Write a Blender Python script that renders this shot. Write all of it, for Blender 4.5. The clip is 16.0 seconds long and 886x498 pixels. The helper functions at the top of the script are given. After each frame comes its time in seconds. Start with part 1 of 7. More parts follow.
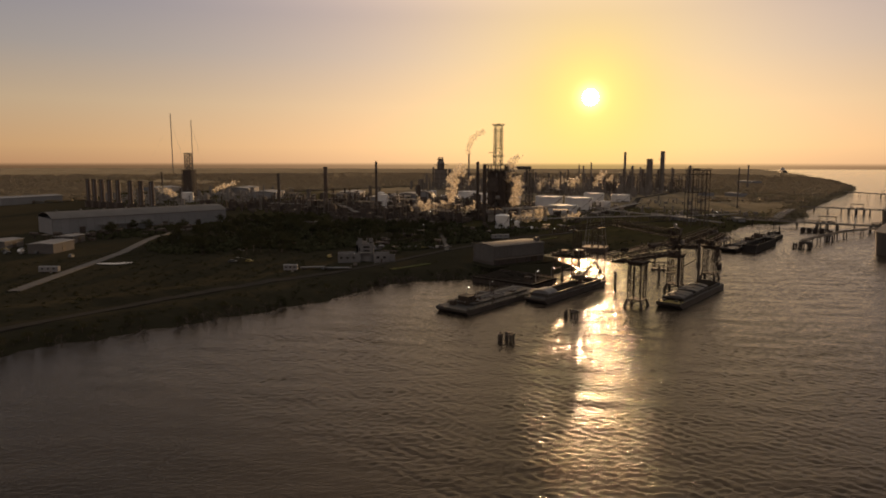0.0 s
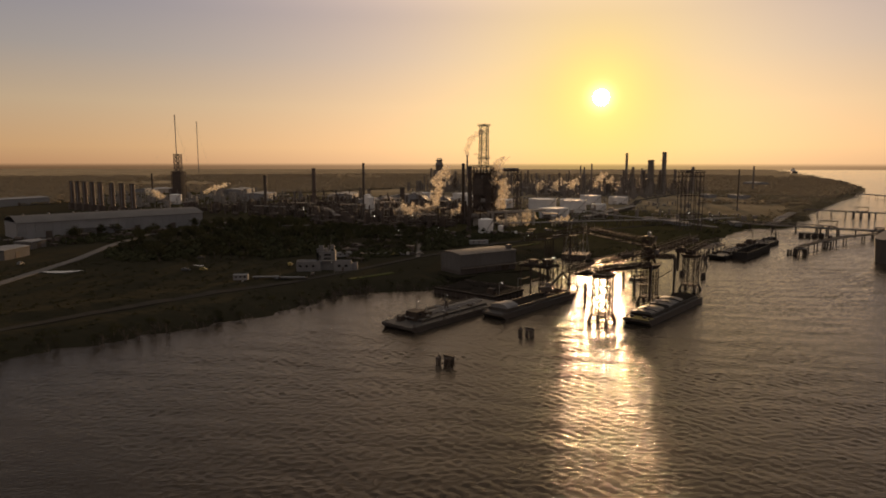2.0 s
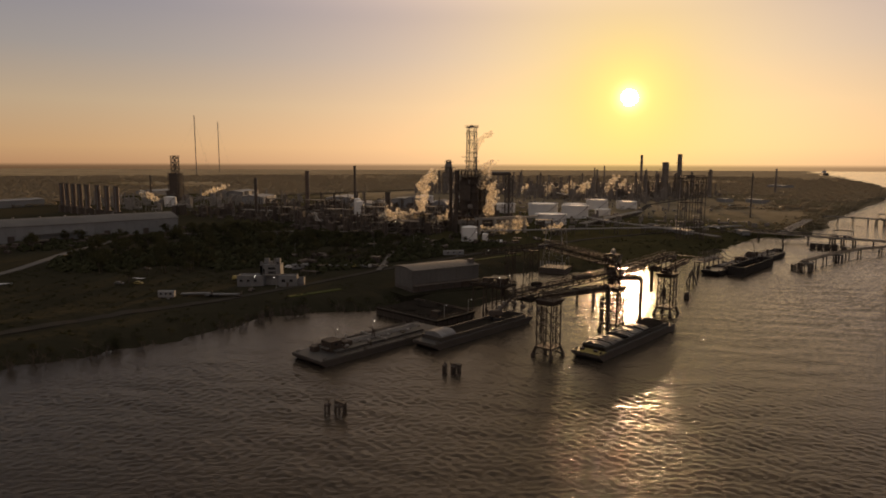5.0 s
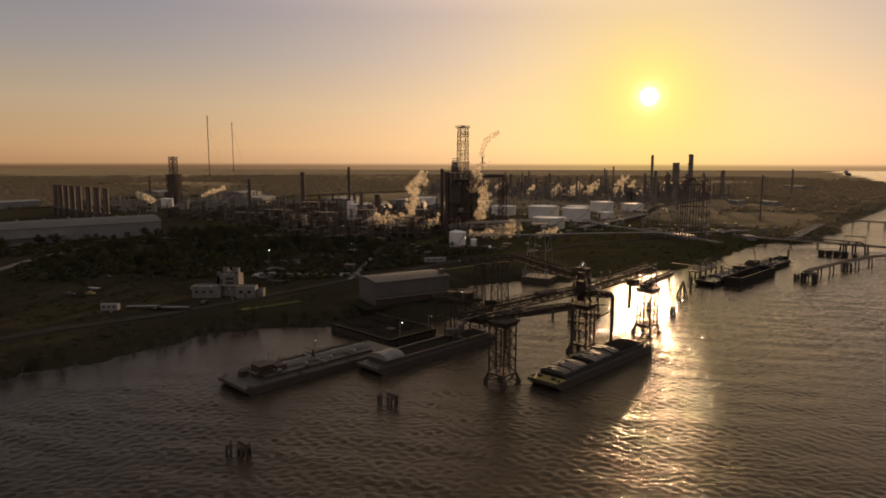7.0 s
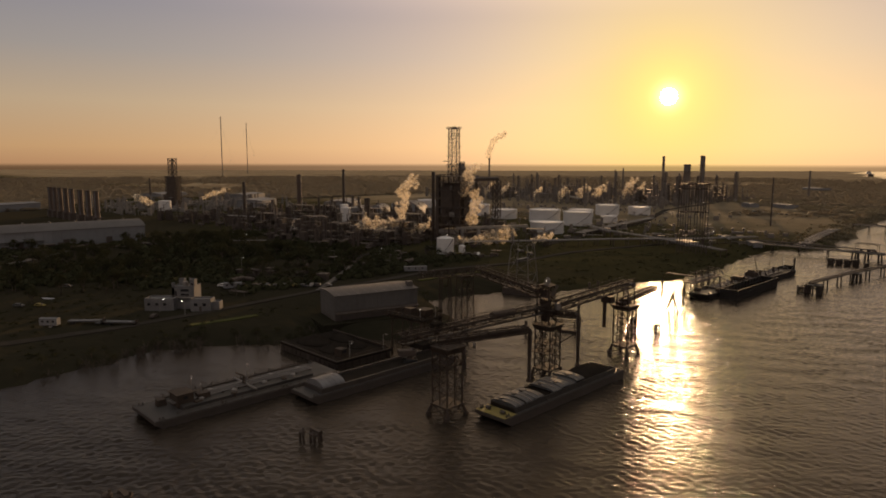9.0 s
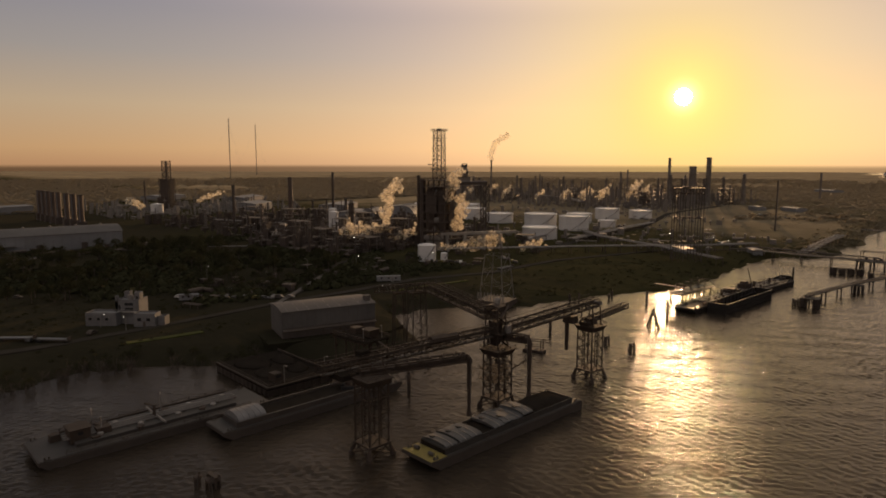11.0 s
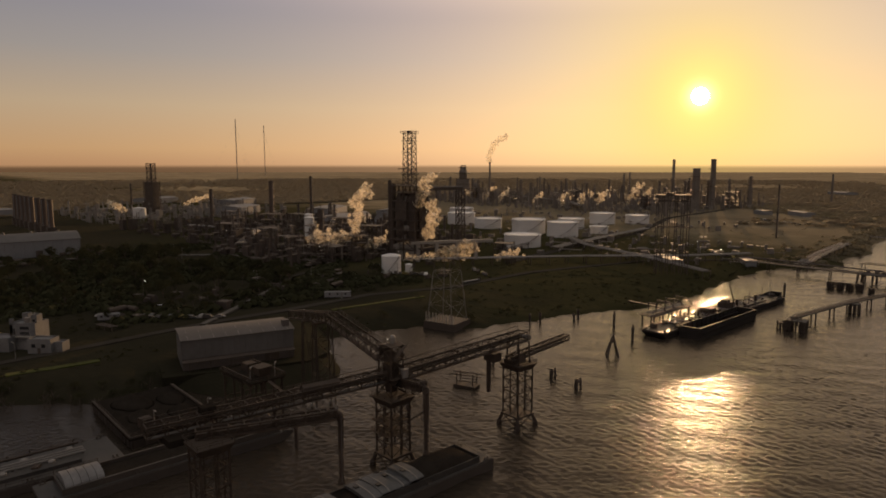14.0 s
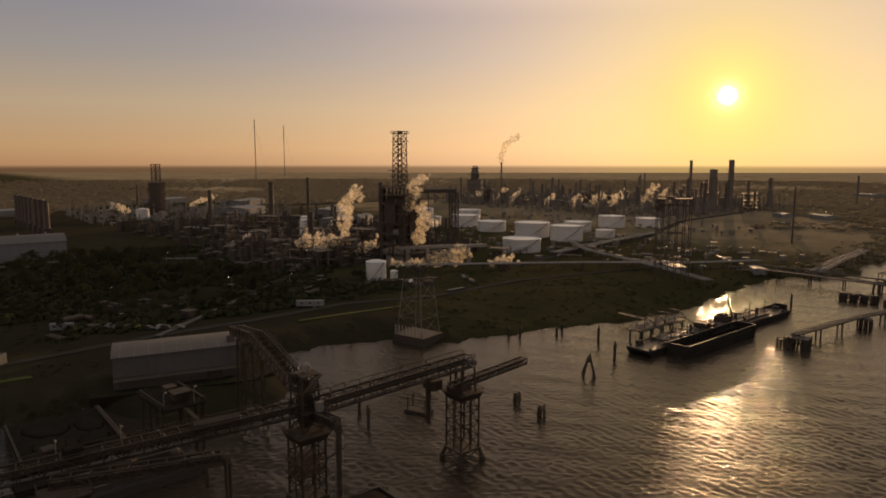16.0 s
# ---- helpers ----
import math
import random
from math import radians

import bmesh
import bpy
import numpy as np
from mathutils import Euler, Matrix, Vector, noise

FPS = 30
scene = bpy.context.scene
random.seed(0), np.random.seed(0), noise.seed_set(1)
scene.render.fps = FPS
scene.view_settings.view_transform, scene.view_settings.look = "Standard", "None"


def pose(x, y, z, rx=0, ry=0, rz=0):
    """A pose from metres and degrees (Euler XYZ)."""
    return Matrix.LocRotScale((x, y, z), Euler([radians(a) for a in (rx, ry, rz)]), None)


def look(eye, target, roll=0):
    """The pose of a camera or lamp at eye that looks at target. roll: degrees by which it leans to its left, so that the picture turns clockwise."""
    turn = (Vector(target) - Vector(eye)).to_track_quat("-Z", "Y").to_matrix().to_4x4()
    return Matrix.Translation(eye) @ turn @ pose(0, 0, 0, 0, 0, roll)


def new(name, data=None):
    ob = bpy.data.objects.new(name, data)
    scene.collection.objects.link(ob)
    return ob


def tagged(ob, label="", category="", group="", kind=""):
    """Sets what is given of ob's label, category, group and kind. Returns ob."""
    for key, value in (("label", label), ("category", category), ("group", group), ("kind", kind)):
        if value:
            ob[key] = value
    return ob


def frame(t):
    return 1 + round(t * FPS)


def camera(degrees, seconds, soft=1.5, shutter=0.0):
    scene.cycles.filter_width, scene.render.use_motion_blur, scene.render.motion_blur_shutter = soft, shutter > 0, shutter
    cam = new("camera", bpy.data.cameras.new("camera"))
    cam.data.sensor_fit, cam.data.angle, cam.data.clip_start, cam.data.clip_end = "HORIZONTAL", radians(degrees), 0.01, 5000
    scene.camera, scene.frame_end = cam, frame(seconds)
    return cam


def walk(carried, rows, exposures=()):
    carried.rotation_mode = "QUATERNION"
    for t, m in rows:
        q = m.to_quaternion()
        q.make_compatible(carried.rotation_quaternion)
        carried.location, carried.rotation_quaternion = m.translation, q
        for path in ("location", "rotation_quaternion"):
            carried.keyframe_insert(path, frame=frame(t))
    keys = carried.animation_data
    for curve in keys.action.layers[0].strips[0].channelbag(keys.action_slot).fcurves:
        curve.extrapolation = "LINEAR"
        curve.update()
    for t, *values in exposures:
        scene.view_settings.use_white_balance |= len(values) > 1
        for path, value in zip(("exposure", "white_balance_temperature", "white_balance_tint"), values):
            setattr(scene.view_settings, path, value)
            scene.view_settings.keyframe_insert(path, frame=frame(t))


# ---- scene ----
cam = camera(68.16, 16.0, soft=1.8)
ROWS = [
    (0.0, 0.09, 0.05, 62.07, 39.42, -7.66, -0.07),
    (0.5, 1.20, 8.25, 62.34, 39.59, -7.65, -0.06),
    (1.0, 2.32, 16.45, 62.64, 39.78, -7.64, -0.05),
    (1.5, 3.48, 24.66, 62.95, 40.00, -7.65, -0.06),
    (2.0, 4.66, 32.85, 63.28, 40.29, -7.62, -0.05),
    (2.5, 5.82, 41.02, 63.63, 40.66, -7.60, -0.06),
    (3.0, 6.92, 49.19, 64.01, 41.05, -7.60, -0.09),
    (3.5, 7.88, 57.34, 64.43, 41.44, -7.63, -0.10),
    (4.0, 8.62, 65.48, 64.91, 41.82, -7.61, -0.13),
    (6.5, 11.19, 106.07, 67.36, 43.72, -7.62, -0.15),
    (7.0, 11.55, 114.06, 67.80, 44.11, -7.63, -0.13),
    (7.5, 11.78, 121.93, 68.25, 44.51, -7.65, -0.13),
    (8.0, 11.94, 129.69, 68.67, 44.89, -7.64, -0.14),
    (8.5, 12.05, 137.29, 69.08, 45.27, -7.61, -0.14),
    (9.0, 12.12, 144.76, 69.46, 45.64, -7.58, -0.11),
    (11.5, 12.46, 182.28, 71.77, 47.00, -7.49, -0.05),
    (12.0, 12.39, 189.75, 72.28, 47.24, -7.49, -0.04),
    (12.5, 12.23, 197.18, 72.82, 47.45, -7.50, -0.02),
    (13.0, 11.96, 204.61, 73.33, 47.67, -7.50, 0.01),
    (13.5, 11.61, 212.05, 73.76, 47.85, -7.51, 0.01),
    (14.0, 11.20, 219.48, 74.17, 48.03, -7.48, 0.00),
    (14.5, 10.89, 226.91, 74.50, 48.26, -7.46, -0.02),
    (15.0, 10.73, 234.34, 74.74, 48.69, -7.49, 0.00),
    (15.5, 10.66, 241.81, 74.95, 49.33, -7.50, 0.01),
    (16.0, 10.69, 249.36, 75.13, 50.03, -7.47, -0.04),
]
walk(cam, [(t, pose(x, y, z, 90 + pitch, roll, yaw)) for t, x, y, z, yaw, pitch, roll in ROWS], exposures=[(0.0, 0.0), (16.0, 0.0)])

# ---- sky, sun ----
SUN_AZ, SUN_EL = 27.0, 5.28
SUN_DIR = Vector((-math.sin(radians(SUN_AZ)) * math.cos(radians(SUN_EL)), math.cos(radians(SUN_AZ)) * math.cos(radians(SUN_EL)), math.sin(radians(SUN_EL))))

world = bpy.data.worlds.new("evening_sky")
scene.world = world
world.use_nodes = True
wn = world.node_tree
wn.nodes.clear()


def wmath(op, a, b=None):
    n = wn.nodes.new("ShaderNodeMath")
    n.operation = op
    for i, v in enumerate((a, b)):
        if v is None:
            continue
        if isinstance(v, (int, float)):
            n.inputs[i].default_value = v
        else:
            wn.links.new(v, n.inputs[i])
    return n.outputs[0]


def wscale(color, factor):
    n = wn.nodes.new("ShaderNodeVectorMath")
    n.operation = "SCALE"
    if isinstance(color, tuple):
        n.inputs[0].default_value = color
    else:
        wn.links.new(color, n.inputs[0])
    if isinstance(factor, (int, float)):
        n.inputs[3].default_value = factor
    else:
        wn.links.new(factor, n.inputs[3])
    return n.outputs[0]


def wadd(a, b):
    n = wn.nodes.new("ShaderNodeVectorMath")
    n.operation = "ADD"
    wn.links.new(a, n.inputs[0])
    wn.links.new(b, n.inputs[1])
    return n.outputs[0]


coord = wn.nodes.new("ShaderNodeTexCoord").outputs["Generated"]
dotn = wn.nodes.new("ShaderNodeVectorMath")
dotn.operation = "DOT_PRODUCT"
wn.links.new(coord, dotn.inputs[0])
dotn.inputs[1].default_value = SUN_DIR
facing = wmath("MAXIMUM", dotn.outputs["Value"], 0.0)
sep = wn.nodes.new("ShaderNodeSeparateXYZ")
wn.links.new(coord, sep.inputs[0])
height = wmath("MAXIMUM", sep.outputs["Z"], 0.0)

sky_tex = wn.nodes.new("ShaderNodeTexSky")
sky_tex.sky_type = "NISHITA"
sky_tex.sun_disc = False
sky_tex.sun_elevation = radians(SUN_EL)
sky_tex.sun_rotation = radians(-SUN_AZ)
sky_tex.dust_density = 3.0
sky_tex.air_density = 1.0
sky = wscale(sky_tex.outputs[0], 0.005)
# dusty evening air: orange low down, grey-mauve above, dim towards the far side
ramp = wn.nodes.new("ShaderNodeValToRGB")
while len(ramp.color_ramp.elements) < 8:
    ramp.color_ramp.elements.new(0.5)
# above the view: dark band to dim water, bright zenith to light land
for e, (p, c) in zip(ramp.color_ramp.elements, ((0.0, (0.53, 0.285, 0.14)), (0.02, (0.61, 0.36, 0.175)), (0.08, (0.56, 0.41, 0.265)), (0.15, (0.38, 0.335, 0.31)),
                                                (0.23, (0.275, 0.265, 0.31)), (0.42, (0.080, 0.070, 0.070)), (0.66, (0.080, 0.070, 0.070)), (1.0, (0.86, 0.80, 0.76)))):
    e.position, e.color = p, (*c, 1)
wn.links.new(height, ramp.inputs[0])
around = wmath("POWER", wmath("MULTIPLY_ADD", dotn.outputs["Value"], 0.5), 6.0)
around.node.inputs[0].links[0].from_node.inputs[2].default_value = 0.5
around = wmath("ADD", wmath("MULTIPLY", around, 0.33), 0.75)
sky = wadd(sky, wscale(ramp.outputs[0], around))
sky = wadd(sky, wscale((0.37, 0.215, 0.11), wmath("POWER", facing, 9.0)))
# rosy glow opposite the sun, added out of view to lift camera-facing sides
sky = wadd(sky, wscale((0.17, 0.13, 0.115), wmath("MAXIMUM", wmath("MULTIPLY", dotn.outputs["Value"], -1.0), 0.0)))
# extra warm glow above the sun, out of view, added to brighten the water
upper = wn.nodes.new("ShaderNodeMapRange")
upper.interpolation_type = "SMOOTHSTEP"
wn.links.new(sep.outputs["Z"], upper.inputs[0])
upper.inputs[1].default_value, upper.inputs[2].default_value = 0.20, 0.31
sky = wadd(sky, wscale((0.95, 0.62, 0.32), wmath("MULTIPLY", wmath("POWER", facing, 6.0), upper.outputs[0])))
# bright dust low over the horizon, towards the sun
low = wn.nodes.new("ShaderNodeMapRange")
low.interpolation_type = "SMOOTHSTEP"
wn.links.new(height, low.inputs[0])
low.inputs[1].default_value, low.inputs[2].default_value = 0.0, 0.10
low.inputs[3].default_value, low.inputs[4].default_value = 1.0, 0.0
sky = wadd(sky, wscale((0.17, 0.135, 0.085), wmath("MULTIPLY", wmath("POWER", facing, 5.0), low.outputs[0])))
glow = wn.nodes.new("ShaderNodeMix")
glow.data_type = "RGBA"
wn.links.new(wmath("ADD", wmath("MULTIPLY", wmath("POWER", facing, 45.0), 0.50), wmath("MULTIPLY", wmath("POWER", facing, 320.0), 0.45)), glow.inputs[0])
wn.links.new(sky, glow.inputs[6])
glow.inputs[7].default_value = (1.0, 0.72, 0.17, 1)
sky = wadd(glow.outputs[2], wscale((0.28, 0.26, 0.10), wmath("POWER", facing, 700.0)))
sky = wadd(sky, wscale((1.2, 1.15, 0.7), wmath("POWER", facing, 9000.0)))
sky = wadd(sky, wscale((6.0, 5.6, 4.2), wmath("GREATER_THAN", dotn.outputs["Value"], math.cos(radians(0.68)))))
# the dusty distance past the last land: the sky's own colour, thinning out below the horizon
dip = wn.nodes.new("ShaderNodeMapRange")
dip.interpolation_type = "SMOOTHSTEP"
wn.links.new(sep.outputs["Z"], dip.inputs[0])
dip.inputs[1].default_value, dip.inputs[2].default_value = -0.0095, -0.0015
least = wmath("ADD", wmath("MULTIPLY", wmath("POWER", facing, 8.0), 0.16), 0.30)
sky = wscale(sky, wmath("ADD", least, wmath("MULTIPLY", wmath("SUBTRACT", 1.0, least), wmath("POWER", dip.outputs[0], 1.8))))
back = wn.nodes.new("ShaderNodeBackground")
wn.links.new(sky, back.inputs[0])
back.inputs[1].default_value = 1.0
wout = wn.nodes.new("ShaderNodeOutputWorld")
wn.links.new(back.outputs[0], wout.inputs[0])

sun = new("sun", bpy.data.lights.new("sun", "SUN"))
sun.data.energy = 2.4
sun.data.angle = radians(0.6)
sun.data.color = (1.0, 0.60, 0.30)
sun.matrix_world = look(SUN_DIR * 100, (0, 0, 0))


# ---- materials ----
def material(name, dark, light, rough=0.7, metal=0.0, grain=0.5, patch=12.0, bump=0.0, bump_scale=2.0, spec=0.5, fuzz=0.0):
    """Two-scale mottled surface: grain and patch are sizes in metres."""
    m = bpy.data.materials.new(name)
    m.use_nodes = True
    t = m.node_tree
    b = t.nodes["Principled BSDF"]
    geo = t.nodes.new("ShaderNodeNewGeometry")
    info = t.nodes.new("ShaderNodeObjectInfo")
    n1 = t.nodes.new("ShaderNodeTexNoise")
    n2 = t.nodes.new("ShaderNodeTexNoise")
    for n, size in ((n1, grain), (n2, patch)):
        t.links.new(geo.outputs["Position"], n.inputs["Vector"])
        n.inputs["Scale"].default_value = 1.0 / size
        n.inputs["Detail"].default_value = 4.0
    add = t.nodes.new("ShaderNodeMath")
    add.operation = "MULTIPLY_ADD"
    t.links.new(n1.outputs[0], add.inputs[0])
    add.inputs[1].default_value = 0.45
    add2 = t.nodes.new("ShaderNodeMath")
    add2.operation = "MULTIPLY_ADD"
    t.links.new(n2.outputs[0], add2.inputs[0])
    add2.inputs[1].default_value = 0.75
    add2.inputs[2].default_value = -0.22
    t.links.new(add2.outputs[0], add.inputs[2])
    add3 = t.nodes.new("ShaderNodeMath")
    add3.operation = "MULTIPLY_ADD"
    t.links.new(info.outputs["Random"], add3.inputs[0])
    add3.inputs[1].default_value = 0.16
    t.links.new(add.outputs[0], add3.inputs[2])
    mix = t.nodes.new("ShaderNodeMix")
    mix.data_type = "RGBA"
    t.links.new(add3.outputs[0], mix.inputs[0])
    mix.inputs[6].default_value = (*dark, 1)
    mix.inputs[7].default_value = (*light, 1)
    t.links.new(mix.outputs[2], b.inputs["Base Color"])
    b.inputs["Roughness"].default_value = rough
    b.inputs["Metallic"].default_value = metal
    b.inputs["Specular IOR Level"].default_value = spec
    # warm sheen pales distant grazing surfaces, in place of haze
    b.inputs["Sheen Weight"].default_value = fuzz
    b.inputs["Sheen Roughness"].default_value = 0.5
    b.inputs["Sheen Tint"].default_value = (0.9, 0.8, 0.62, 1)
    if bump:
        bn = t.nodes.new("ShaderNodeTexNoise")
        t.links.new(geo.outputs["Position"], bn.inputs["Vector"])
        bn.inputs["Scale"].default_value = 1.0 / bump_scale
        bn.inputs["Detail"].default_value = 5.0
        bp = t.nodes.new("ShaderNodeBump")
        bp.inputs["Strength"].default_value = 1.0
        bp.inputs["Distance"].default_value = bump
        t.links.new(bn.outputs[0], bp.inputs["Height"])
        t.links.new(bp.outputs[0], b.inputs["Normal"])
    return m


def leafy(name, dark, light, through_share=0.4, spec=0.1, rough=0.8, fuzz=0.10):
    """Foliage that lets part of the low light through."""
    m = material(name, dark, light, rough=rough, grain=1.5, patch=25.0, spec=spec, fuzz=fuzz)
    t = m.node_tree
    b = t.nodes["Principled BSDF"]
    tr = t.nodes.new("ShaderNodeBsdfTranslucent")
    t.links.new(b.inputs["Base Color"].links[0].from_socket, tr.inputs[0])
    mx = t.nodes.new("ShaderNodeMixShader")
    mx.inputs[0].default_value = through_share
    out = t.nodes["Material Output"]
    t.links.new(b.outputs[0], mx.inputs[1])
    t.links.new(tr.outputs[0], mx.inputs[2])
    t.links.new(mx.outputs[0], out.inputs[0])
    return m


def water_material():
    m = bpy.data.materials.new("muddy_river_water")
    m.use_nodes = True
    t = m.node_tree
    b = t.nodes["Principled BSDF"]
    geo = t.nodes.new("ShaderNodeNewGeometry")
    n0 = t.nodes.new("ShaderNodeTexNoise")
    t.links.new(geo.outputs["Position"], n0.inputs["Vector"])
    n0.inputs["Scale"].default_value = 0.012
    n0.inputs["Detail"].default_value = 4.0
    mix = t.nodes.new("ShaderNodeMix")
    mix.data_type = "RGBA"
    t.links.new(n0.outputs[0], mix.inputs[0])
    mix.inputs[6].default_value = (0.026, 0.021, 0.016, 1)
    mix.inputs[7].default_value = (0.042, 0.033, 0.024, 1)
    t.links.new(mix.outputs[2], b.inputs["Base Color"])
    b.inputs["Roughness"].default_value = 0.075
    # warm evening glow put into the reflections through this tint
    b.inputs["Specular Tint"].default_value = (1.0, 0.85, 0.68, 1)
    b.inputs["IOR"].default_value = 1.333
    b.inputs["Specular IOR Level"].default_value = 0.24
    prev = None
    for size, stretch, dist, turn in ((1.2, 2.6, 0.13, 45), (0.5, 1.6, 0.13, 60)):
        mp = t.nodes.new("ShaderNodeMapping")
        mp.vector_type = "TEXTURE"
        mp.inputs["Rotation"].default_value = (0, 0, radians(turn))
        mp.inputs["Scale"].default_value = (size * stretch, size, 1)
        t.links.new(geo.outputs["Position"], mp.inputs[0])
        nz = t.nodes.new("ShaderNodeTexNoise")
        nz.inputs["Scale"].default_value = 1.0
        nz.inputs["Detail"].default_value = 3.0
        nz.inputs["Distortion"].default_value = 0.4
        t.links.new(mp.outputs[0], nz.inputs["Vector"])
        bp = t.nodes.new("ShaderNodeBump")
        bp.inputs["Strength"].default_value = 1.0
        bp.inputs["Distance"].default_value = dist
        t.links.new(nz.outputs[0], bp.inputs["Height"])
        if prev:
            t.links.new(prev.outputs[0], bp.inputs["Normal"])
        prev = bp
    t.links.new(prev.outputs[0], b.inputs["Normal"])
    return m


def steam_material():
    m = bpy.data.materials.new("sun_tinted_steam")
    m.use_nodes = True
    t = m.node_tree
    t.nodes.remove(t.nodes["Principled BSDF"])
    out = t.nodes["Material Output"]
    geo = t.nodes.new("ShaderNodeNewGeometry")
    nz = t.nodes.new("ShaderNodeTexNoise")
    t.links.new(geo.outputs["Position"], nz.inputs["Vector"])
    nz.inputs["Scale"].default_value = 0.30
    nz.inputs["Detail"].default_value = 8.0
    nz.inputs["Roughness"].default_value = 0.65
    nz.inputs["Distortion"].default_value = 0.8
    rm = t.nodes.new("ShaderNodeMapRange")
    t.links.new(nz.outputs[0], rm.inputs[0])
    rm.inputs[1].default_value, rm.inputs[2].default_value = 0.36, 0.66
    rm.inputs[3].default_value, rm.inputs[4].default_value = 0.05, 0.55
    tr = t.nodes.new("ShaderNodeBsdfTransparent")
    tl = t.nodes.new("ShaderNodeBsdfTranslucent")
    # the low sun's orange is put into the steam's own colour
    tl.inputs[0].default_value = (1.0, 0.90, 0.72, 1)
    df = t.nodes.new("ShaderNodeBsdfDiffuse")
    df.inputs[0].default_value = (0.80, 0.75, 0.70, 1)
    m1 = t.nodes.new("ShaderNodeMixShader")
    m1.inputs[0].default_value = 0.12
    t.links.new(tl.outputs[0], m1.inputs[1])
    t.links.new(df.outputs[0], m1.inputs[2])
    m2 = t.nodes.new("ShaderNodeMixShader")
    t.links.new(rm.outputs[0], m2.inputs[0])
    t.links.new(tr.outputs[0], m2.inputs[1])
    t.links.new(m1.outputs[0], m2.inputs[2])
    t.links.new(m2.outputs[0], out.inputs[0])
    return m


def glow_material(name, color, strength):
    m = bpy.data.materials.new(name)
    m.use_nodes = True
    b = m.node_tree.nodes["Principled BSDF"]
    b.inputs["Base Color"].default_value = (0.8, 0.8, 0.8, 1)
    b.inputs["Emission Color"].default_value = (*color, 1)
    b.inputs["Emission Strength"].default_value = strength
    return m


WATER = water_material()
STEAM = steam_material()
LAMP = glow_material("lamp_glow", (1.0, 0.9, 0.7), 14.0)
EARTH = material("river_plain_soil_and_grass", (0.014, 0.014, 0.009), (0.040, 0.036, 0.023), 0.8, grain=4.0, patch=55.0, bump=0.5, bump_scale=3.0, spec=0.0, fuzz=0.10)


def add_meadow(m):
    """Dry straw meadow and marsh grass cover the plain north of the docks, in ragged patches; farther out the ground
    pales for haze.
    """
    t = m.node_tree
    b = t.nodes["Principled BSDF"]
    old = b.inputs["Base Color"].links[0].from_socket
    geo = t.nodes.new("ShaderNodeNewGeometry")
    sp = t.nodes.new("ShaderNodeSeparateXYZ")
    t.links.new(geo.outputs["Position"], sp.inputs[0])
    nz = t.nodes.new("ShaderNodeTexNoise")
    t.links.new(geo.outputs["Position"], nz.inputs["Vector"])
    nz.inputs["Scale"].default_value = 0.014
    nz.inputs["Detail"].default_value = 5.0
    sh = t.nodes.new("ShaderNodeMath")
    sh.operation = "MULTIPLY_ADD"
    t.links.new(nz.outputs[0], sh.inputs[0])
    sh.inputs[1].default_value = 260.0
    t.links.new(sp.outputs["Y"], sh.inputs[2])
    mr = t.nodes.new("ShaderNodeMapRange")
    mr.interpolation_type = "SMOOTHSTEP"
    t.links.new(sh.outputs[0], mr.inputs[0])
    mr.inputs[1].default_value, mr.inputs[2].default_value = 520.0, 660.0
    n2 = t.nodes.new("ShaderNodeTexNoise")
    t.links.new(geo.outputs["Position"], n2.inputs["Vector"])
    n2.inputs["Scale"].default_value = 0.035
    n2.inputs["Detail"].default_value = 9.0
    n2.inputs["Roughness"].default_value = 0.68
    straw = t.nodes.new("ShaderNodeMix")
    straw.data_type = "RGBA"
    t.links.new(n2.outputs[0], straw.inputs[0])
    straw.inputs[6].default_value = (0.022, 0.023, 0.010, 1)
    straw.inputs[7].default_value = (0.056, 0.050, 0.023, 1)
    mx = t.nodes.new("ShaderNodeMix")
    mx.data_type = "RGBA"
    t.links.new(mr.outputs[0], mx.inputs[0])
    t.links.new(old, mx.inputs[6])
    t.links.new(straw.outputs[2], mx.inputs[7])
    t.links.new(mx.outputs[2], b.inputs["Base Color"])
    # reed: ground blended paler with distance, standing in for haze
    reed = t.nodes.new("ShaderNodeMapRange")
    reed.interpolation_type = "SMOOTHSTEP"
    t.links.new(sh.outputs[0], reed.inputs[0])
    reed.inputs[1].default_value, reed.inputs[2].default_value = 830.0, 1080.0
    haze_tan = t.nodes.new("ShaderNodeMix")
    haze_tan.data_type = "RGBA"
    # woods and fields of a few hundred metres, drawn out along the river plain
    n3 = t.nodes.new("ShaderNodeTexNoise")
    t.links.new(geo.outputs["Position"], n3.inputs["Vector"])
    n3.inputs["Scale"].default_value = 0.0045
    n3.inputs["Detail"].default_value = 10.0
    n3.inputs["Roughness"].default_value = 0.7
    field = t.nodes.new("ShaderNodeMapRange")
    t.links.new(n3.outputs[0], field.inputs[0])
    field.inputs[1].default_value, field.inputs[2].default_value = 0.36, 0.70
    t.links.new(field.outputs[0], haze_tan.inputs[0])
    haze_tan.inputs[6].default_value = (0.085, 0.070, 0.044, 1)
    haze_tan.inputs[7].default_value = (0.25, 0.205, 0.13, 1)
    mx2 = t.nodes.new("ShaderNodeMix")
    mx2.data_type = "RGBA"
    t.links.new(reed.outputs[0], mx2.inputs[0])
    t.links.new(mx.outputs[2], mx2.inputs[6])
    t.links.new(haze_tan.outputs[2], mx2.inputs[7])
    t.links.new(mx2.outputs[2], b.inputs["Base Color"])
    # sheen grows with distance too, for the same hazy look
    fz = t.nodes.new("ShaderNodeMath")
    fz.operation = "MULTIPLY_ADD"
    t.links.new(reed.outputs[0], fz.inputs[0])
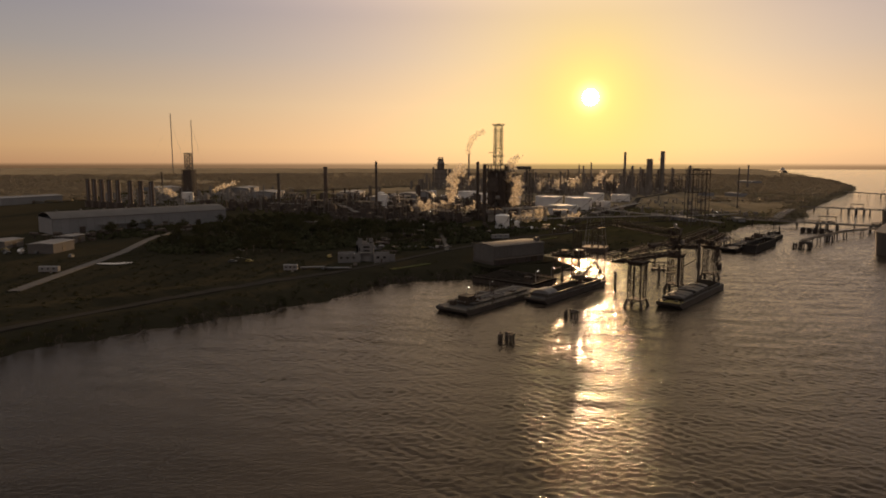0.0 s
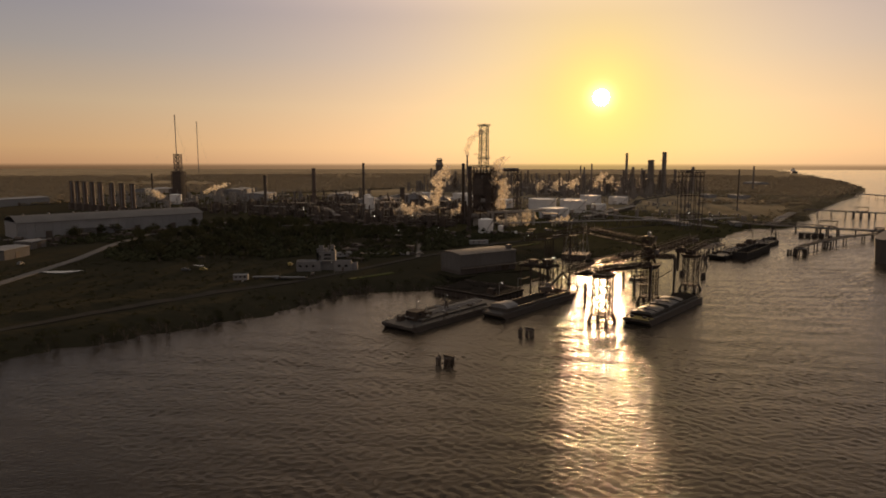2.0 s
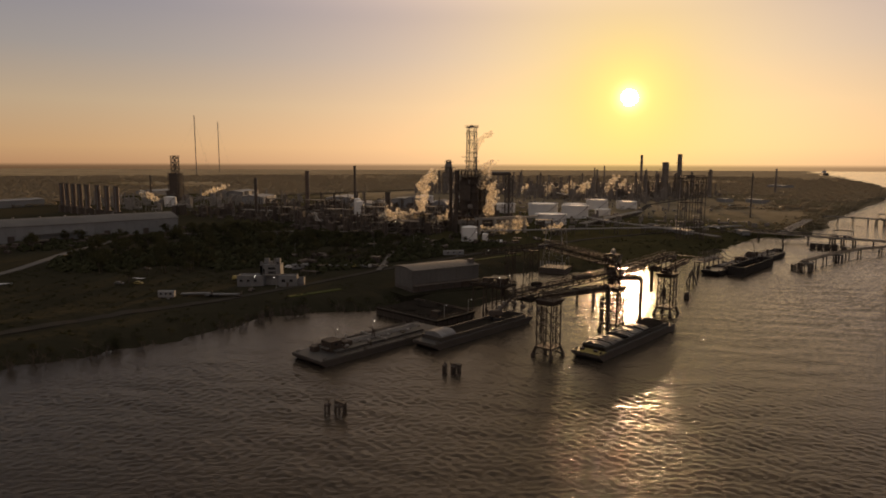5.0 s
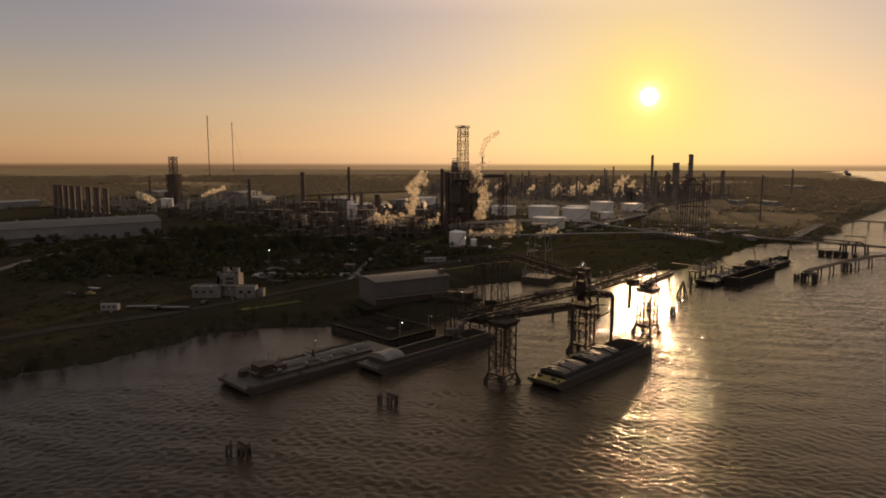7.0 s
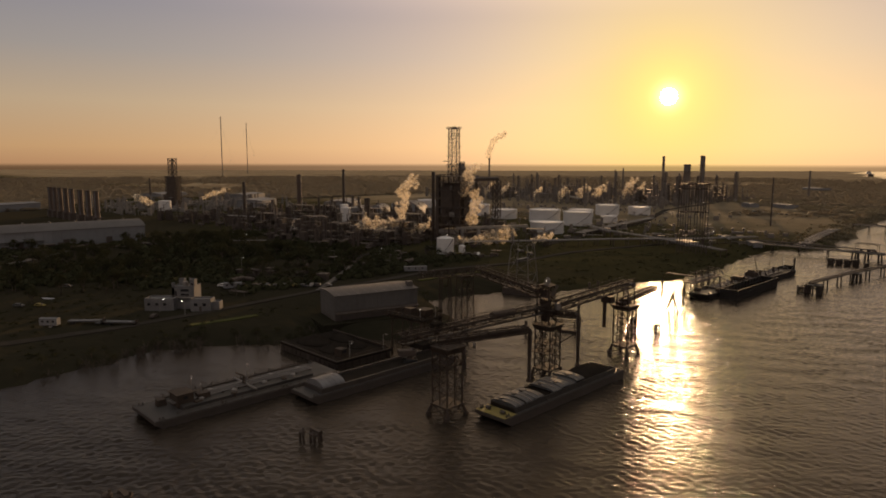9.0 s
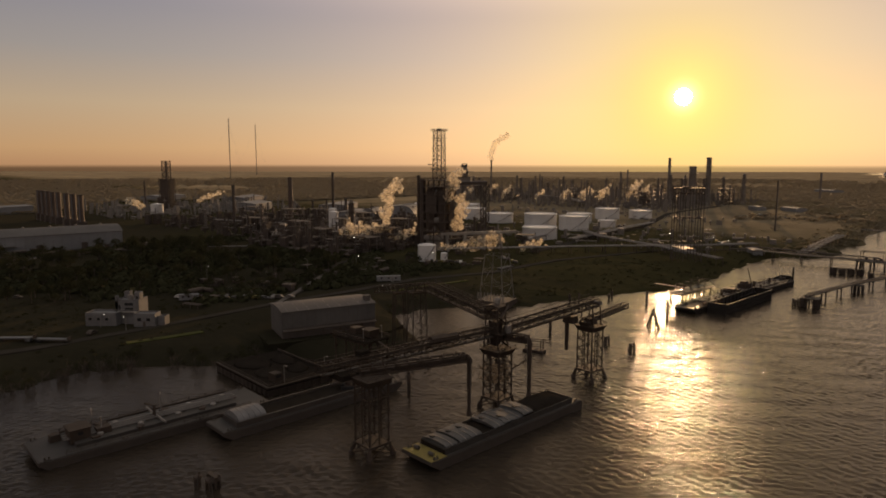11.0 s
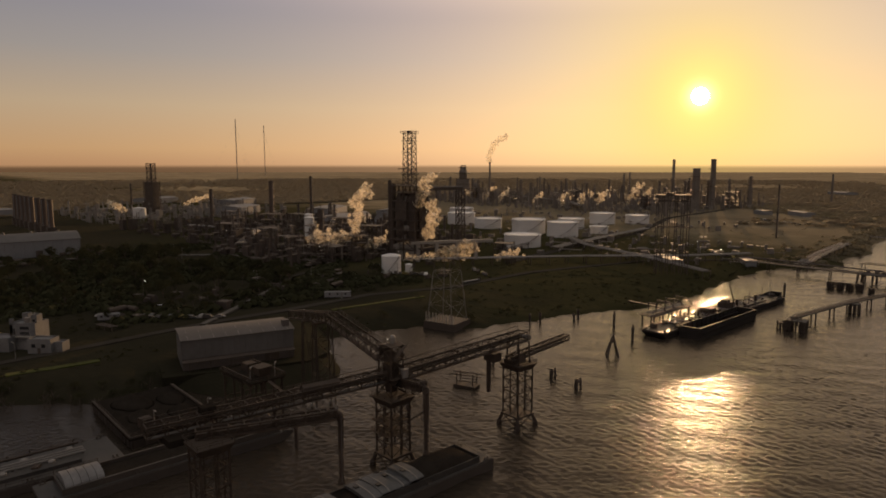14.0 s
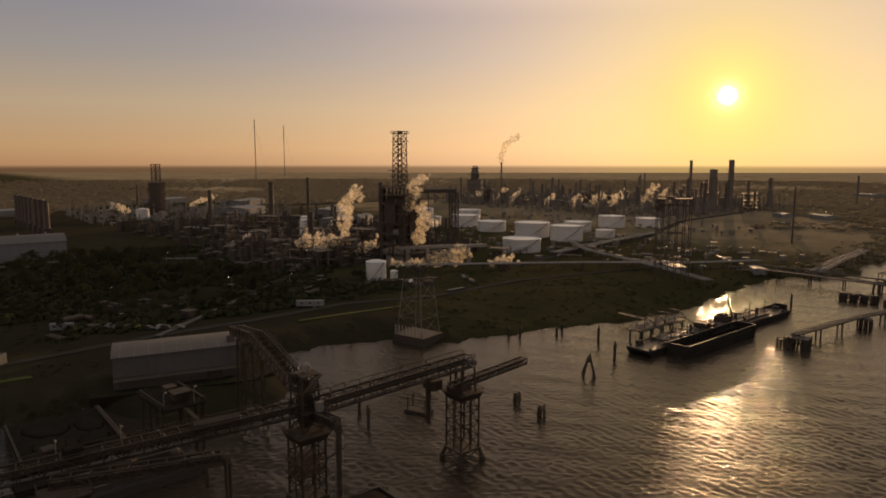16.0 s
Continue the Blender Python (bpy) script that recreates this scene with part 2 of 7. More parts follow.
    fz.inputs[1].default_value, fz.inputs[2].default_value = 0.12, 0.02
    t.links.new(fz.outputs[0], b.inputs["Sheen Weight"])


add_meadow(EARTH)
# lighter than RUST, mostly for the far plant
CLAD = material("dull_aluminium_cladding", (0.12, 0.105, 0.09), (0.24, 0.21, 0.18), 0.75, 0.0, grain=1.0, patch=7.0)
GRASS = material("mown_grass", (0.034, 0.044, 0.010), (0.062, 0.072, 0.016), 0.95, grain=2.5, patch=22.0, bump=0.2, spec=0.0, fuzz=0.12)
ASPHALT = material("worn_asphalt", (0.045, 0.042, 0.04), (0.10, 0.09, 0.08), 0.8, grain=1.0, patch=20.0)
GRAVEL = material("pale_gravel_track", (0.036, 0.032, 0.027), (0.075, 0.066, 0.054), 0.9, grain=1.0, patch=9.0, spec=0.0)
# siding darkened to carry shade on the shed's walls and roof
SHEDDARK = material("shade_brown_siding", (0.06, 0.052, 0.046), (0.12, 0.105, 0.095), 0.7, grain=1.0, patch=6.0)
RUST = material("rusted_painted_steel", (0.046, 0.038, 0.033), (0.125, 0.098, 0.080), 0.7, 0.0, grain=0.6, patch=4.0, spec=0.25)
DOCKSTEEL = material("dark_rusted_dock_steel", (0.028, 0.023, 0.019), (0.090, 0.066, 0.050), 0.7, 0.0, grain=0.6, patch=4.0, spec=0.2)
STEEL = material("grey_weathered_steel", (0.13, 0.12, 0.108), (0.29, 0.265, 0.24), 0.65, 0.1, grain=0.7, patch=6.0)
HULL = material("black_scraped_hull_steel", (0.030, 0.026, 0.023), (0.100, 0.083, 0.070), 0.6, 0.0, grain=0.7, patch=7.0)
DECK = material("worn_grey_barge_deck", (0.018, 0.0165, 0.015), (0.070, 0.063, 0.056), 0.6, 0.0, grain=0.8, patch=5.0)
COVER = material("weathered_barge_cover", (0.030, 0.030, 0.031), (0.13, 0.13, 0.127), 0.5, 0.0, grain=0.9, patch=3.2, bump=0.06, bump_scale=1.2)
YELLOW = material("scuffed_yellow_paint", (0.09, 0.075, 0.03), (0.42, 0.33, 0.07), 0.6, grain=0.5, patch=3.0)
CARGO = material("dark_bulk_cargo", (0.014, 0.012, 0.010), (0.044, 0.037, 0.030), 0.95, grain=0.5, patch=4.0, bump=0.3, bump_scale=1.0, spec=0.0)
SIDING = material("weathered_pale_metal_siding", (0.17, 0.17, 0.174), (0.29, 0.29, 0.294), 0.75, 0.0, grain=1.5, patch=14.0, spec=0.25)
GREYSIDING = material("dull_grey_metal_siding", (0.085, 0.080, 0.076), (0.165, 0.156, 0.148), 0.8, 0.0, grain=1.5, patch=12.0, spec=0.2)
ROOF = material("galvanised_roof_sheet", (0.11, 0.11, 0.112), (0.24, 0.238, 0.235), 0.62, 0.2, grain=1.5, patch=14.0)
WHITE = material("chalky_white_paint", (0.60, 0.585, 0.56), (0.80, 0.785, 0.755), 0.6, grain=1.0, patch=9.0)
PALE = material("weathered_whitewashed_concrete", (0.07, 0.069, 0.070), (0.25, 0.246, 0.244), 0.75, grain=0.9, patch=4.0)
CONCRETE = material("stained_concrete", (0.20, 0.185, 0.16), (0.38, 0.35, 0.31), 0.85, grain=1.0, patch=7.0, bump=0.05)
WETCONC = material("dark_weathered_concrete", (0.075, 0.068, 0.06), (0.16, 0.145, 0.125), 0.85, grain=1.0, patch=6.0, spec=0.2)
BRICKRED = material("brown_clad_steel", (0.075, 0.054, 0.044), (0.15, 0.105, 0.08), 0.7, grain=1.0, patch=8.0)
BLACKHULL = material("tarred_black_hull_plate", (0.012, 0.011, 0.010), (0.040, 0.034, 0.029), 0.65, 0.0, grain=0.7, patch=7.0, spec=0.25)
WETDECK = material("wet_worn_steel_deck", (0.02, 0.018, 0.016), (0.075, 0.066, 0.058), 0.34, 0.0, grain=0.8, patch=5.0)
TIMBER = material("wet_dark_timber", (0.03, 0.022, 0.016), (0.08, 0.06, 0.045), 0.75, grain=0.4, patch=2.0, bump=0.05, bump_scale=0.3)
GLASS = material("dark_window_glass", (0.02, 0.022, 0.025), (0.04, 0.042, 0.045), 0.08)
TYRE = material("black_rubber", (0.015, 0.015, 0.015), (0.03, 0.03, 0.03), 0.8)
BARK = material("grey_brown_bark", (0.05, 0.04, 0.03), (0.12, 0.09, 0.07), 0.9, grain=0.4, patch=2.0)
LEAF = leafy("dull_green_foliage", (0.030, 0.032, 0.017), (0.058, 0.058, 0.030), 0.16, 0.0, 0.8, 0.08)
# far foliage lightened past its own colour, in place of haze
FARLEAF = leafy("haze_pale_woodland", (0.20, 0.165, 0.11), (0.29, 0.24, 0.16), 0.75, 0.5, 0.5, 0.5)
MARSH = leafy("marsh_grass_tufts", (0.026, 0.027, 0.012), (0.054, 0.049, 0.023), 0.3, 0.0, 0.8, 0.06)
# riverside wood lightened in the same way, for haze
POINTLEAF = leafy("haze_brown_woodland", (0.14, 0.12, 0.07), (0.25, 0.21, 0.125), 0.65, 0.5, 0.5, 0.4)


# ---- mesh helpers ----
class Geo:
    """Collects vertices and faces for one mesh."""

    def __init__(self):
        self.v, self.f = [], []

    def add(self, verts, faces):
        n = len(self.v)
        self.v += [tuple(p) for p in verts]
        self.f += [tuple(i + n for i in q) for q in faces]
        return self

    def box(self, c, s, rz=0.0, taper=1.0):
        x, y, z = (k / 2 for k in s)
        co, si = math.cos(radians(rz)), math.sin(radians(rz))
        pts = []
        for dz, k in ((-z, 1.0), (z, taper)):
            for dx, dy in ((-x, -y), (x, -y), (x, y), (-x, y)):
                px_, py_ = dx * k, dy * k
                pts.append((c[0] + px_ * co - py_ * si, c[1] + px_ * si + py_ * co, c[2] + dz))
        return self.add(pts, [(3, 2, 1, 0), (4, 5, 6, 7), (0, 1, 5, 4), (1, 2, 6, 5), (2, 3, 7, 6), (3, 0, 4, 7)])

    def bar(self, p, q, w, h=None):
        """A square bar from p to q."""
        p, q = Vector(p), Vector(q)
        d = q - p
        if d.length < 1e-6:
            return self
        d.normalize()
        up = Vector((0, 0, 1)) if abs(d.z) < 0.9 else Vector((1, 0, 0))
        a = d.cross(up).normalized() * (w / 2)
        b = d.cross(a).normalized() * ((h or w) / 2)
        pts = [k + i * a + j * b for k in (p, q) for i, j in ((-1, -1), (1, -1), (1, 1), (-1, 1))]
        return self.add(pts, [(0, 1, 2, 3), (7, 6, 5, 4), (4, 5, 1, 0), (5, 6, 2, 1), (6, 7, 3, 2), (7, 4, 0, 3)])

    def tube(self, p, q, r, r2=None, n=10, caps=True):
        p, q = Vector(p), Vector(q)
        d = (q - p).normalized()
        up = Vector((0, 0, 1)) if abs(d.z) < 0.9 else Vector((1, 0, 0))
        a = d.cross(up).normalized()
        b = d.cross(a).normalized()
        r2 = r if r2 is None else r2
        pts = []
        for k, rr in ((p, r), (q, r2)):
            for i in range(n):
                t = 2 * math.pi * i / n
                pts.append(k + (a * math.cos(t) + b * math.sin(t)) * rr)
        faces = [(i, i + n, (i + 1) % n + n, (i + 1) % n) for i in range(n)]
        if caps:
            faces += [tuple(range(n)), tuple(range(2 * n - 1, n - 1, -1))]
        return self.add(pts, faces)

    def lathe(self, profile, n=24, c=(0, 0)):
        """profile: (radius, z) from bottom to top."""
        pts = [(c[0] + r * math.cos(2 * math.pi * i / n), c[1] + r * math.sin(2 * math.pi * i / n), z) for r, z in profile for i in range(n)]
        faces = []
        for k in range(len(profile) - 1):
            for i in range(n):
                j = (i + 1) % n
                faces.append((k * n + i, k * n + j, (k + 1) * n + j, (k + 1) * n + i))
        faces.append(tuple(range(n - 1, -1, -1)))
        faces.append(tuple((len(profile) - 1) * n + i for i in range(n)))
        return self.add(pts, faces)

    def prism(self, outline, z0, z1):
        n = len(outline)
        pts = [(x, y, z0) for x, y in outline] + [(x, y, z1) for x, y in outline]
        faces = [(i, (i + 1) % n, (i + 1) % n + n, i + n) for i in range(n)]
        return self.add(pts, faces + [tuple(range(n - 1, -1, -1)), tuple(range(n, 2 * n))])

    def extrude_y(self, outline, y0, y1):
        """outline in x, z, swept along y."""
        n = len(outline)
        pts = [(x, y0, z) for x, z in outline] + [(x, y1, z) for x, z in outline]
        faces = [(i, (i + 1) % n, (i + 1) % n + n, i + n) for i in range(n)]
        return self.add(pts, faces + [tuple(range(n)), tuple(range(2 * n - 1, n - 1, -1))])

    def mesh(self, name, mat, smooth=False):
        me = bpy.data.meshes.new(name)
        me.from_pydata(self.v, [], self.f)
        me.materials.append(mat)
        if smooth:
            me.polygons.foreach_set("use_smooth", [True] * len(me.polygons))
        me.update()
        return me


def part(name, geo, mat, parent, label="", smooth=False):
    me = geo if isinstance(geo, bpy.types.Mesh) else geo.mesh(name, mat, smooth)
    ob = new(name, me)
    ob.parent = parent
    if label:
        ob["label"] = label
    return ob


def thing(name, loc, rz, label, category, group="", kind=""):
    ob = new(name)
    ob.matrix_world = pose(*loc, 0, 0, rz)
    return tagged(ob, label, category, group, kind)


def single(name, geo, mat, label, category, group="", kind="", smooth=False, loc=(0, 0, 0), rz=0):
    ob = new(name, geo.mesh(name, mat, smooth))
    ob.matrix_world = pose(*loc, 0, 0, rz)
    return tagged(ob, label, category, group, kind)


def lattice(th, mat, w0, w1, z0, z1, bays, leg=0.45, brace=0.22, cx=0.0, cy=0.0, cross=True, d0=None, d1=None):
    """Four legs and braced faces as parts of th."""
    d0, d1 = d0 or w0, d1 or w1
    cs = ((-1, -1), (1, -1), (1, 1), (-1, 1))

    def corner(i, z):
        k = (z - z0) / (z1 - z0)
        return (cx + cs[i % 4][0] * (w0 + (w1 - w0) * k) / 2, cy + cs[i % 4][1] * (d0 + (d1 - d0) * k) / 2, z)

    for i in range(4):
        part("leg", Geo().bar(corner(i, z0), corner(i, z1), leg), mat, th)
    for b in range(bays):
        za, zb = z0 + (z1 - z0) * b / bays, z0 + (z1 - z0) * (b + 1) / bays
        for i in range(4):
            g = Geo().bar(corner(i, zb), corner(i + 1, zb), brace)
            if cross:
                g.bar(corner(i, za), corner(i + 1, zb), brace).bar(corner(i + 1, za), corner(i, zb), brace)
            else:
                g.bar(corner(i + b % 2, za), corner(i + 1 - b % 2, zb), brace)
            part("cross_bracing", g, mat, th)


def railing(th, mat, pts, height=1.1, post=0.09, step=2.5):
    """A handrail along a line of points, as one part with its posts."""
    g = Geo()
    for p, q in zip(pts, pts[1:]):
        p, q = Vector(p), Vector(q)
        n = max(1, int((q - p).length / step))
        for k in range(n + 1):
            a = p.lerp(q, k / n)
            g.bar(a, a + Vector((0, 0, height)), post)
        for z in (height, height * 0.55):
            g.bar(p + Vector((0, 0, z)), q + Vector((0, 0, z)), post)
    return part("handrail", g, mat, th)


def gallery(th, mat, p, q, w=3.0, h=3.0, bays=8, belt=True, deckmat=None):
    """An open truss bridge with a belt, from p to q (middle of its floor)."""
    p, q = Vector(p), Vector(q)
    d = (q - p).normalized()
    side = Vector((-d.y, d.x, 0)).normalized() * (w / 2)
    up = Vector((0, 0, h))
    for s in (-1, 1):
        for u in (Vector(), up):
            part("chord", Geo().bar(p + side * s + u, q + side * s + u, 0.34), mat, th)
        for k in range(bays + 1):
            a = p.lerp(q, k / bays) + side * s
            part("truss_post", Geo().bar(a, a + up, 0.2), mat, th)
            if k < bays:
                b = p.lerp(q, (k + 1) / bays) + side * s
                part("truss_diagonal", Geo().bar(a + (up if k % 2 else Vector()), b + (Vector() if k % 2 else up), 0.2), mat, th)
    for k in range(bays + 1):
        a = p.lerp(q, k / bays)
        for u in (Vector(), up):
            part("cross_tie", Geo().bar(a - side + u, a + side + u, 0.22), mat, th)
    part("walkway", Geo().bar(p - side * 0.62 + Vector((0, 0, 0.2)), q - side * 0.62 + Vector((0, 0, 0.2)), w * 0.34, 0.08), deckmat or mat, th)
    if belt:
        g = Geo().bar(p + side * 0.4 + Vector((0, 0, 1.1)), q + side * 0.4 + Vector((0, 0, 1.1)), w * 0.42, 0.18)
        part("conveyor_belt", g, CARGO, th)


# ---- ground and river ----
SHORE = ((-6000, -330), (-900, -290), (-200, -252), (67, -240), (140, -229), (183, -223), (205, -224), (227, -230), (250, -224), (264, -210), (280, -202), (291, -208), (301, -186), (312, -178),
         (342, -178), (352, -198), (364, -224), (388, -221), (407, -214), (416, -197), (440, -190), (480, -181), (512, -167), (560, -162),
         (600, -169), (650, -174), (690, -174), (704, -170), (718, -151), (748, -143), (790, -156), (836, -148), (880, -162), (900, -166), (1000, -174), (1435, -196), (1780, -224), (1858, -239), (2300, -340), (3590, -713), (7600, -1925), (9000, -2300))
SY = np.array([p[0] for p in SHORE], float)
SX = np.array([p[1] for p in SHORE], float)


def shore_x(y):
    y = np.asarray(y, float)
    wob = 1.6 * np.sin(y * 0.21) + 1.1 * np.sin(y * 0.47 + 1.3) + 0.8 * np.sin(y * 0.93 + 0.5)
    return np.interp(y, SY, SX) + wob


def ground_z(x, y):
    """Height of the land: a bank that climbs from the river to the plain."""
    x, y = np.asarray(x, float), np.asarray(y, float)
    d = shore_x(y) - x
    marsh = np.clip(1 - np.abs(y - 490) / 110, 0, 1)
    run = 16 + 60 * marsh
    z = np.where(d < 0, np.maximum(d * 0.3, -4.0), 0.35 * np.minimum(d, 2) + 3.3 * np.clip((d - 2) / run, 0, 1) ** 0.8)
    z = z + 1.6 * np.exp(-((d - 46) / 9.0) ** 2) * np.clip((255 - y) / 60, 0, 1)
    return z


def axis(core0, core1, step, lo, hi, grow=1.13):
    a = list(np.arange(core0, core1 + 1e-6, step))
    s, p = step, core1
    while p < hi:
        s *= grow
        p += s
        a.append(p)
    s, p = step, core0
    left = []
    while p > lo:
        s *= grow
        p -= s
        left.append(p)
    return np.array(left[::-1] + a)


gx, gy = axis(-300, -150, 2.5, -9000, 900), axis(40, 720, 3.0, -3000, 9000)
XX, YY = np.meshgrid(gx, gy)
ZZ = ground_z(XX, YY)
nzz = np.sin(XX * 0.11 + 2 * np.sin(YY * 0.05)) * np.sin(YY * 0.13 + 1.5 * np.sin(XX * 0.07))
ZZ = ZZ + np.where(ZZ > 0.5, 0.22 * nzz * np.clip((ZZ - 0.5) / 2, 0, 1), 0)
ny, nx = XX.shape
me = bpy.data.meshes.new("ground")
idx = np.arange(ny * nx).reshape(ny, nx)
quads = np.stack([idx[:-1, :-1], idx[:-1, 1:], idx[1:, 1:], idx[1:, :-1]], -1).reshape(-1, 4)
me.from_pydata(np.stack([XX, YY, ZZ], -1).reshape(-1, 3).tolist(), [], quads.tolist())
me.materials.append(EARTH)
me.polygons.foreach_set("use_smooth", [True] * len(me.polygons))
ground = tagged(new("ground", me), "dark river plain of grass, soil and muddy bank", "ground", kind="structure")

# river: short-crested wind waves as real relief where the camera passes, fading to a flat sheet far off
wx, wy = axis(-225, 0, 0.58, -6200, 5600, 1.09), axis(90, 700, 0.60, -4200, 9000, 1.08)
WX, WY = np.meshgrid(wx, wy)
step = np.maximum(np.gradient(wx)[None, :] + 0 * WX, np.gradient(wy)[:, None] + 0 * WY)
wr = np.random.RandomState(12)
WZ = np.zeros_like(WX)
for k in range(72):
    lam = 1.3 * (3.4 / 1.3) ** (wr.rand() ** 1.5)
    head = radians(137 + wr.normal(0, 46))
    amp = 0.0071 * lam * (2.1 / lam) ** 0.45 * wr.uniform(0.5, 1.3) * np.clip(1.0 - (step - lam * 0.22) / (lam * 0.25), 0, 1)
    kx, ky = math.cos(head) * 2 * math.pi / lam, math.sin(head) * 2 * math.pi / lam
    WZ += amp * np.sin(kx * WX + ky * WY + wr.uniform(0, 6.3) + 0.6 * np.sin(WX * 0.013 * wr.rand() + WY * 0.017))
for k in range(16):
    # longer, lower chop that carries on into the distance
    lam = 6.0 * (20.0 / 6.0) ** wr.rand()
    head = radians(112 + wr.normal(0, 24))
    amp = 0.0013 * lam * wr.uniform(0.6, 1.3) * np.clip(1.0 - (step - lam * 0.22) / (lam * 0.25), 0, 1)
    kx, ky = math.cos(head) * 2 * math.pi / lam, math.sin(head) * 2 * math.pi / lam
    WZ += amp * np.sin(kx * WX + ky * WY + wr.uniform(0, 6.3) + 1.2 * np.sin(WX * 0.03 * wr.rand() + WY * 0.011))
# gusts: smoother and rougher patches
WZ *= np.clip(0.35 + (WX - shore_x(WY)) / 50 + np.clip((WY - 300) / 40, 0, 1), 0.35, 1.0)
WZ *= 1.0 + 0.33 * np.sin(WX * 0.021 + 1.7 * np.sin(WY * 0.013)) * np.sin(WY * 0.027 + 1.1 * np.sin(WX * 0.017))
me = bpy.data.meshes.new("water")
idx = np.arange(WX.size).reshape(WX.shape)
quads = np.stack([idx[:-1, :-1], idx[:-1, 1:], idx[1:, 1:], idx[1:, :-1]], -1).reshape(-1, 4)
me.from_pydata(np.stack([WX, WY, WZ], -1).reshape(-1, 3).tolist(), [], quads.tolist())
me.materials.append(WATER)
me.polygons.foreach_set("use_smooth", [True] * len(me.polygons))
water = tagged(new("water", me), "wide muddy brown river with small wind ripples", "river", kind="structure")


def on_ground(x, y):
    return float(ground_z(x, y))


def strip(name, pts, width, mat, label, category, lift=0.35):
    """A road or mown strip laid along points on the ground."""
    g = Geo()
    row = []
    for k in range(len(pts) - 1):
        p, q = Vector((*pts[k], 0)), Vector((*pts[k + 1], 0))
        n = max(1, int((q - p).length / 4))
        for i in range(n + (k == len(pts) - 2)):
            a = p.lerp(q, i / n)
            d = (q - p).normalized()
            s = Vector((-d.y, d.x, 0)) * width / 2
            row.append([(a + s * u).to_tuple()[:2] for u in (-1, 1)])
    v = [(x, y, on_ground(x, y) + lift) for pair in row for x, y in pair]
    v += [(x, y, z - 1.2) for x, y, z in v]
    n = len(row)
    f = [(2 * i, 2 * i + 1, 2 * i + 3, 2 * i + 2) for i in range(n - 1)]
    f += [(2 * i, 2 * i + 2, 2 * n + 2 * i + 2, 2 * n + 2 * i) for i in range(n - 1)]
    f += [(2 * i + 1, 2 * n + 2 * i + 1, 2 * n + 2 * i + 3, 2 * i + 3) for i in range(n - 1)]
    return single(name, g.add(v, f), mat, label, category, kind="structure")


# ---- dock: loading towers, galleries, spouts ----
def loading_tower(x, y, rz, top=18.0, side=5.8, bays=4):
    th = thing("loading_tower", (x, y, 0), rz, "rusty steel lattice tower on braced piles in the river", "dock tower", "loading towers on the dock")
    cs = ((-1, -1), (1, -1), (1, 1), (-1, 1))
    h, zb = side / 2, 3.4
    for sx, sy in cs:
        # battered pile legs that bend inwards under the base deck
        g = Geo().tube((sx * 3.7, sy * 3.7, -4), (sx * 3.6, sy * 3.6, 1.2), 0.58, 0.54, 12).tube((sx * 3.6, sy * 3.6, 1.0), (sx * 2.9, sy * 2.9, 3.2), 0.54, 0.42, 12)
        part("support_post", g, DOCKSTEEL, th)
        part("fender_ring", Geo().lathe([(0.68, -0.6), (0.78, -0.5), (0.78, 0.9), (0.66, 1.0)], 12, (sx * 3.63, sy * 3.63)), TIMBER, th)
    for i in range(4):
        a, b = cs[i], cs[(i + 1) % 4]
        part("pile_brace", Geo().bar((a[0] * 3.6, a[1] * 3.6, 0.3), (b[0] * 2.9, b[1] * 2.9, 3.0), 0.26).bar((b[0] * 3.6, b[1] * 3.6, 0.3), (a[0] * 2.9, a[1] * 2.9, 3.0), 0.26), DOCKSTEEL, th)
    part("pile_cap", Geo().box((0, 0, zb - 0.25), (6.8, 6.8, 0.5)), TIMBER, th)
    for sx, sy in cs:
        part("leg", Geo().bar((sx * h, sy * h, zb), (sx * h, sy * h, top), 0.36), DOCKSTEEL, th)
    for i in range(4):
        a, b = Vector((cs[i][0] * h, cs[i][1] * h, 0)), Vector((cs[(i + 1) % 4][0] * h, cs[(i + 1) % 4][1] * h, 0))
        m = (a + b) / 2
        part("middle_post", Geo().bar(m + Vector((0, 0, zb)), m + Vector((0, 0, top)), 0.26), DOCKSTEEL, th)
        for k in range(bays):
            z0, z1 = Vector((0, 0, zb + (top - zb) * k / bays)), Vector((0, 0, zb + (top - zb) * (k + 1) / bays))
            zm = (z0 + z1) / 2
            g = Geo().bar(a + z1, b + z1, 0.2)
            g.bar(a + z0, m + zm, 0.15).bar(m + zm, b + z0, 0.15).bar(a + z1, m + zm, 0.15).bar(m + zm, b + z1, 0.15)
            part("cross_bracing", g, DOCKSTEEL, th)
    # head: a shallow inverted pyramid of girders under a wide deck
    part("head_girder", Geo().box((0, 0, top + 0.1), (side + 0.2, side + 0.2, 1.5), 0, 1.24), DOCKSTEEL, th)
    part("platform", Geo().box((0, 0, top + 0.98), (side + 1.9, side + 1.9, 0.24)), DOCKSTEEL, th, "rusty grated head platform")
    s = side / 2 + 0.85
    zt = top + 1.1
    railing(th, DOCKSTEEL, [(-s, -s, zt), (s, -s, zt), (s, s, zt), (-s, s, zt), (-s, -s, zt)])
    g = Geo()
    for u in (-0.3, 0.3):
        g.bar((h + 0.3, u, zb), (h + 0.3, u, top), 0.08)
    for k in range(int((top - zb) / 0.9)):
        g.bar((h + 0.3, -0.3, zb + 0.5 + 0.9 * k), (h + 0.3, 0.3, zb + 0.5 + 0.9 * k), 0.06)
    part("ladder", g, DOCKSTEEL, th)
    return th


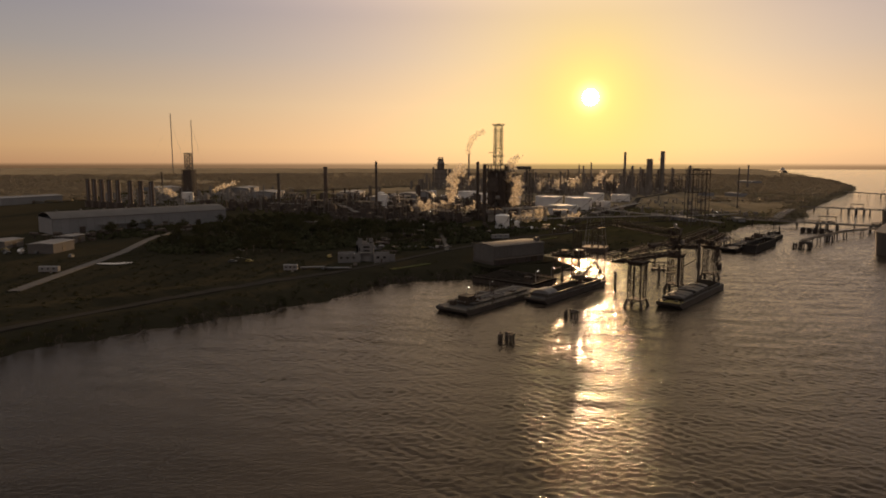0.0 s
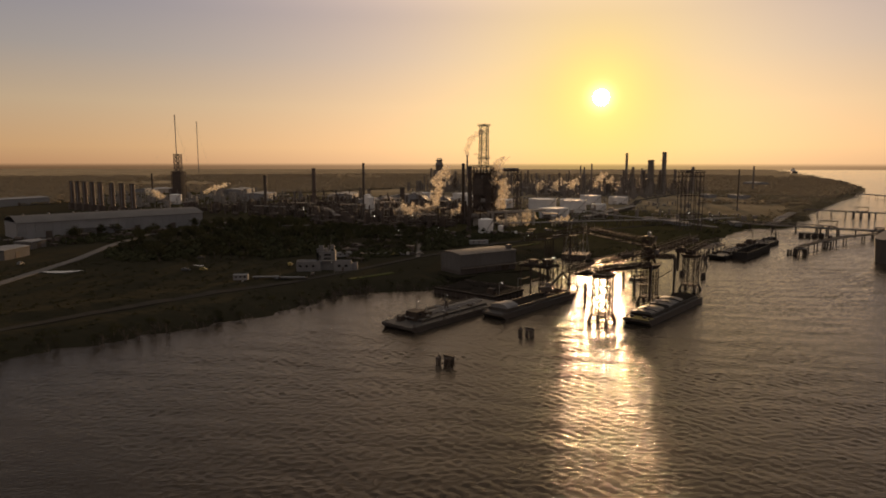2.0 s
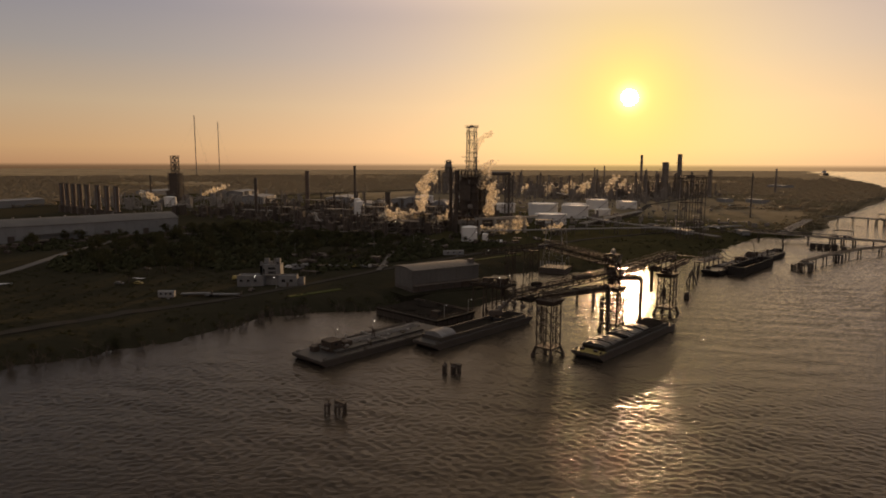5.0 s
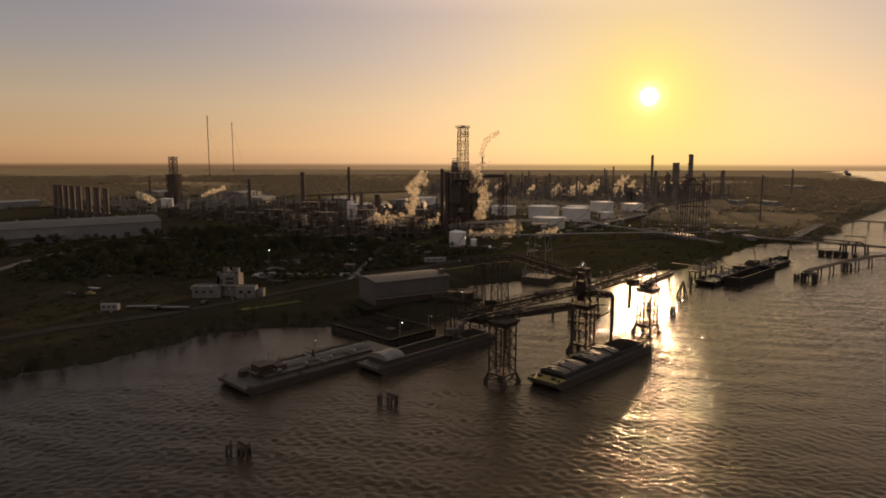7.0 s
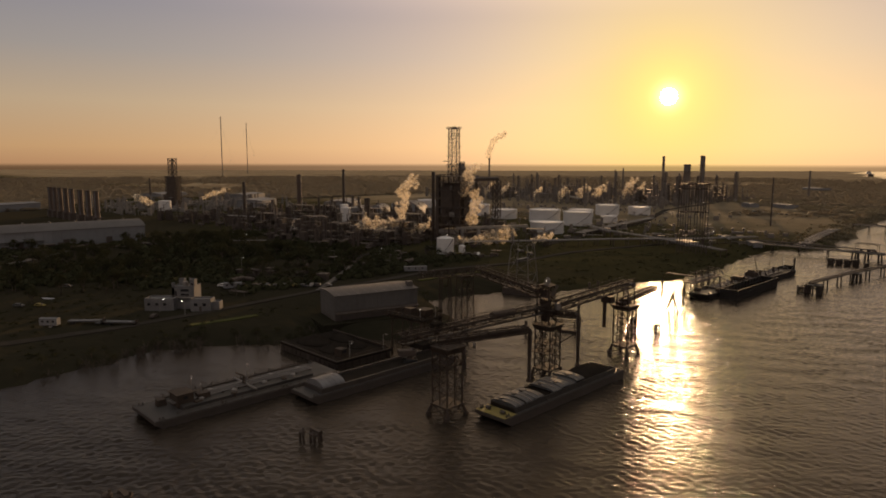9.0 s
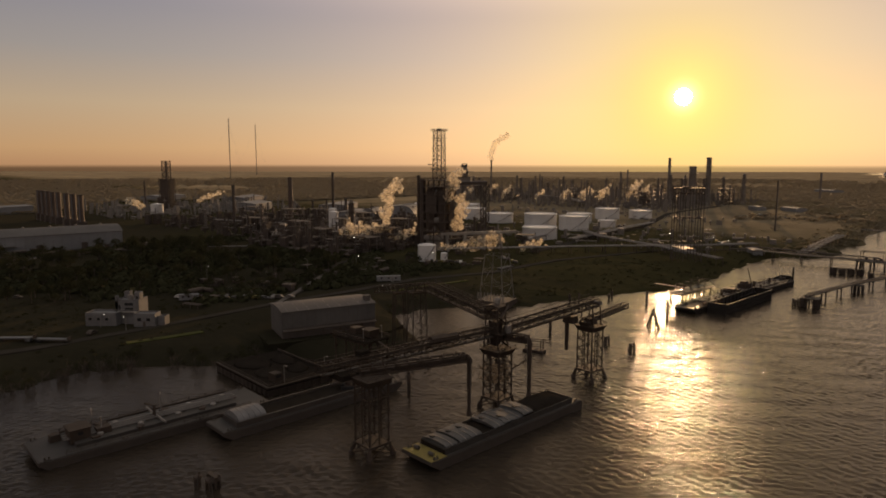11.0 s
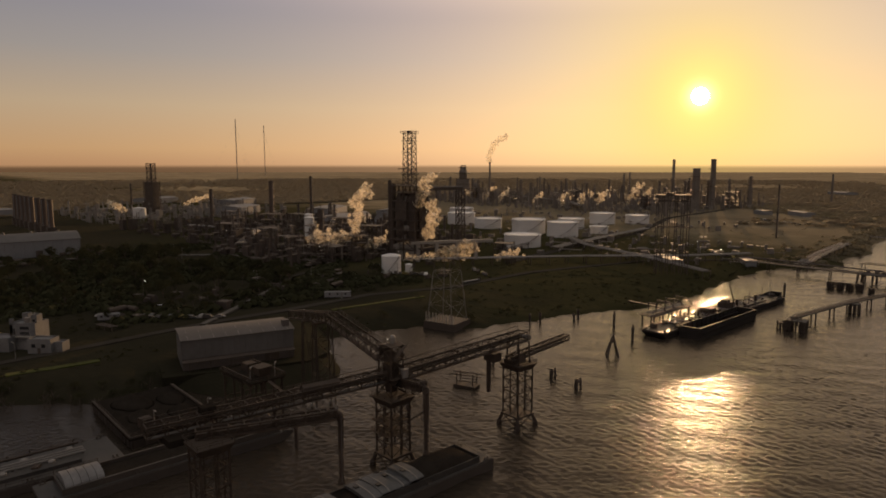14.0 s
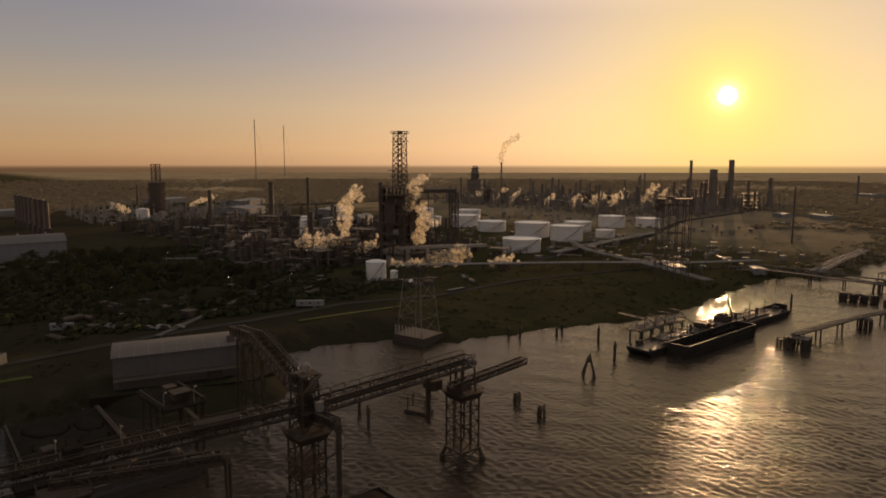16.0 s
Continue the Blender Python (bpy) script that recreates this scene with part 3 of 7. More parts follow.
tower_south = loading_tower(-111.5, 267.5, 0, 18.6)
tower_mid = loading_tower(-111.8, 313.6, 2, 16.6)
tower_north = loading_tower(-108.5, 355.8, -2, 17.0)
for zz, w in ((8.6, 6.9), (11.6, 6.6)):
    part("landing", Geo().box((-0.6, -0.4, zz), (w, w, 0.22)), DOCKSTEEL, tower_mid)
    railing(tower_mid, DOCKSTEEL, [(-4.0, -3.8, zz + 0.1), (2.8, -3.8, zz + 0.1), (2.8, 3.0, zz + 0.1)], 1.1, 0.08)
part("stay", Geo().bar((2.9, 3.0, 11.4), (8.6, 4.0, 15.6), 0.34), DOCKSTEEL, tower_mid)


def transfer_house():
    th = thing("transfer_house", (-113.2, 314.2, 17.7), 8, "dark rust-brown conveyor transfer house on the middle tower", "transfer house")
    lattice(th, DOCKSTEEL, 5.0, 3.8, 0, 12.2, 4, 0.32, 0.16)
    part("lower_hopper", Geo().box((0, 0, 2.3), (1.8, 1.8, 3.6), 0, 1.7), DOCKSTEEL, th)
    part("machine_floor", Geo().box((0.4, 0, 4.6), (6.4, 5.8, 0.24)), DOCKSTEEL, th)
    part("drive_housing", Geo().box((-0.3, 0.1, 6.2), (3.0, 2.8, 3.0), 0, 0.9), DOCKSTEEL, th)
    part("gearbox", Geo().box((1.5, -1.3, 5.4), (1.3, 1.1, 1.4), 0, 0.8), DOCKSTEEL, th)
    part("upper_floor", Geo().box((0, 0, 8.8), (5.2, 4.8, 0.2)), DOCKSTEEL, th)
    part("head_chute", Geo().box((-0.4, 0, 9.9), (2.2, 2.2, 2.0), 0, 0.75), DOCKSTEEL, th)
    part("head_pulley", Geo().tube((-2.2, -1.2, 10.6), (-2.2, 1.2, 10.6), 0.7, None, 14), DOCKSTEEL, th)
    part("roof", Geo().extrude_y([(-2.3, 12.2), (2.3, 12.2), (2.3, 12.4), (0, 12.9), (-2.3, 12.4)], -2.2, 2.2), DOCKSTEEL, th)
    part("dust_filter", Geo().lathe([(0.8, 12.6), (0.8, 14.2), (0.5, 14.7), (0.15, 14.8)], 14, (0.2, 0.4)), STEEL, th, "pale grey filter drum on the roof")
    for z, w in ((4.72, 3.1), (8.9, 2.5)):
        railing(th, DOCKSTEEL, [(-w + 0.4, -w + 0.3, z), (w + 0.4, -w + 0.3, z), (w + 0.4, w - 0.3, z), (-w + 0.4, w - 0.3, z), (-w + 0.4, -w + 0.3, z)], 1.1, 0.07)
    g = Geo()
    for k in range(4):
        z = 0.3 + 3.0 * k
        g.bar((2.9, -2.2 if k % 2 else 2.2, z), (2.9, 2.2 if k % 2 else -2.2, z + 3.0), 0.8, 0.14)
    part("stair", g, DOCKSTEEL, th)
    part("side_bin", Geo().tube((3.6, 1.0, 4.7), (3.6, 1.0, 6.8), 0.95, None, 14), STEEL, th, "grey drum beside the house")
    return th


transfer_house()

g_north = thing("conveyor_gallery", (0, 0, 0), 0, "open rusty truss gallery with a belt and walkway rails", "conveyor", "dock conveyors")
gallery(g_north, DOCKSTEEL, (-111.6, 316.5, 21.6), (-108.2, 357.5, 24.4), 3.4, 2.6, 12)
for s in (-2.3, 2.3):
    railing(g_north, DOCKSTEEL, [(-111.6 + s, 317, 21.8), (-108.2 + s, 357.5, 24.6)], 3.4, 0.13, 3.4)
part("head_frame", Geo().box((-108.3, 355.6, 19.4), (3.4, 3.0, 1.8), 0, 0.8), DOCKSTEEL, g_north)
for u in (-1, 1):
    for v in (-1, 1):
        part("head_post", Geo().bar((-108.3 + 2.4 * u, 355.6 + 2.2 * v, 18.2), (-108.3 + 2.0 * u, 355.6 + 2.2 * v, 24.4), 0.35), DOCKSTEEL, g_north)

part("head_drum", Geo().tube((-110.2, 358.0, 25.3), (-106.2, 358.0, 25.3), 0.7, None, 12), STEEL, g_north)
part("tail_chute", Geo().tube((-112.0, 347.5, 20.6), (-112.0, 347.5, 10.5), 0.75, 0.6, 12), DOCKSTEEL, g_north)
part("chute_head", Geo().box((-111.2, 348.2, 20.8), (4.0, 3.0, 2.4)), DOCKSTEEL, g_north)

g_boom = thing("shuttle_boom", (0, 0, 0), 0, "narrow rusty lattice boom reaching out from the tower head", "conveyor boom", "dock conveyors")
gallery(g_boom, DOCKSTEEL, (-108.6, 352.0, 19.0), (-110.3, 380.2, 20.0), 2.2, 1.5, 14, False)
part("boom_pivot", Geo().box((-108.6, 353.4, 18.9), (3.2, 3.2, 1.2)), DOCKSTEEL, g_boom)

g_south = thing("conveyor_gallery", (0, 0, 0), 0, "long rusty truss gallery running low along the berth", "conveyor", "dock conveyors")
gallery(g_south, DOCKSTEEL, (-120.5, 258.5, 20.0), (-113.4, 312.0, 21.4), 3.4, 2.4, 16, deckmat=DECK)
for s in (-2.2, 2.2):
    railing(g_south, DOCKSTEEL, [(-120.5 + s, 258.5, 20.2), (-113.4 + s, 311.5, 21.6)], 3.0, 0.13, 3.4)
# cargo black on these two steel parts keeps them from reading bright
part("tail_frame", Geo().box((-117.6, 263.5, 19.6), (6.0, 5.0, 1.4)), CARGO, g_south)
part("belt_drive", Geo().box((-119.0, 270.5, 23.4), (2.4, 3.0, 1.4)), CARGO, g_south)
part("belt_cover", Geo().extrude_y([(-1.3, 22.4), (1.3, 22.4), (1.1, 23.6), (0, 24.1), (-1.1, 23.6)], 0, 9), DOCKSTEEL, g_south).matrix_local = pose(-116.0, 291, 0.4, 0, 0, -7.5)


def spout(name, x, y, ztop, zlow, root, label):
    """An arm from the gallery, with an elbow and a telescopic pipe that hangs over the barge."""
    th = thing(name, (0, 0, 0), 0, label, "loading spout", "barge loading spouts")
    p, q = Vector(root), Vector((x, y, ztop))
    d = (q - p).normalized()
    side = Vector((-d.y, d.x, 0)).normalized()
    gallery(th, DOCKSTEEL, p, q - d * 1.0 - Vector((0, 0, 0.9)), 2.0, 1.9, 9, False)
    # enclosed belt along the arm, then the elbow
    part("belt_casing", Geo().bar(p + Vector((0, 0, 0.8)), q - d * 1.0, 1.0, 0.8), DOCKSTEEL, th)
    g = Geo()
    arc = [q - d * 1.0 * (1 - math.sin(a)) - Vector((0, 0, 1.0 * (1 - math.cos(a)))) for a in (math.pi / 2 * k / 5 for k in range(6))]
    for a, b in zip(arc, arc[1:]):
        g.tube(a, b + (b - a) * 0.12, 0.72, 0.70, 14)
    part("elbow", g, DOCKSTEEL, th)
    part("elbow_flange", Geo().lathe([(0.85, ztop - 1.5), (0.85, ztop - 1.1), (0.7, ztop - 1.0)], 14, (x, y)), DOCKSTEEL, th)
    zm = (ztop + zlow) / 2
    part("upper_pipe", Geo().tube((x, y, ztop - 1.0), (x, y, zm), 0.62, 0.6, 14), DOCKSTEEL, th)
    part("lower_pipe", Geo().tube((x, y, zm + 0.6), (x, y, zlow + 1.0), 0.5, 0.48, 14), DOCKSTEEL, th)
    for k in range(5):
        z = zm - 0.2 - (zm - zlow - 1.4) * k / 5
        part("pipe_collar", Geo().lathe([(0.5, z), (0.62, z + 0.06), (0.62, z + 0.2), (0.5, z + 0.26)], 12, (x, y)), DOCKSTEEL, th)
    part("spout_mouth", Geo().tube((x, y, zlow + 1.2), (x, y, zlow), 0.55, 0.85, 14), DOCKSTEEL, th)
    for s in (-1, 1):
        part("hoist_rope", Geo().bar(q + side * 1.0 * s, (x + side.x * 0.85 * s, y + side.y * 0.85 * s, zlow + 0.6), 0.07), STEEL, th)
    part("hoist_winch", Geo().tube(q - d * 2.6 + Vector((0, 0, 0.9)) - side * 0.6, q - d * 2.6 + Vector((0, 0, 0.9)) + side * 0.6, 0.45, None, 12), DOCKSTEEL, th)
    railing(th, DOCKSTEEL, [p + side * 1.1 + Vector((0, 0, 1.0)), q - d * 3 + side * 1.1 + Vector((0, 0, 0.3))], 1.1, 0.07)
    return th


spout("loading_spout", -101.4, 315.4, 22.0, 5.4, (-112.5, 315.6, 20.0), "dark steel loading spout hanging over the covered barge")
spout("loading_spout", -102.8, 292.6, 21.4, 5.6, (-114.0, 266.0, 19.6), "dark steel loading spout on a long arm over the barge")

g_shore = thing("conveyor_gallery", (0, 0, 0), 0, "inclined rusty conveyor bridge from the shore shed to the dock", "conveyor", "dock conveyors")
gallery(g_shore, DOCKSTEEL, (-190.5, 330.5, 20.5), (-147.0, 318.6, 29.0), 3.4, 2.6, 12)
gallery(g_shore, DOCKSTEEL, (-147.0, 318.6, 29.0), (-115.2, 313.4, 26.0), 3.4, 2.6, 9)
for s in (-1.9, 1.9):
    railing(g_shore, DOCKSTEEL, [(-146.0, 318.4 + s, 31.6), (-115.2, 313.4 + s, 28.6)], 1.2, 0.12)


def bent(x, y, z0, z1, w, d, rz, bays, label):
    th = thing("conveyor_bent", (x, y, 0), rz, label, "trestle", "conveyor trestles")
    lattice(th, DOCKSTEEL, w, w * 0.8, z0, z1, bays, 0.28, 0.12, d0=d, d1=d * 0.8)
    for sx in (-1, 1):
        for sy in (-1, 1):
            part("footing", Geo().tube((sx * w / 2, sy * d / 2, z0 - 5), (sx * w / 2, sy * d / 2, z0 + 0.5), 0.6, None, 10), CONCRETE, th)
    part("saddle", Geo().box((0, 0, z1 + 0.2), (w * 0.9, d * 0.9, 0.5)), DOCKSTEEL, th)
    return th


bent(-156.5, 321.3, 0.5, 26.6, 5.0, 6.0, -14, 5, "rusty lattice trestle standing in the water under the conveyor")
bent(-171.0, 325.2, 0.5, 23.6, 2.4, 5.0, -14, 1, "slender two-post rusty trestle beside the shed")


def unloading_wharf():
    """Low dark pile wharf between the shed and the moored barges."""
    th = thing("unloading_wharf", (-182.0, 279.5, 0), 0, "dark low bulk wharf on piles in front of the shed", "wharf")
    for x in (-14, -7, 0, 7, 14, 17):
        for y in (-11, -4, 4, 11):
            part("support_post", Geo().tube((x, y, -4), (x, y, 2.2), 0.42, None, 8), TIMBER, th)
    # deck in cargo black, so its lit top still reads dark
    part("deck", Geo().box((0, 0, 2.5), (36, 24, 0.6)), CARGO, th)
    for k in range(24):
        part("wall_plank", Geo().box((-17.2 + 1.5 * k, -11.75 + 0.25 * (k % 2), -0.4), (1.46, 0.3, 5.2)), TIMBER, th)
    for k in range(15):
        part("wall_plank", Geo().box((17.75 - 0.25 * (k % 2), -10.4 + 1.5 * k, -0.4), (0.3, 1.46, 5.2)), TIMBER, th)
    for y in (-11.7, 11.7):
        part("kerb_timber", Geo().box((0, y, 3.0), (36, 0.5, 0.4)), TIMBER, th)
    part("kerb_timber", Geo().box((17.7, 0, 3.0), (0.5, 22.8, 0.4)), TIMBER, th)
    part("pipe_run", Geo().tube((-16, 10.6, 3.8), (17, 10.6, 3.8), 0.28, None, 8), DOCKSTEEL, th)
    for x in (-12, -2, 8, 16):
        part("pipe_stand", Geo().bar((x, 10.6, 2.8), (x, 10.6, 3.6), 0.3), DOCKSTEEL, th)
    part("control_cabin", Geo().box((12.0, -6.0, 4.1), (3.4, 3.0, 2.6), 8, 0.96), DOCKSTEEL, th)
    part("cabin_window", Geo().box((13.72, -5.76, 4.5), (0.08, 2.0, 0.9), 8), GLASS, th)
    railing(th, DOCKSTEEL, [(-17, -11.7, 3.2), (17.7, -11.7, 3.2), (17.7, 11.7, 3.2)])
    return th


unloading_wharf()


def unloading_platform():
    """Tall open frame with a machinery deck, standing in the water behind the hopper barge."""
    th = thing("unloading_platform", (-162.0, 301.0, 0), 4, "dark open steel unloading platform on tall columns in the water", "dock platform")
    xs, ys, zt = (-7.0, -1.5, 3.0, 7.6), (-5.0, 5.0), 13.4
    for x in xs:
        for y in ys:
            part("column", Geo().tube((x, y, -4), (x, y, 2.0), 0.45, None, 10).bar((x, y, 1.8), (x, y, zt), 0.4), DOCKSTEEL, th)
    for y in ys:
        part("beam", Geo().bar((-8.4, y, zt), (8.6, y, zt), 0.4, 0.7).bar((-8.4, y, zt + 1.7), (8.6, y, zt + 1.7), 0.3), DOCKSTEEL, th)
        for k in range(8):
            u = -8.0 + 2.05 * k
            part("truss_diagonal", Geo().bar((u, y, zt), (u + 2.05, y, zt + 1.7) if k % 2 else (u, y, zt + 1.7), 0.16), DOCKSTEEL, th)
        part("knee_brace", Geo().bar((-7.0, y, zt - 4.2), (-4.4, y, zt), 0.22).bar((3.0, y, zt - 4.2), (0.4, y, zt), 0.22), DOCKSTEEL, th)
        part("long_brace", Geo().bar((3.0, y, 3.0), (7.6, y, zt - 1), 0.22).bar((7.6, y, 3.0), (3.0, y, zt - 1), 0.22), DOCKSTEEL, th)
    for x in xs:
        part("cross_beam", Geo().bar((x, -5.6, zt), (x, 5.6, zt), 0.35, 0.6).bar((x, -5.0, 6.5), (x, 5.0, 6.5), 0.25), DOCKSTEEL, th)
    # the same cargo black keeps this raised deck dark
    part("deck", Geo().box((0.1, 0, zt + 0.45), (17.4, 11.4, 0.18)), CARGO, th)
    part("hopper", Geo().box((4.6, 0.4, zt + 2.3), (3.2, 3.2, 2.6), 0, 1.4), DOCKSTEEL, th)
    part("hopper_chute", Geo().tube((4.6, 0.4, zt + 0.3), (4.6, 0.4, zt - 4.5), 0.7, 0.5, 12), DOCKSTEEL, th)
    part("drive_house", Geo().box((-3.4, 1.0, zt + 1.6), (3.6, 3.2, 2.2), 0, 0.94), DOCKSTEEL, th)
    part("gangway", Geo().bar((8.4, 0, zt + 0.3), (13.0, 1.5, zt - 2.2), 1.2, 0.25), DOCKSTEEL, th)
    railing(th, DOCKSTEEL, [(-8.5, -5.6, zt + 0.55), (8.7, -5.6, zt + 0.55), (8.7, 5.6, zt + 0.55), (-8.5, 5.6, zt + 0.55), (-8.5, -5.6, zt + 0.55)])
    part("ladder", Geo().bar((8.0, 4.4, 2.0), (8.0, 4.4, zt), 0.1).bar((8.0, 5.0, 2.0), (8.0, 5.0, zt), 0.1), DOCKSTEEL, th)
    return th


unloading_platform()


def bulk_mound(x, y, z, rx, ry, h, seed):
    """A slumped pile of bulk cargo."""
    r = random.Random(seed)
    n, rings = 22, 7
    pts = [(x, y, z + h)]
    for k in range(1, rings + 1):
        u = k / rings
        for i in range(n):
            a = 2 * math.pi * i / n
            q = u * (1 + 0.12 * math.sin(2 * a + seed) + r.uniform(-0.05, 0.05))
            pts.append((x + rx * q * math.cos(a), y + ry * q * math.sin(a), z + h * (1 - u) ** 0.9 + (r.uniform(-0.1, 0.1) if k < rings else -0.02)))
    f = [(0, 1 + i, 1 + (i + 1) % n) for i in range(n)]
    for k in range(rings - 1):
        f += [(1 + k * n + i, 1 + (k + 1) * n + i, 1 + (k + 1) * n + (i + 1) % n, 1 + k * n + (i + 1) % n) for i in range(n)]
    f.append(tuple(1 + (rings - 1) * n + i for i in range(n - 1, -1, -1)))
    single("bulk_mound", Geo().add(pts, f), CARGO, "dark slumped mound of bulk cargo on the wharf", "mound", "bulk mounds on the wharf", smooth=True)


# mounds added to fill out the dark stretch on the wharf
for k, (x, y, rx, ry, h) in enumerate(((-190, 276, 7.0, 5.5, 3.4), (-187, 286, 5.5, 4.0, 2.6), (-178, 275, 5.0, 4.5, 2.4), (-176, 285, 4.5, 4.0, 2.2))):
    bulk_mound(x, y, 2.8, rx, ry, h, k)


def material_handler(x, y, z, rz):
    th = thing("material_handler", (x, y, z), rz, "dark tracked grab crane standing on the hopper barge", "crane")
    for s in (-1.5, 1.5):
        part("track", Geo().prism([(-2.4, s - 0.4), (2.4, s - 0.4), (2.4, s + 0.4), (-2.4, s + 0.4)], 0, 0.9), TYRE, th)
    part("undercarriage", Geo().box((0, 0, 0.8), (2.4, 2.4, 0.6)), RUST, th)
    part("pedestal", Geo().tube((0, 0, 1.0), (0, 0, 2.2), 0.9, None, 12), RUST, th)
    part("upper_body", Geo().box((-0.8, 0, 3.1), (5.2, 3.0, 1.8), 0, 0.92), RUST, th)
    cab = part("cab", Geo().box((1.6, 1.0, 4.6), (1.6, 1.3, 2.0), 0, 0.9), STEEL, th)
    part("windscreen", Geo().box((2.42, 1.0, 4.7), (0.06, 1.0, 1.3)), GLASS, cab)
    part("counterweight", Geo().box((-3.4, 0, 3.3), (1.2, 2.8, 1.6)), RUST, th)
    part("boom", Geo().bar((0.8, -0.4, 3.6), (7.5, -0.4, 10.2), 0.6, 0.8), RUST, th)
    part("stick", Geo().bar((7.5, -0.4, 10.2), (11.0, -0.4, 6.0), 0.45, 0.6), RUST, th)
    part("grab", Geo().lathe([(0.2, 3.6), (1.1, 4.4), (1.0, 5.2), (0.3, 6.0)], 10, (11.0, -0.4)), RUST, th)
    return th


# ---- barges ----
def hull_mesh(L, B, D, draft, rake, stern=None):
    """Raked-ended barge hull, along y from 0 to L; deck at D above the water."""
    w = B / 2
    ys = ((0.0, D - 0.9 if rake > 1 else -draft), (rake, -draft), (L - (rake if stern is None else stern), -draft), (L, D - 0.9 if rake > 1 and stern is None else -draft))
    v = []
    for y, zb in ys:
        for x in (-w, w):
            v.append((x, y, zb))
            v.append((x, y, D))
    f = []
    for k in range(3):
        a, b = 4 * k, 4 * (k + 1)
        f += [(a, a + 1, b + 1, b), (a + 2, b + 2, b + 3, a + 3), (a, b, b + 2, a + 2), (a + 1, a + 3, b + 3, b + 1)]
    f += [(0, 2, 3, 1), (12, 13, 15, 14)]
    return Geo().add(v, f)


def fittings(th, L, B, D):
    for y in (2.0, L * 0.33, L * 0.66, L - 2.0):
        for s in (-1, 1):
            g = Geo().box((s * (B / 2 - 0.7), y, D + 0.15), (0.7, 1.5, 0.2))
            for k in (-0.45, 0.45):
                g.tube((s * (B / 2 - 0.7), y + k, D), (s * (B / 2 - 0.7), y + k, D + 0.8), 0.2, 0.2, 8)
            part("mooring_bitt", g, HULL, th)
    for s in (-1, 1):
        part("rubbing_strake", Geo().box((s * (B / 2 + 0.08), L / 2, D - 0.35), (0.16, L - 4, 0.3)), HULL, th)


def covered_barge(x, y, L=59.4, B=10.7, D=2.6):
    th = thing("covered_barge", (x, y, 0), 0, "loaded grey hopper barge with rolled pale covers and a yellow bow", "barge", "moored barges")
    part("hull", hull_mesh(L, B, D, 2.0, 6.0, 0.8), HULL, th)
    part("bow_deck", Geo().box((0, 2.6, D + 0.05), (B - 0.3, 5.0, 0.1)), YELLOW, th, "scuffed yellow bow deck")
    part("stern_deck", Geo().box((0, L - 2.0, D + 0.05), (B - 0.3, 3.6, 0.1)), DECK, th)
    w = B / 2 - 1.0
    for s in (-1, 1):
        part("coaming", Geo().box((s * (w + 0.1), L / 2 + 0.8, D + 0.75), (0.22, L - 9.5, 1.5)), DECK, th)
        part("side_deck", Geo().box((s * (B / 2 - 0.45), L / 2 + 0.8, D + 0.04), (0.85, L - 9.5, 0.08)), DECK, th)
    for yy in (5.4, L - 3.9):
        part("coaming", Geo().box((0, yy, D + 0.75), (2 * w, 0.22, 1.5)), DECK, th)
    # covers: arched sections, some slid open over their neighbours
    rng = random.Random(4)
    arc = [(w * math.cos(a), 1.5 + 0.75 * math.sin(a)) for a in (math.pi * k / 10 for k in range(11))]
    outline = arc + [(-w + 0.15, 1.4), (w - 0.15, 1.4)]
    ys = [6.0 + 4.05 * k for k in range(8)]
    for k, yy in enumerate(ys):
        lift = (0.0, 0.06, 0.34, 0, 0.05, 0.3, -0.05, 0.26, 0, 0.02, -0.08)[k]
        if k == 3:
            continue
        c = part("cover", Geo().extrude_y([(px_ * (1 + lift * 0.12), pz_ + lift) for px_, pz_ in outline], yy, yy + 3.9), COVER, th, smooth=False)
        c.matrix_local = pose(rng.uniform(-0.15, 0.15), rng.uniform(-0.35, 0.35), D, rng.uniform(-0.8, 0.8), rng.uniform(-1.2, 1.2), 0)
        part("hatch", Geo().box((rng.uniform(-2, 2), yy + 1.0, 2.35 + lift), (1.1, 0.9, 0.3)), DECK, c)
        part("cover_rib", Geo().extrude_y([(px_ * 1.02, pz_ + lift + 0.12) for px_, pz_ in arc] + [(px_, pz_ + lift) for px_, pz_ in arc[::-1]], yy + 1.8, yy + 2.1), STEEL, c)
    heap = Geo()
    n, m_ = 26, 14
    pts = []
    for j in range(m_ + 1):
        for i in range(n + 1):
            u, v_ = i / n * 2 - 1, j / m_ * 2 - 1
            zz = D + 1.1 + 2.0 * max(0, 1 - abs(u) ** 2.6) * max(0, 1 - abs(v_) ** 4) + rng.uniform(-0.12, 0.12)
            pts.append((v_ * (w - 0.1), L - 23.4 + (u + 1) * 9.4, zz))
    heap.add(pts, [(j * (n + 1) + i, j * (n + 1) + i + 1, (j + 1) * (n + 1) + i + 1, (j + 1) * (n + 1) + i) for j in range(m_) for i in range(n)])
    part("cargo", heap, CARGO, th, smooth=True)
    part("cargo", Geo().box((0, L / 2, D + 0.6), (2 * w - 0.2, L - 10.5, 1.0)), CARGO, th)
    fittings(th, L, B, D)
    for s in (-1, 1):
        part("winch", Geo().tube((s * 2.6 - 0.7, 2.4, D + 0.6), (s * 2.6 + 0.7, 2.4, D + 0.6), 0.5, None, 10), HULL, th)
    return th


covered_barge(-99.0, 271.0)


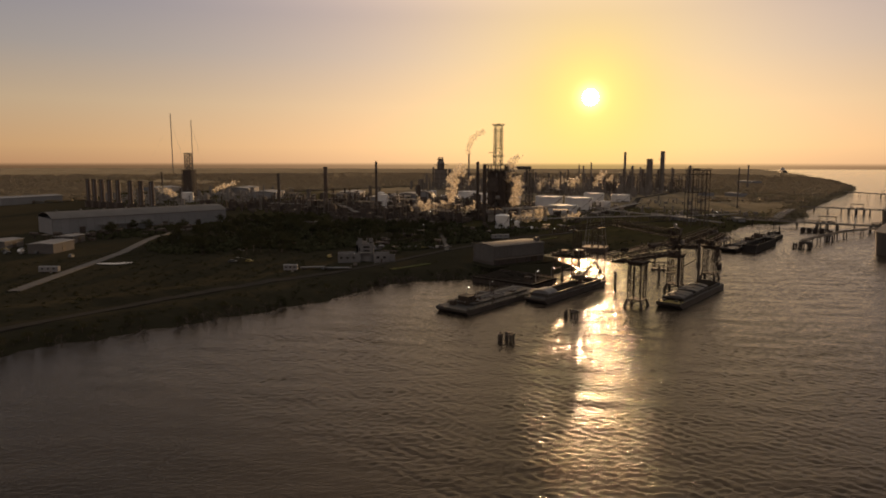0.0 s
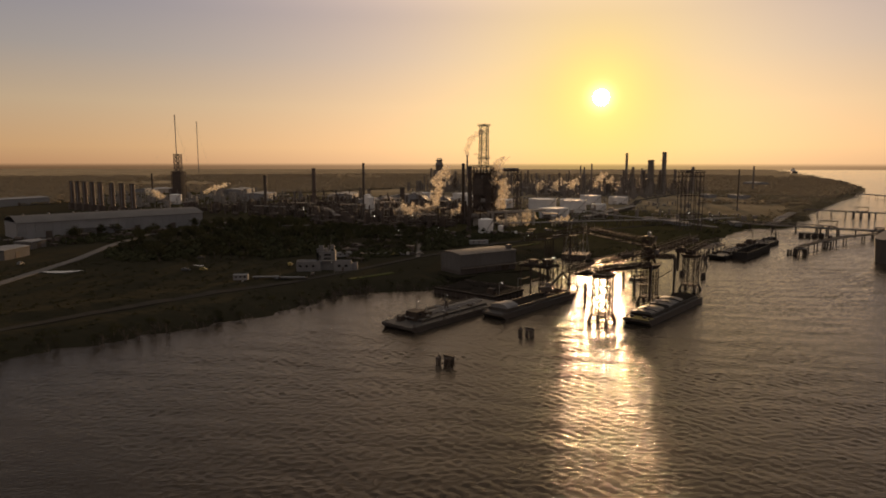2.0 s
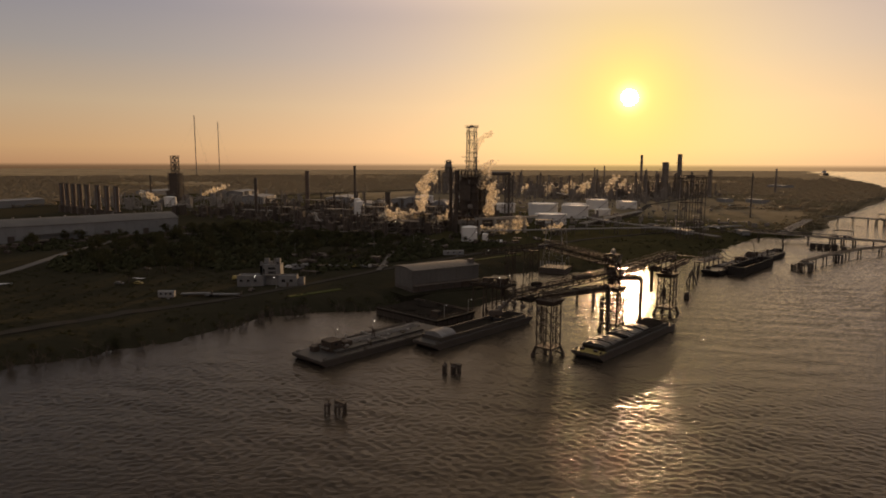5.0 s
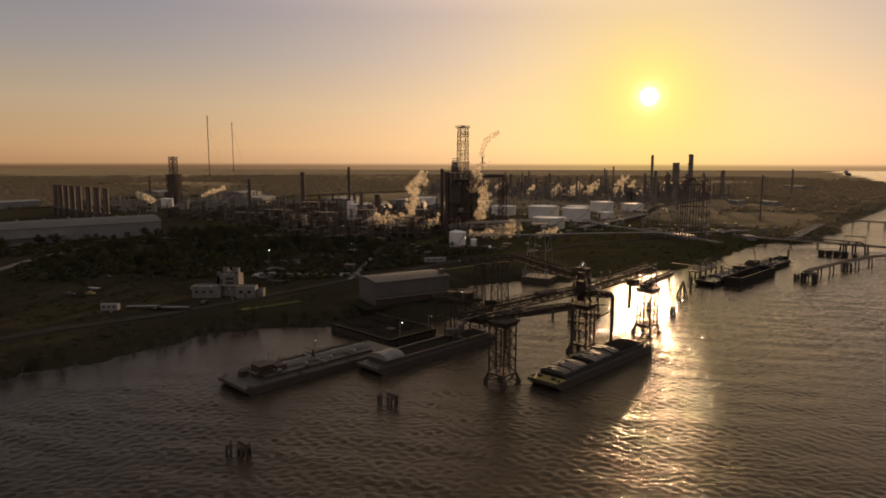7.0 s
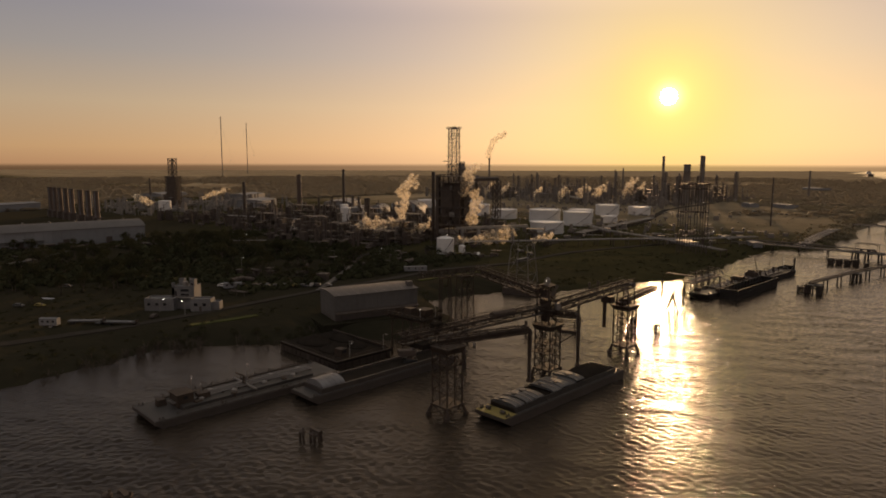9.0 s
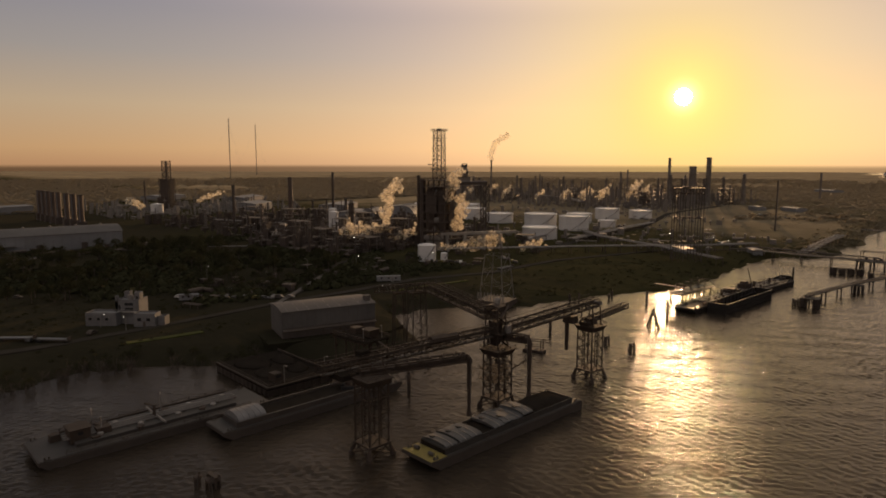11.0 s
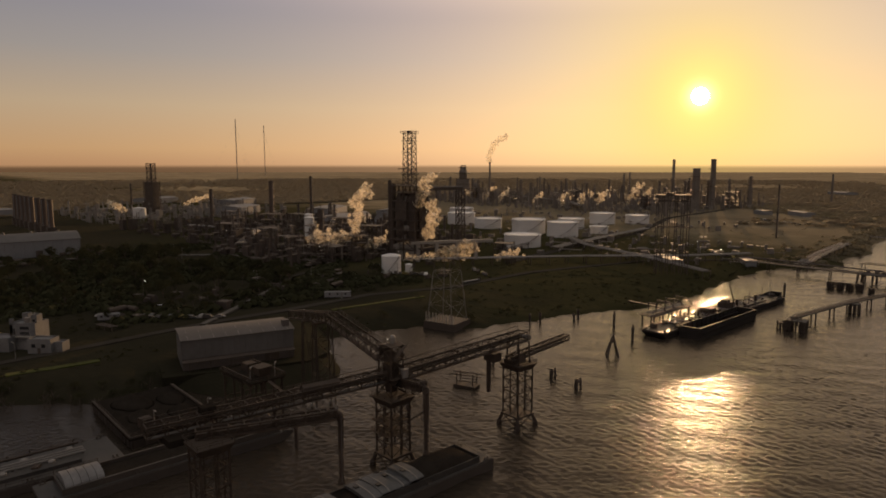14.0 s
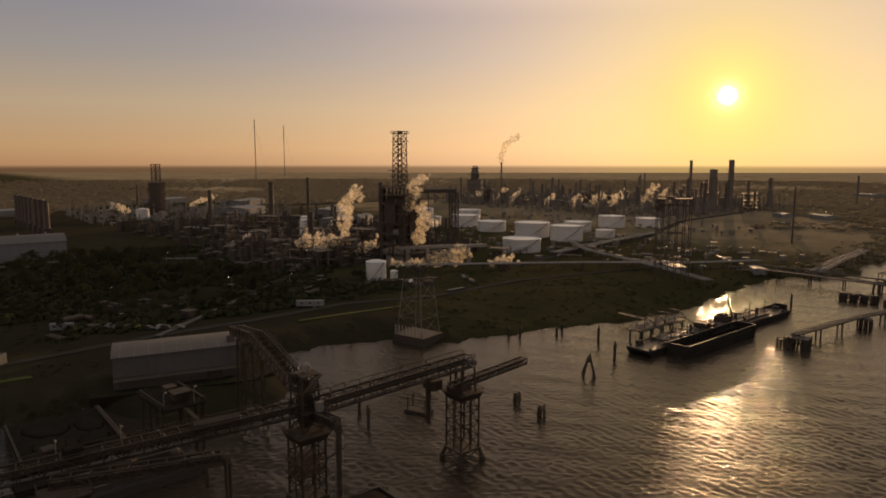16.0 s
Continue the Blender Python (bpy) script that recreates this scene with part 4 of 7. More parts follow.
def open_barge(x, y, L, B, D, label, cover=False, wall=1.4, rake=5.0):
    th = thing("hopper_barge", (x, y, 0), 0, label, "barge", "moored barges")
    part("hull", hull_mesh(L, B, D, 1.6, rake), HULL, th)
    w = B / 2 - 0.9
    part("bow_deck", Geo().box((0, 2.4, D + 0.05), (B - 0.3, 4.4, 0.1)), DECK, th)
    part("stern_deck", Geo().box((0, L - 1.8, D + 0.05), (B - 0.3, 3.2, 0.1)), DECK, th)
    for s in (-1, 1):
        part("coaming", Geo().box((s * w, L / 2, D + wall / 2), (0.25, L - 8.0, wall)), HULL, th)
        part("coaming_cap", Geo().box((s * w, L / 2, D + wall + 0.06), (0.5, L - 8.0, 0.12)), HULL, th)
        part("side_deck", Geo().box((s * (B / 2 - 0.42), L / 2, D + 0.04), (0.8, L - 8.0, 0.08)), DECK, th)
    for yy in (4.4, L - 3.6):
        part("coaming", Geo().box((0, yy, D + wall / 2), (2 * w, 0.25, wall)), HULL, th)
        part("coaming_cap", Geo().box((0, yy, D + wall + 0.06), (2 * w, 0.5, 0.12)), HULL, th)
    part("cargo", Geo().box((0, L / 2, D + 0.35), (2 * w - 0.3, L - 8.6, 0.6)), CARGO, th)
    if cover:
        arc = [(w * 0.96 * math.cos(a), 1.3 + 1.9 * math.sin(a)) for a in (math.pi * k / 12 for k in range(13))]
        for k in range(5):
            c = part("cover", Geo().extrude_y(arc, 4.8 + 1.6 * k, 6.3 + 1.6 * k), PALE, th, "pale stacked barge cover")
            c.location = (0, 0, D)
    fittings(th, L, B, D)
    return th


open_barge(-148.0, 243.6, 59.4, 10.7, 2.4, "dark hopper barge with a pale arched cover at one end", True)
material_handler(-148.0, 286.0, 3.05, 60)


def empty_barge(x, y, L, B, top):
    """Box barge riding high, its hold open to the floor between thin flush walls."""
    th = thing("hopper_barge", (x, y, 0), 0, "empty black hopper barge riding high with thin bare walls", "barge", "moored barges")
    h, zf = B / 2, 1.1
    part("hull", Geo().box((0, L / 2, (zf - 1.4) / 2), (B, L, zf + 1.4)), BLACKHULL, th)
    for sx in (-1, 1):
        part("side_wall", Geo().box((sx * (h - 0.2), L / 2, (top + zf) / 2), (0.4, L, top - zf)), BLACKHULL, th)
        part("wall_cap", Geo().box((sx * (h - 0.14), L / 2, top + 0.07), (0.46, L + 0.2, 0.14)), DECK, th, "scuffed steel rim")
        for k in range(13):
            yy = L * (k + 0.5) / 13
            part("hold_rib", Geo().box((sx * (h - 0.5), yy, (top + zf) / 2), (0.2, 0.25, top - zf - 0.3)), BLACKHULL, th)
        for k in (0.25, 0.6):
            part("side_strake", Geo().box((sx * (h + 0.07), L / 2, top * k), (0.14, L - 3, 0.28)), BLACKHULL, th)
    for yy in (0.2, L - 0.2):
        part("end_wall", Geo().box((0, yy, (top + zf) / 2 - 0.02), (B - 0.8, 0.4, top - zf)), BLACKHULL, th)
        part("wall_cap", Geo().box((0, yy, top + 0.06), (B - 0.74, 0.46, 0.12)), DECK, th, "scuffed steel rim")
    # cargo-black floor: the deep hold's shade is put into its colour
    part("hold_floor", Geo().box((0, L / 2, zf + 0.06), (B - 0.9, L - 0.9, 0.12)), CARGO, th)
    for sx in (-1, 1):
        for yy in (1.2, L - 1.2):
            part("mooring_bitt", Geo().box((sx * (h + 0.3), yy, top - 0.9), (0.6, 1.2, 0.2)).tube((sx * (h + 0.3), yy, top - 0.9), (sx * (h + 0.3), yy, top - 0.1), 0.2, None, 8), BLACKHULL, th)
    return th


empty_barge(-120.6, 478.8, 55.7, 9.2, 5.0)


def tank_barge(x, y, L, B, D, label, house_y, crane_y, bulwark=0.0, rz=0.0):
    th = thing("tank_barge", (x, y, 0), rz, label, "barge", "moored barges")
    hull, deck = (BLACKHULL, WETDECK) if bulwark else (HULL, DECK)
    part("hull", hull_mesh(L, B, D, 2.2, 5.0), hull, th)
    part("deck", Geo().box((0, L / 2, D + 0.05), (B - 0.3, L - 0.6, 0.1)), deck, th)
    part("trunk", Geo().box((0, L / 2, D + 0.55), (B * 0.62, L * 0.7, 0.9)), deck, th)
    for k, xx in enumerate((-1.4, 0.0, 1.4)):
        part("cargo_pipe", Geo().tube((xx, L * 0.12, D + 1.5), (xx, L * 0.88, D + 1.5), 0.22, None, 8), STEEL, th)
    for k in range(9):
        yy = L * (0.17 + 0.083 * k)
        part("tank_hatch", Geo().lathe([(0.8, D + 1.0), (0.8, D + 1.5), (0.5, D + 1.7)], 12, (2.6 if k % 2 else -2.6, yy)), STEEL, th)
        part("pipe_support", Geo().box((0, yy + 2.0, D + 1.2), (3.6, 0.3, 0.4)), RUST, th)
    house = part("deckhouse", Geo().box((0, house_y, D + 1.9), (5.2, 4.6, 3.4)), DOCKSTEEL, th)
    part("house_roof", Geo().box((0, house_y, D + 3.7), (5.8, 5.2, 0.25)), DOCKSTEEL, house)
    for s in (-1, 1):
        part("house_window", Geo().box((s * 2.62, house_y, D + 2.6), (0.06, 1.2, 0.8)), GLASS, house)
    part("pump_engine", Geo().box((1.0, house_y + 5.5, D + 1.5), (2.6, 3.4, 2.0)), DOCKSTEEL, th)
    part("exhaust_pipe", Geo().tube((1.4, house_y + 5.0, D + 2.4), (1.4, house_y + 5.0, D + 5.2), 0.2, None, 8), STEEL, th)
    part("crane_post", Geo().bar((-0.8, crane_y, D), (0.4, crane_y, D + 4.4), 0.35).bar((1.6, crane_y, D), (0.4, crane_y, D + 4.4), 0.35), DOCKSTEEL, th)
    part("crane_jib", Geo().bar((0.4, crane_y, D + 4.2), (0.4, crane_y - (5.2 if bulwark else 2.6), D + (12.6 if bulwark else 5.6)), 0.3), DOCKSTEEL, th)
    for k in range(10):
        yy = 8 + (L - 16) * k / 9
        part("rail_post", Geo().tube((-B / 2 + 0.8, yy, D), (-B / 2 + 0.8, yy, D + 1.7), 0.2, 0.16, 8), DOCKSTEEL, th)
    part("deck_pipe", Geo().tube((-B / 2 + 1.6, 6, D + 0.9), (-B / 2 + 1.6, L - 7, D + 0.9), 0.3, None, 10), DOCKSTEEL, th)
    for k, (u, v, w, h) in enumerate(((-3.4, 6.0, 2.2, 1.8), (3.6, 13.5, 1.8, 1.4), (-4.4, 17.0, 2.4, 1.5), (4.2, 24.0, 1.6, 1.3), (-3.8, 33.0, 2.0, 1.2), (3.0, 41.0, 1.8, 1.5))):
        part("deck_machine", Geo().box((u, v, D + h / 2), (w, w * 1.2, h), 12 * k, 0.85), DOCKSTEEL, th)
    part("manifold", Geo().tube((-B / 2 + 1, L * 0.5, D + 1.6), (B / 2 - 1, L * 0.5, D + 1.6), 0.3, None, 10), STEEL, th)
    for s in (-1, 1):
        railing(th, RUST, [(s * (B / 2 - 0.4), 6, D + 0.1), (s * (B / 2 - 0.4), L - 6, D + 0.1)], 1.1, 0.1, 3.0)
    if bulwark:
        part("bulwark", Geo().add([(-B / 2, L - 11, D), (-B / 2 + 0.3, L - 11, D), (-B * 0.28, L + 1.5, D + bulwark), (-B / 2, L - 11, D + 0.6), (B / 2, L - 11, D), (B / 2 - 0.3, L - 11, D), (B * 0.28, L + 1.5, D + bulwark), (B / 2, L - 11, D + 0.6), (-B * 0.28, L + 1.5, D - 0.6), (B * 0.28, L + 1.5, D - 0.6)],
                                  [(0, 3, 2, 8), (4, 9, 6, 7), (8, 2, 6, 9), (1, 2, 3), (5, 7, 6)]), BLACKHULL, th)
        part("anchor_winch", Geo().tube((-1.6, L - 4.5, D + 1.2), (1.6, L - 4.5, D + 1.2), 0.9, None, 12), RUST, th)
        part("light_mast", Geo().tube((0, L - 7.0, D), (0, L - 7.0, D + 8.0), 0.14, 0.08, 8), STEEL, th)
        part("light_mast", Geo().tube((-B / 2 + 0.6, 5.0, D), (-B / 2 + 0.6, 5.0, D + 7.0), 0.12, 0.08, 8), STEEL, th)
        wheel = part("stern_house", Geo().box((0, house_y + 17, D + 2.2), (5.0, 7.0, 4.2), 0, 0.94), DOCKSTEEL, th)
        part("house_top", Geo().box((0.3, house_y + 16, D + 4.9), (3.2, 3.6, 1.3), 0, 0.9), DOCKSTEEL, wheel)
        for yy, hh, rr in ((crane_y + 2.0, 4.2, 0.75), (L * 0.78, 4.0, 0.8), (L * 0.30, 4.6, 0.6)):
            part("vent_stack", Geo().tube((1.2, yy, D), (1.2, yy, D + hh), rr, rr * 0.9, 12).tube((1.2, yy, D + hh), (1.2, yy, D + hh + 0.3), rr * 1.25, rr * 1.1, 12), DOCKSTEEL, th)
        for yy, hh in ((crane_y + 12.0, 9.0), (L * 0.82, 8.0), (L * 0.36, 6.0)):
            part("light_mast", Geo().tube((2.4, yy, D), (2.4, yy, D + hh), 0.16, 0.1, 8), DOCKSTEEL, th)
        for k in range(7):
            part("vent_post", Geo().tube((-4.2, L * 0.2 + 9 * k, D), (-4.2, L * 0.2 + 9 * k, D + 2.6), 0.22, 0.3, 8), STEEL, th)
            part("valve_stand", Geo().box((2.6, L * 0.22 + 8.6 * k, D + 1.3), (0.9, 1.2, 1.2)), RUST, th)
            part("deck_arch", Geo().bar((-2.6, L * 0.16 + 11.5 * k, D), (-2.6, L * 0.16 + 11.5 * k, D + 3.4), 0.25).bar((-2.6, L * 0.16 + 11.5 * k, D + 3.4), (2.6, L * 0.16 + 11.5 * k, D + 3.4), 0.25).bar((2.6, L * 0.16 + 11.5 * k, D + 3.4), (2.6, L * 0.16 + 11.5 * k, D), 0.25), RUST, th)
    fittings(th, L, B, D)
    return th


tank_barge(-164.2, 205.0, 59.0, 16.0, 2.2, "grey-decked tank barge with a small deckhouse moored to the bank", 10.5, 29.0)
tank_barge(-131.8, 468.6, 117.5, 10.4, 2.8, "long black tank barge with a wet deck, pipes and masts", 46.0, 70.0, 2.2, -2.1)


# ---- dolphins, piers, ships ----
def dolphin(x, y, n, r, h, lean, label, rz=0, cap=False, thick=0.34):
    th = thing("mooring_dolphin", (x, y, 0), rz, label, "dolphin", "mooring dolphins")
    for k in range(n):
        a = 2 * math.pi * k / n
        bx, by = r * math.cos(a), r * math.sin(a)
        part("timber_post", Geo().tube((bx * (1 + lean), by * (1 + lean), -4), (bx, by, h * (0.9 + 0.1 * math.sin(k * 2.1))), thick, thick * 0.84, 9), TIMBER, th)
    if r < 2.4:
        part("lashing", Geo().lathe([(r + 0.4, h * 0.62), (r + 0.42, h * 0.66), (r + 0.42, h * 0.74), (r + 0.38, h * 0.78)], 14), RUST, th)
    if cap:
        part("cap_beam", Geo().box((0, 0, h * 0.92), (2.2 * r + 1.2, 0.9, 0.6)), TIMBER, th)
    return th


dolphin(-122.6, 186.0, 7, 1.3, 3.0, 0.25, "dark cluster of lashed timber piles standing in the river", cap=True)
dolphin(-124.9, 183.6, 3, 0.6, 3.3, 0.2, "dark pair of timber piles beside a larger cluster")
dolphin(-122.0, 231.5, 7, 1.3, 3.0, 0.25, "dark cluster of lashed timber piles standing in the river", cap=True)
dolphin(-124.6, 229.2, 3, 0.5, 3.3, 0.2, "thin dark timber piles leaning together")
dolphin(-114.6, 393.0, 5, 0.8, 3.6, 0.7, "dark cluster of leaning timber piles with a rope collar", thick=0.42)
dolphin(-127.5, 396.0, 5, 0.8, 3.2, 0.5, "short dark cluster of timber piles", thick=0.42)
dolphin(-128.8, 434.0, 4, 0.4, 8.2, 9.5, "splayed tripod of dark timber piles joined at the top", thick=0.42)
for dx, dy, h in ((-154.6, 474.2, 7.0), (-129.4, 603.8, 8.2), (-134.7, 457.8, 7.2)):
    dolphin(dx, dy, 3, 0.3, h, 0.05, "single dark mooring pile standing upright in the water")


def fender_row(x, y, rz):
    th = thing("fender_row", (x, y, 0), rz, "row of squat black pile clusters tied by old timbers", "fender")
    r = random.Random(5)
    for c in range(4):
        for k in range(8):
            a = 2 * math.pi * k / 8
            u, v = 4.9 * c + 1.5 * math.cos(a), 1.5 * math.sin(a)
            part("timber_post", Geo().tube((u, v, -4), (u, v, 3.9 + r.uniform(-0.5, 0.3)), 0.55, 0.48, 9), TIMBER, th)
    for v in (-2.1, 2.1):
        for z in (1.3, 2.9):
            part("tie_beam", Geo().bar((-2.2, v, z), (16.9, v, z + r.uniform(-0.2, 0.2)), 0.5), TIMBER, th)
    part("walkway_plank", Geo().box((7.3, 0, 4.1), (17.5, 1.1, 0.2)), TIMBER, th)
    return th


fender_row(-120.0, 648.5, 15)
dolphin(-98.7, 648.0, 7, 1.2, 3.4, 0.2, "stout round pile cluster beside the fender row", thick=0.5)
for dx, dy, h in ((-152.5, 392.0, 6.5), (-140.0, 348.0, 7.0), (-136.5, 300.5, 8.5), (-151.0, 352.0, 5.5), (-126.0, 330.0, 9.5), (-186.0, 452.0, 4.0), (-183.0, 456.0, 4.6), (-176.0, 476.0, 4.0), (-174.0, 470.0, 3.4)):
    dolphin(dx, dy, 2, 0.32, h, 0.1, "old dark timber piles standing in shallow water")


def pump_float(x, y):
    th = thing("work_float", (x, y, 0), 20, "small dark work float with a rail frame among old piles", "float")
    part("float_deck", Geo().box((0, 0, 0.4), (8, 4, 1.0)), TIMBER, th)
    for sx in (-1, 1):
        for sy in (-1, 1):
            part("post", Geo().tube((sx * 3, sy * 1.5, 0.4), (sx * 3, sy * 1.5, 5.0), 0.22, None, 8), TIMBER, th)
    for sy in (-1, 1):
        part("cross_beam", Geo().bar((-6, sy * 1.6, 4.2), (6, sy * 1.4, 4.6), 0.3), TIMBER, th)
        part("cross_beam", Geo().bar((-3, sy * 1.6, 2.2), (4, sy * 1.4, 2.6), 0.25), TIMBER, th)
    return th


pump_float(-140.5, 366.5)


def pier(name, pts, z, width, label, bay=9.0, mat=None):
    th = thing(name, (0, 0, 0), 0, label, "pier", "river piers")
    mat = mat or WETCONC
    for p, q in zip(pts, pts[1:]):
        p, q = Vector((*p, z)), Vector((*q, z))
        d = (q - p).normalized()
        s = Vector((-d.y, d.x, 0))
        part("deck", Geo().bar(p, q, width, 0.5), mat, th)
        for k in (-1, 1):
            railing(th, RUST, [p + s * k * (width / 2 - 0.2) + Vector((0, 0, 0.25)), q + s * k * (width / 2 - 0.2) + Vector((0, 0, 0.25))], 1.1, 0.12, 4)
        part("pipe_run", Geo().tube(p + s * 0.5 + Vector((0, 0, 0.7)), q + s * 0.5 + Vector((0, 0, 0.7)), 0.3, None, 8), STEEL, th)
        n = max(1, int((q - p).length / bay))
        for k in range(n + 1):
            a = p.lerp(q, k / n)
            for u in (-1, 1):
                b = a + s * u * width * 0.42
                part("support_post", Geo().tube((b.x, b.y, -4), (b.x, b.y, z - 0.2), 0.38, None, 8), TIMBER, th)
            part("pile_beam", Geo().bar(a - s * width * 0.55 - Vector((0, 0, 0.5)), a + s * width * 0.55 - Vector((0, 0, 0.5)), 0.6), mat, th)
    return th


def pier_platform(x, y, z, sx, sy, rz, label, frame_h=7.0):
    th = thing("pier_platform", (x, y, 0), rz, label, "pier platform", "river piers")
    for u in (-0.42, 0, 0.42):
        for v in (-0.4, 0.4):
            part("support_post", Geo().tube((sx * u * 1.08, sy * v * 1.1, -4), (sx * u, sy * v, z - 0.3), 0.7, 0.6, 10), TIMBER, th)
    part("deck", Geo().box((0, 0, z), (sx, sy, 0.8)), WETCONC, th)
    if frame_h:
        for u in (-0.35, 0.35):
            for v in (-0.3, 0.3):
                part("frame_post", Geo().bar((sx * u, sy * v, z + 0.4), (sx * u, sy * v, z + frame_h), 0.35), RUST, th)
        for v in (-0.3, 0.3):
            part("frame_beam", Geo().bar((-sx * 0.4, sy * v, z + frame_h), (sx * 0.4, sy * v, z + frame_h), 0.4), RUST, th)
        for u in (-0.35, 0.35):
            part("frame_beam", Geo().bar((sx * u, -sy * 0.35, z + frame_h), (sx * u, sy * 0.35, z + frame_h), 0.4), RUST, th)
        for u in (-0.2, 0.05, 0.25):
            part("valve_skid", Geo().box((sx * u, 0, z + 1.3), (1.6, 2.4, 1.8)), RUST, th)
    return th


def barge_jetty():
    th = thing("barge_jetty", (-146.0, 505.0, 0), 0, "small pile jetty with pipe frames and hoses beside the long barge", "jetty", "river piers")
    for yy in (-16, -8, 0, 8, 16):
        for xx in (-3, 3):
            part("support_post", Geo().tube((xx, yy, -4), (xx, yy, 4.0), 0.4, None, 8), TIMBER, th)
    part("deck", Geo().box((0, 0, 4.2), (7.4, 36, 0.4)), TIMBER, th)
    part("access_bridge", Geo().bar((-24, 6, 4.0), (-3.6, 4, 4.2), 2.2, 0.4), TIMBER, th)
    for yy in (-13, -5, 3, 11):
        for xx in (-2, 2):
            part("frame_post", Geo().bar((xx, yy, 4.4), (xx, yy, 9.4), 0.3), RUST, th)
        part("frame_beam", Geo().bar((-2.4, yy, 9.4), (4.6, yy, 9.4), 0.35), RUST, th)
        part("hose", Geo().tube((4.4, yy, 9.2), (7.0, yy + 1.5, 6.0), 0.18, None, 8).tube((7.0, yy + 1.5, 6.0), (10.5, yy + 2.0, 4.6), 0.18, None, 8), TYRE, th)
    for xx in (-1.4, 0, 1.4):
        part("pipe_run", Geo().tube((xx, -16, 5.2), (xx, 16, 5.2), 0.25, None, 8), STEEL, th)
    railing(th, RUST, [(-3.4, -17.5, 4.4), (-3.4, 17.5, 4.4)])
    return th


barge_jetty()
pier("pier", [(-97.5, 530), (-91.5, 585), (-84, 622), (-66, 668), (-50, 688)], 5.0, 2.4, "narrow pipe trestle on timber piles curving out to a dolphin", 17)


def pier_head(x, y, rz):
    """Pile cluster under the trestle's end, walled with timbers that leave an arched hole."""
    th = thing("pier_platform", (x, y, 0), rz, "crumbling pile-built pier end hung with old fender timbers", "pier platform", "river piers")
    r = random.Random(8)
    part("deck", Geo().box((0, 0, 4.5), (8.4, 7.0, 0.6)), WETCONC, th)
    for u in (-3.6, -1.9, 1.9, 3.6):
        for v in (-2.9, -1.0, 1.0, 2.9):
            part("support_post", Geo().tube((u * 1.05, v * 1.05, -4), (u, v, 4.2), 0.5, 0.44, 9), TIMBER, th)
    for v in (-3.5, 3.5):
        # arch over the gap between the two pile groups
        pts = [(2.3 * math.cos(math.pi * k / 8), 1.0 + 2.3 * math.sin(math.pi * k / 8)) for k in range(9)]
        for (a, b), (c, d) in zip(pts, pts[1:]):
            part("arch_timber", Geo().bar((a, v, b), (c, v, d), 0.5), TIMBER, th)
        for k in range(8):
            u = (-4.0, -3.3, -2.7, 2.7, 3.3, 4.0, -1.2, 1.2)[k]
            part("fender_timber", Geo().bar((u, v * 1.05, (0.2 if k < 6 else 3.4) + r.uniform(-0.3, 0.3)), (u + r.uniform(-0.2, 0.2), v * 1.05, 5.0 + r.uniform(-0.4, 0.5)), 0.42), TIMBER, th)
    for k in range(5):
        part("loose_timber", Geo().bar((r.uniform(-3.5, 3), r.uniform(-2.5, 2.5), 4.9), (r.uniform(-3, 3.5), r.uniform(-2.5, 2.5), 5.2 + r.uniform(0, 0.7)), 0.3), TIMBER, th)
    part("broken_beam", Geo().bar((3.8, -2.0, 3.2), (6.4, -2.6, 2.8), 0.35), TIMBER, th)
    return th


pier_head(-95.6, 528.0, 8)
pier_platform(-89.6, 587, 4.2, 4.5, 4.0, 8, "small pile cap carrying the pipe trestle", 0)
dolphin(-101.8, 526.4, 6, 1.3, 3.9, 0.1, "black fender cluster at the pier head")
pier("pier", [(-192, 690), (-113, 687), (-60, 688), (20, 694)], 5.0, 4.2, "long concrete jetty with pipes and handrails on dark piles", 19)
jetty_pipes = thing("jetty_pipeway", (0, 0, 0), 0, "upper level of dark pipes carried along the jetty", "pipe rack", "pipe racks")
for k in range(5):
    part("pipe", Geo().tube((-196, 692.6 + 0.8 * k, 7.2), (-104, 689.4 + 0.8 * k, 7.4), 0.26, None, 8), RUST, jetty_pipes)
for k in range(9):
    u = k / 8
    x, y = -192 + 86 * u, 693.6 - 3.0 * u
    part("portal", Geo().bar((x, y - 1.2, 5.0), (x, y - 1.2, 7.6), 0.3).bar((x, y + 3.0, 1.0), (x, y + 3.0, 7.6), 0.3).bar((x, y - 1.4, 7.0), (x, y + 3.2, 7.0), 0.3), RUST, jetty_pipes)
pier_platform(-108.0, 689, 5.2, 19, 11, 0, "jetty platform with an open gantry frame and valves", 6.5)
pier_platform(-70.0, 690, 5.2, 10, 9, 0, "jetty platform with pump housings", 3.0)
pier("pier", [(-176, 930), (-101, 921), (-20, 925)], 5.0, 4.2, "far concrete jetty standing on dark piles", 14)
pier_platform(-115, 922, 5.2, 18, 12, 0, "far jetty platform with dark machinery", 6.0)
pier("pier", [(-204, 1448), (-128, 1363), (-60, 1370)], 5.0, 5.0, "distant low jetty across the bright river", 22)
pier_platform(-128, 1372, 5.2, 20, 14, 0, "distant jetty platform with dark machinery", 6.0)


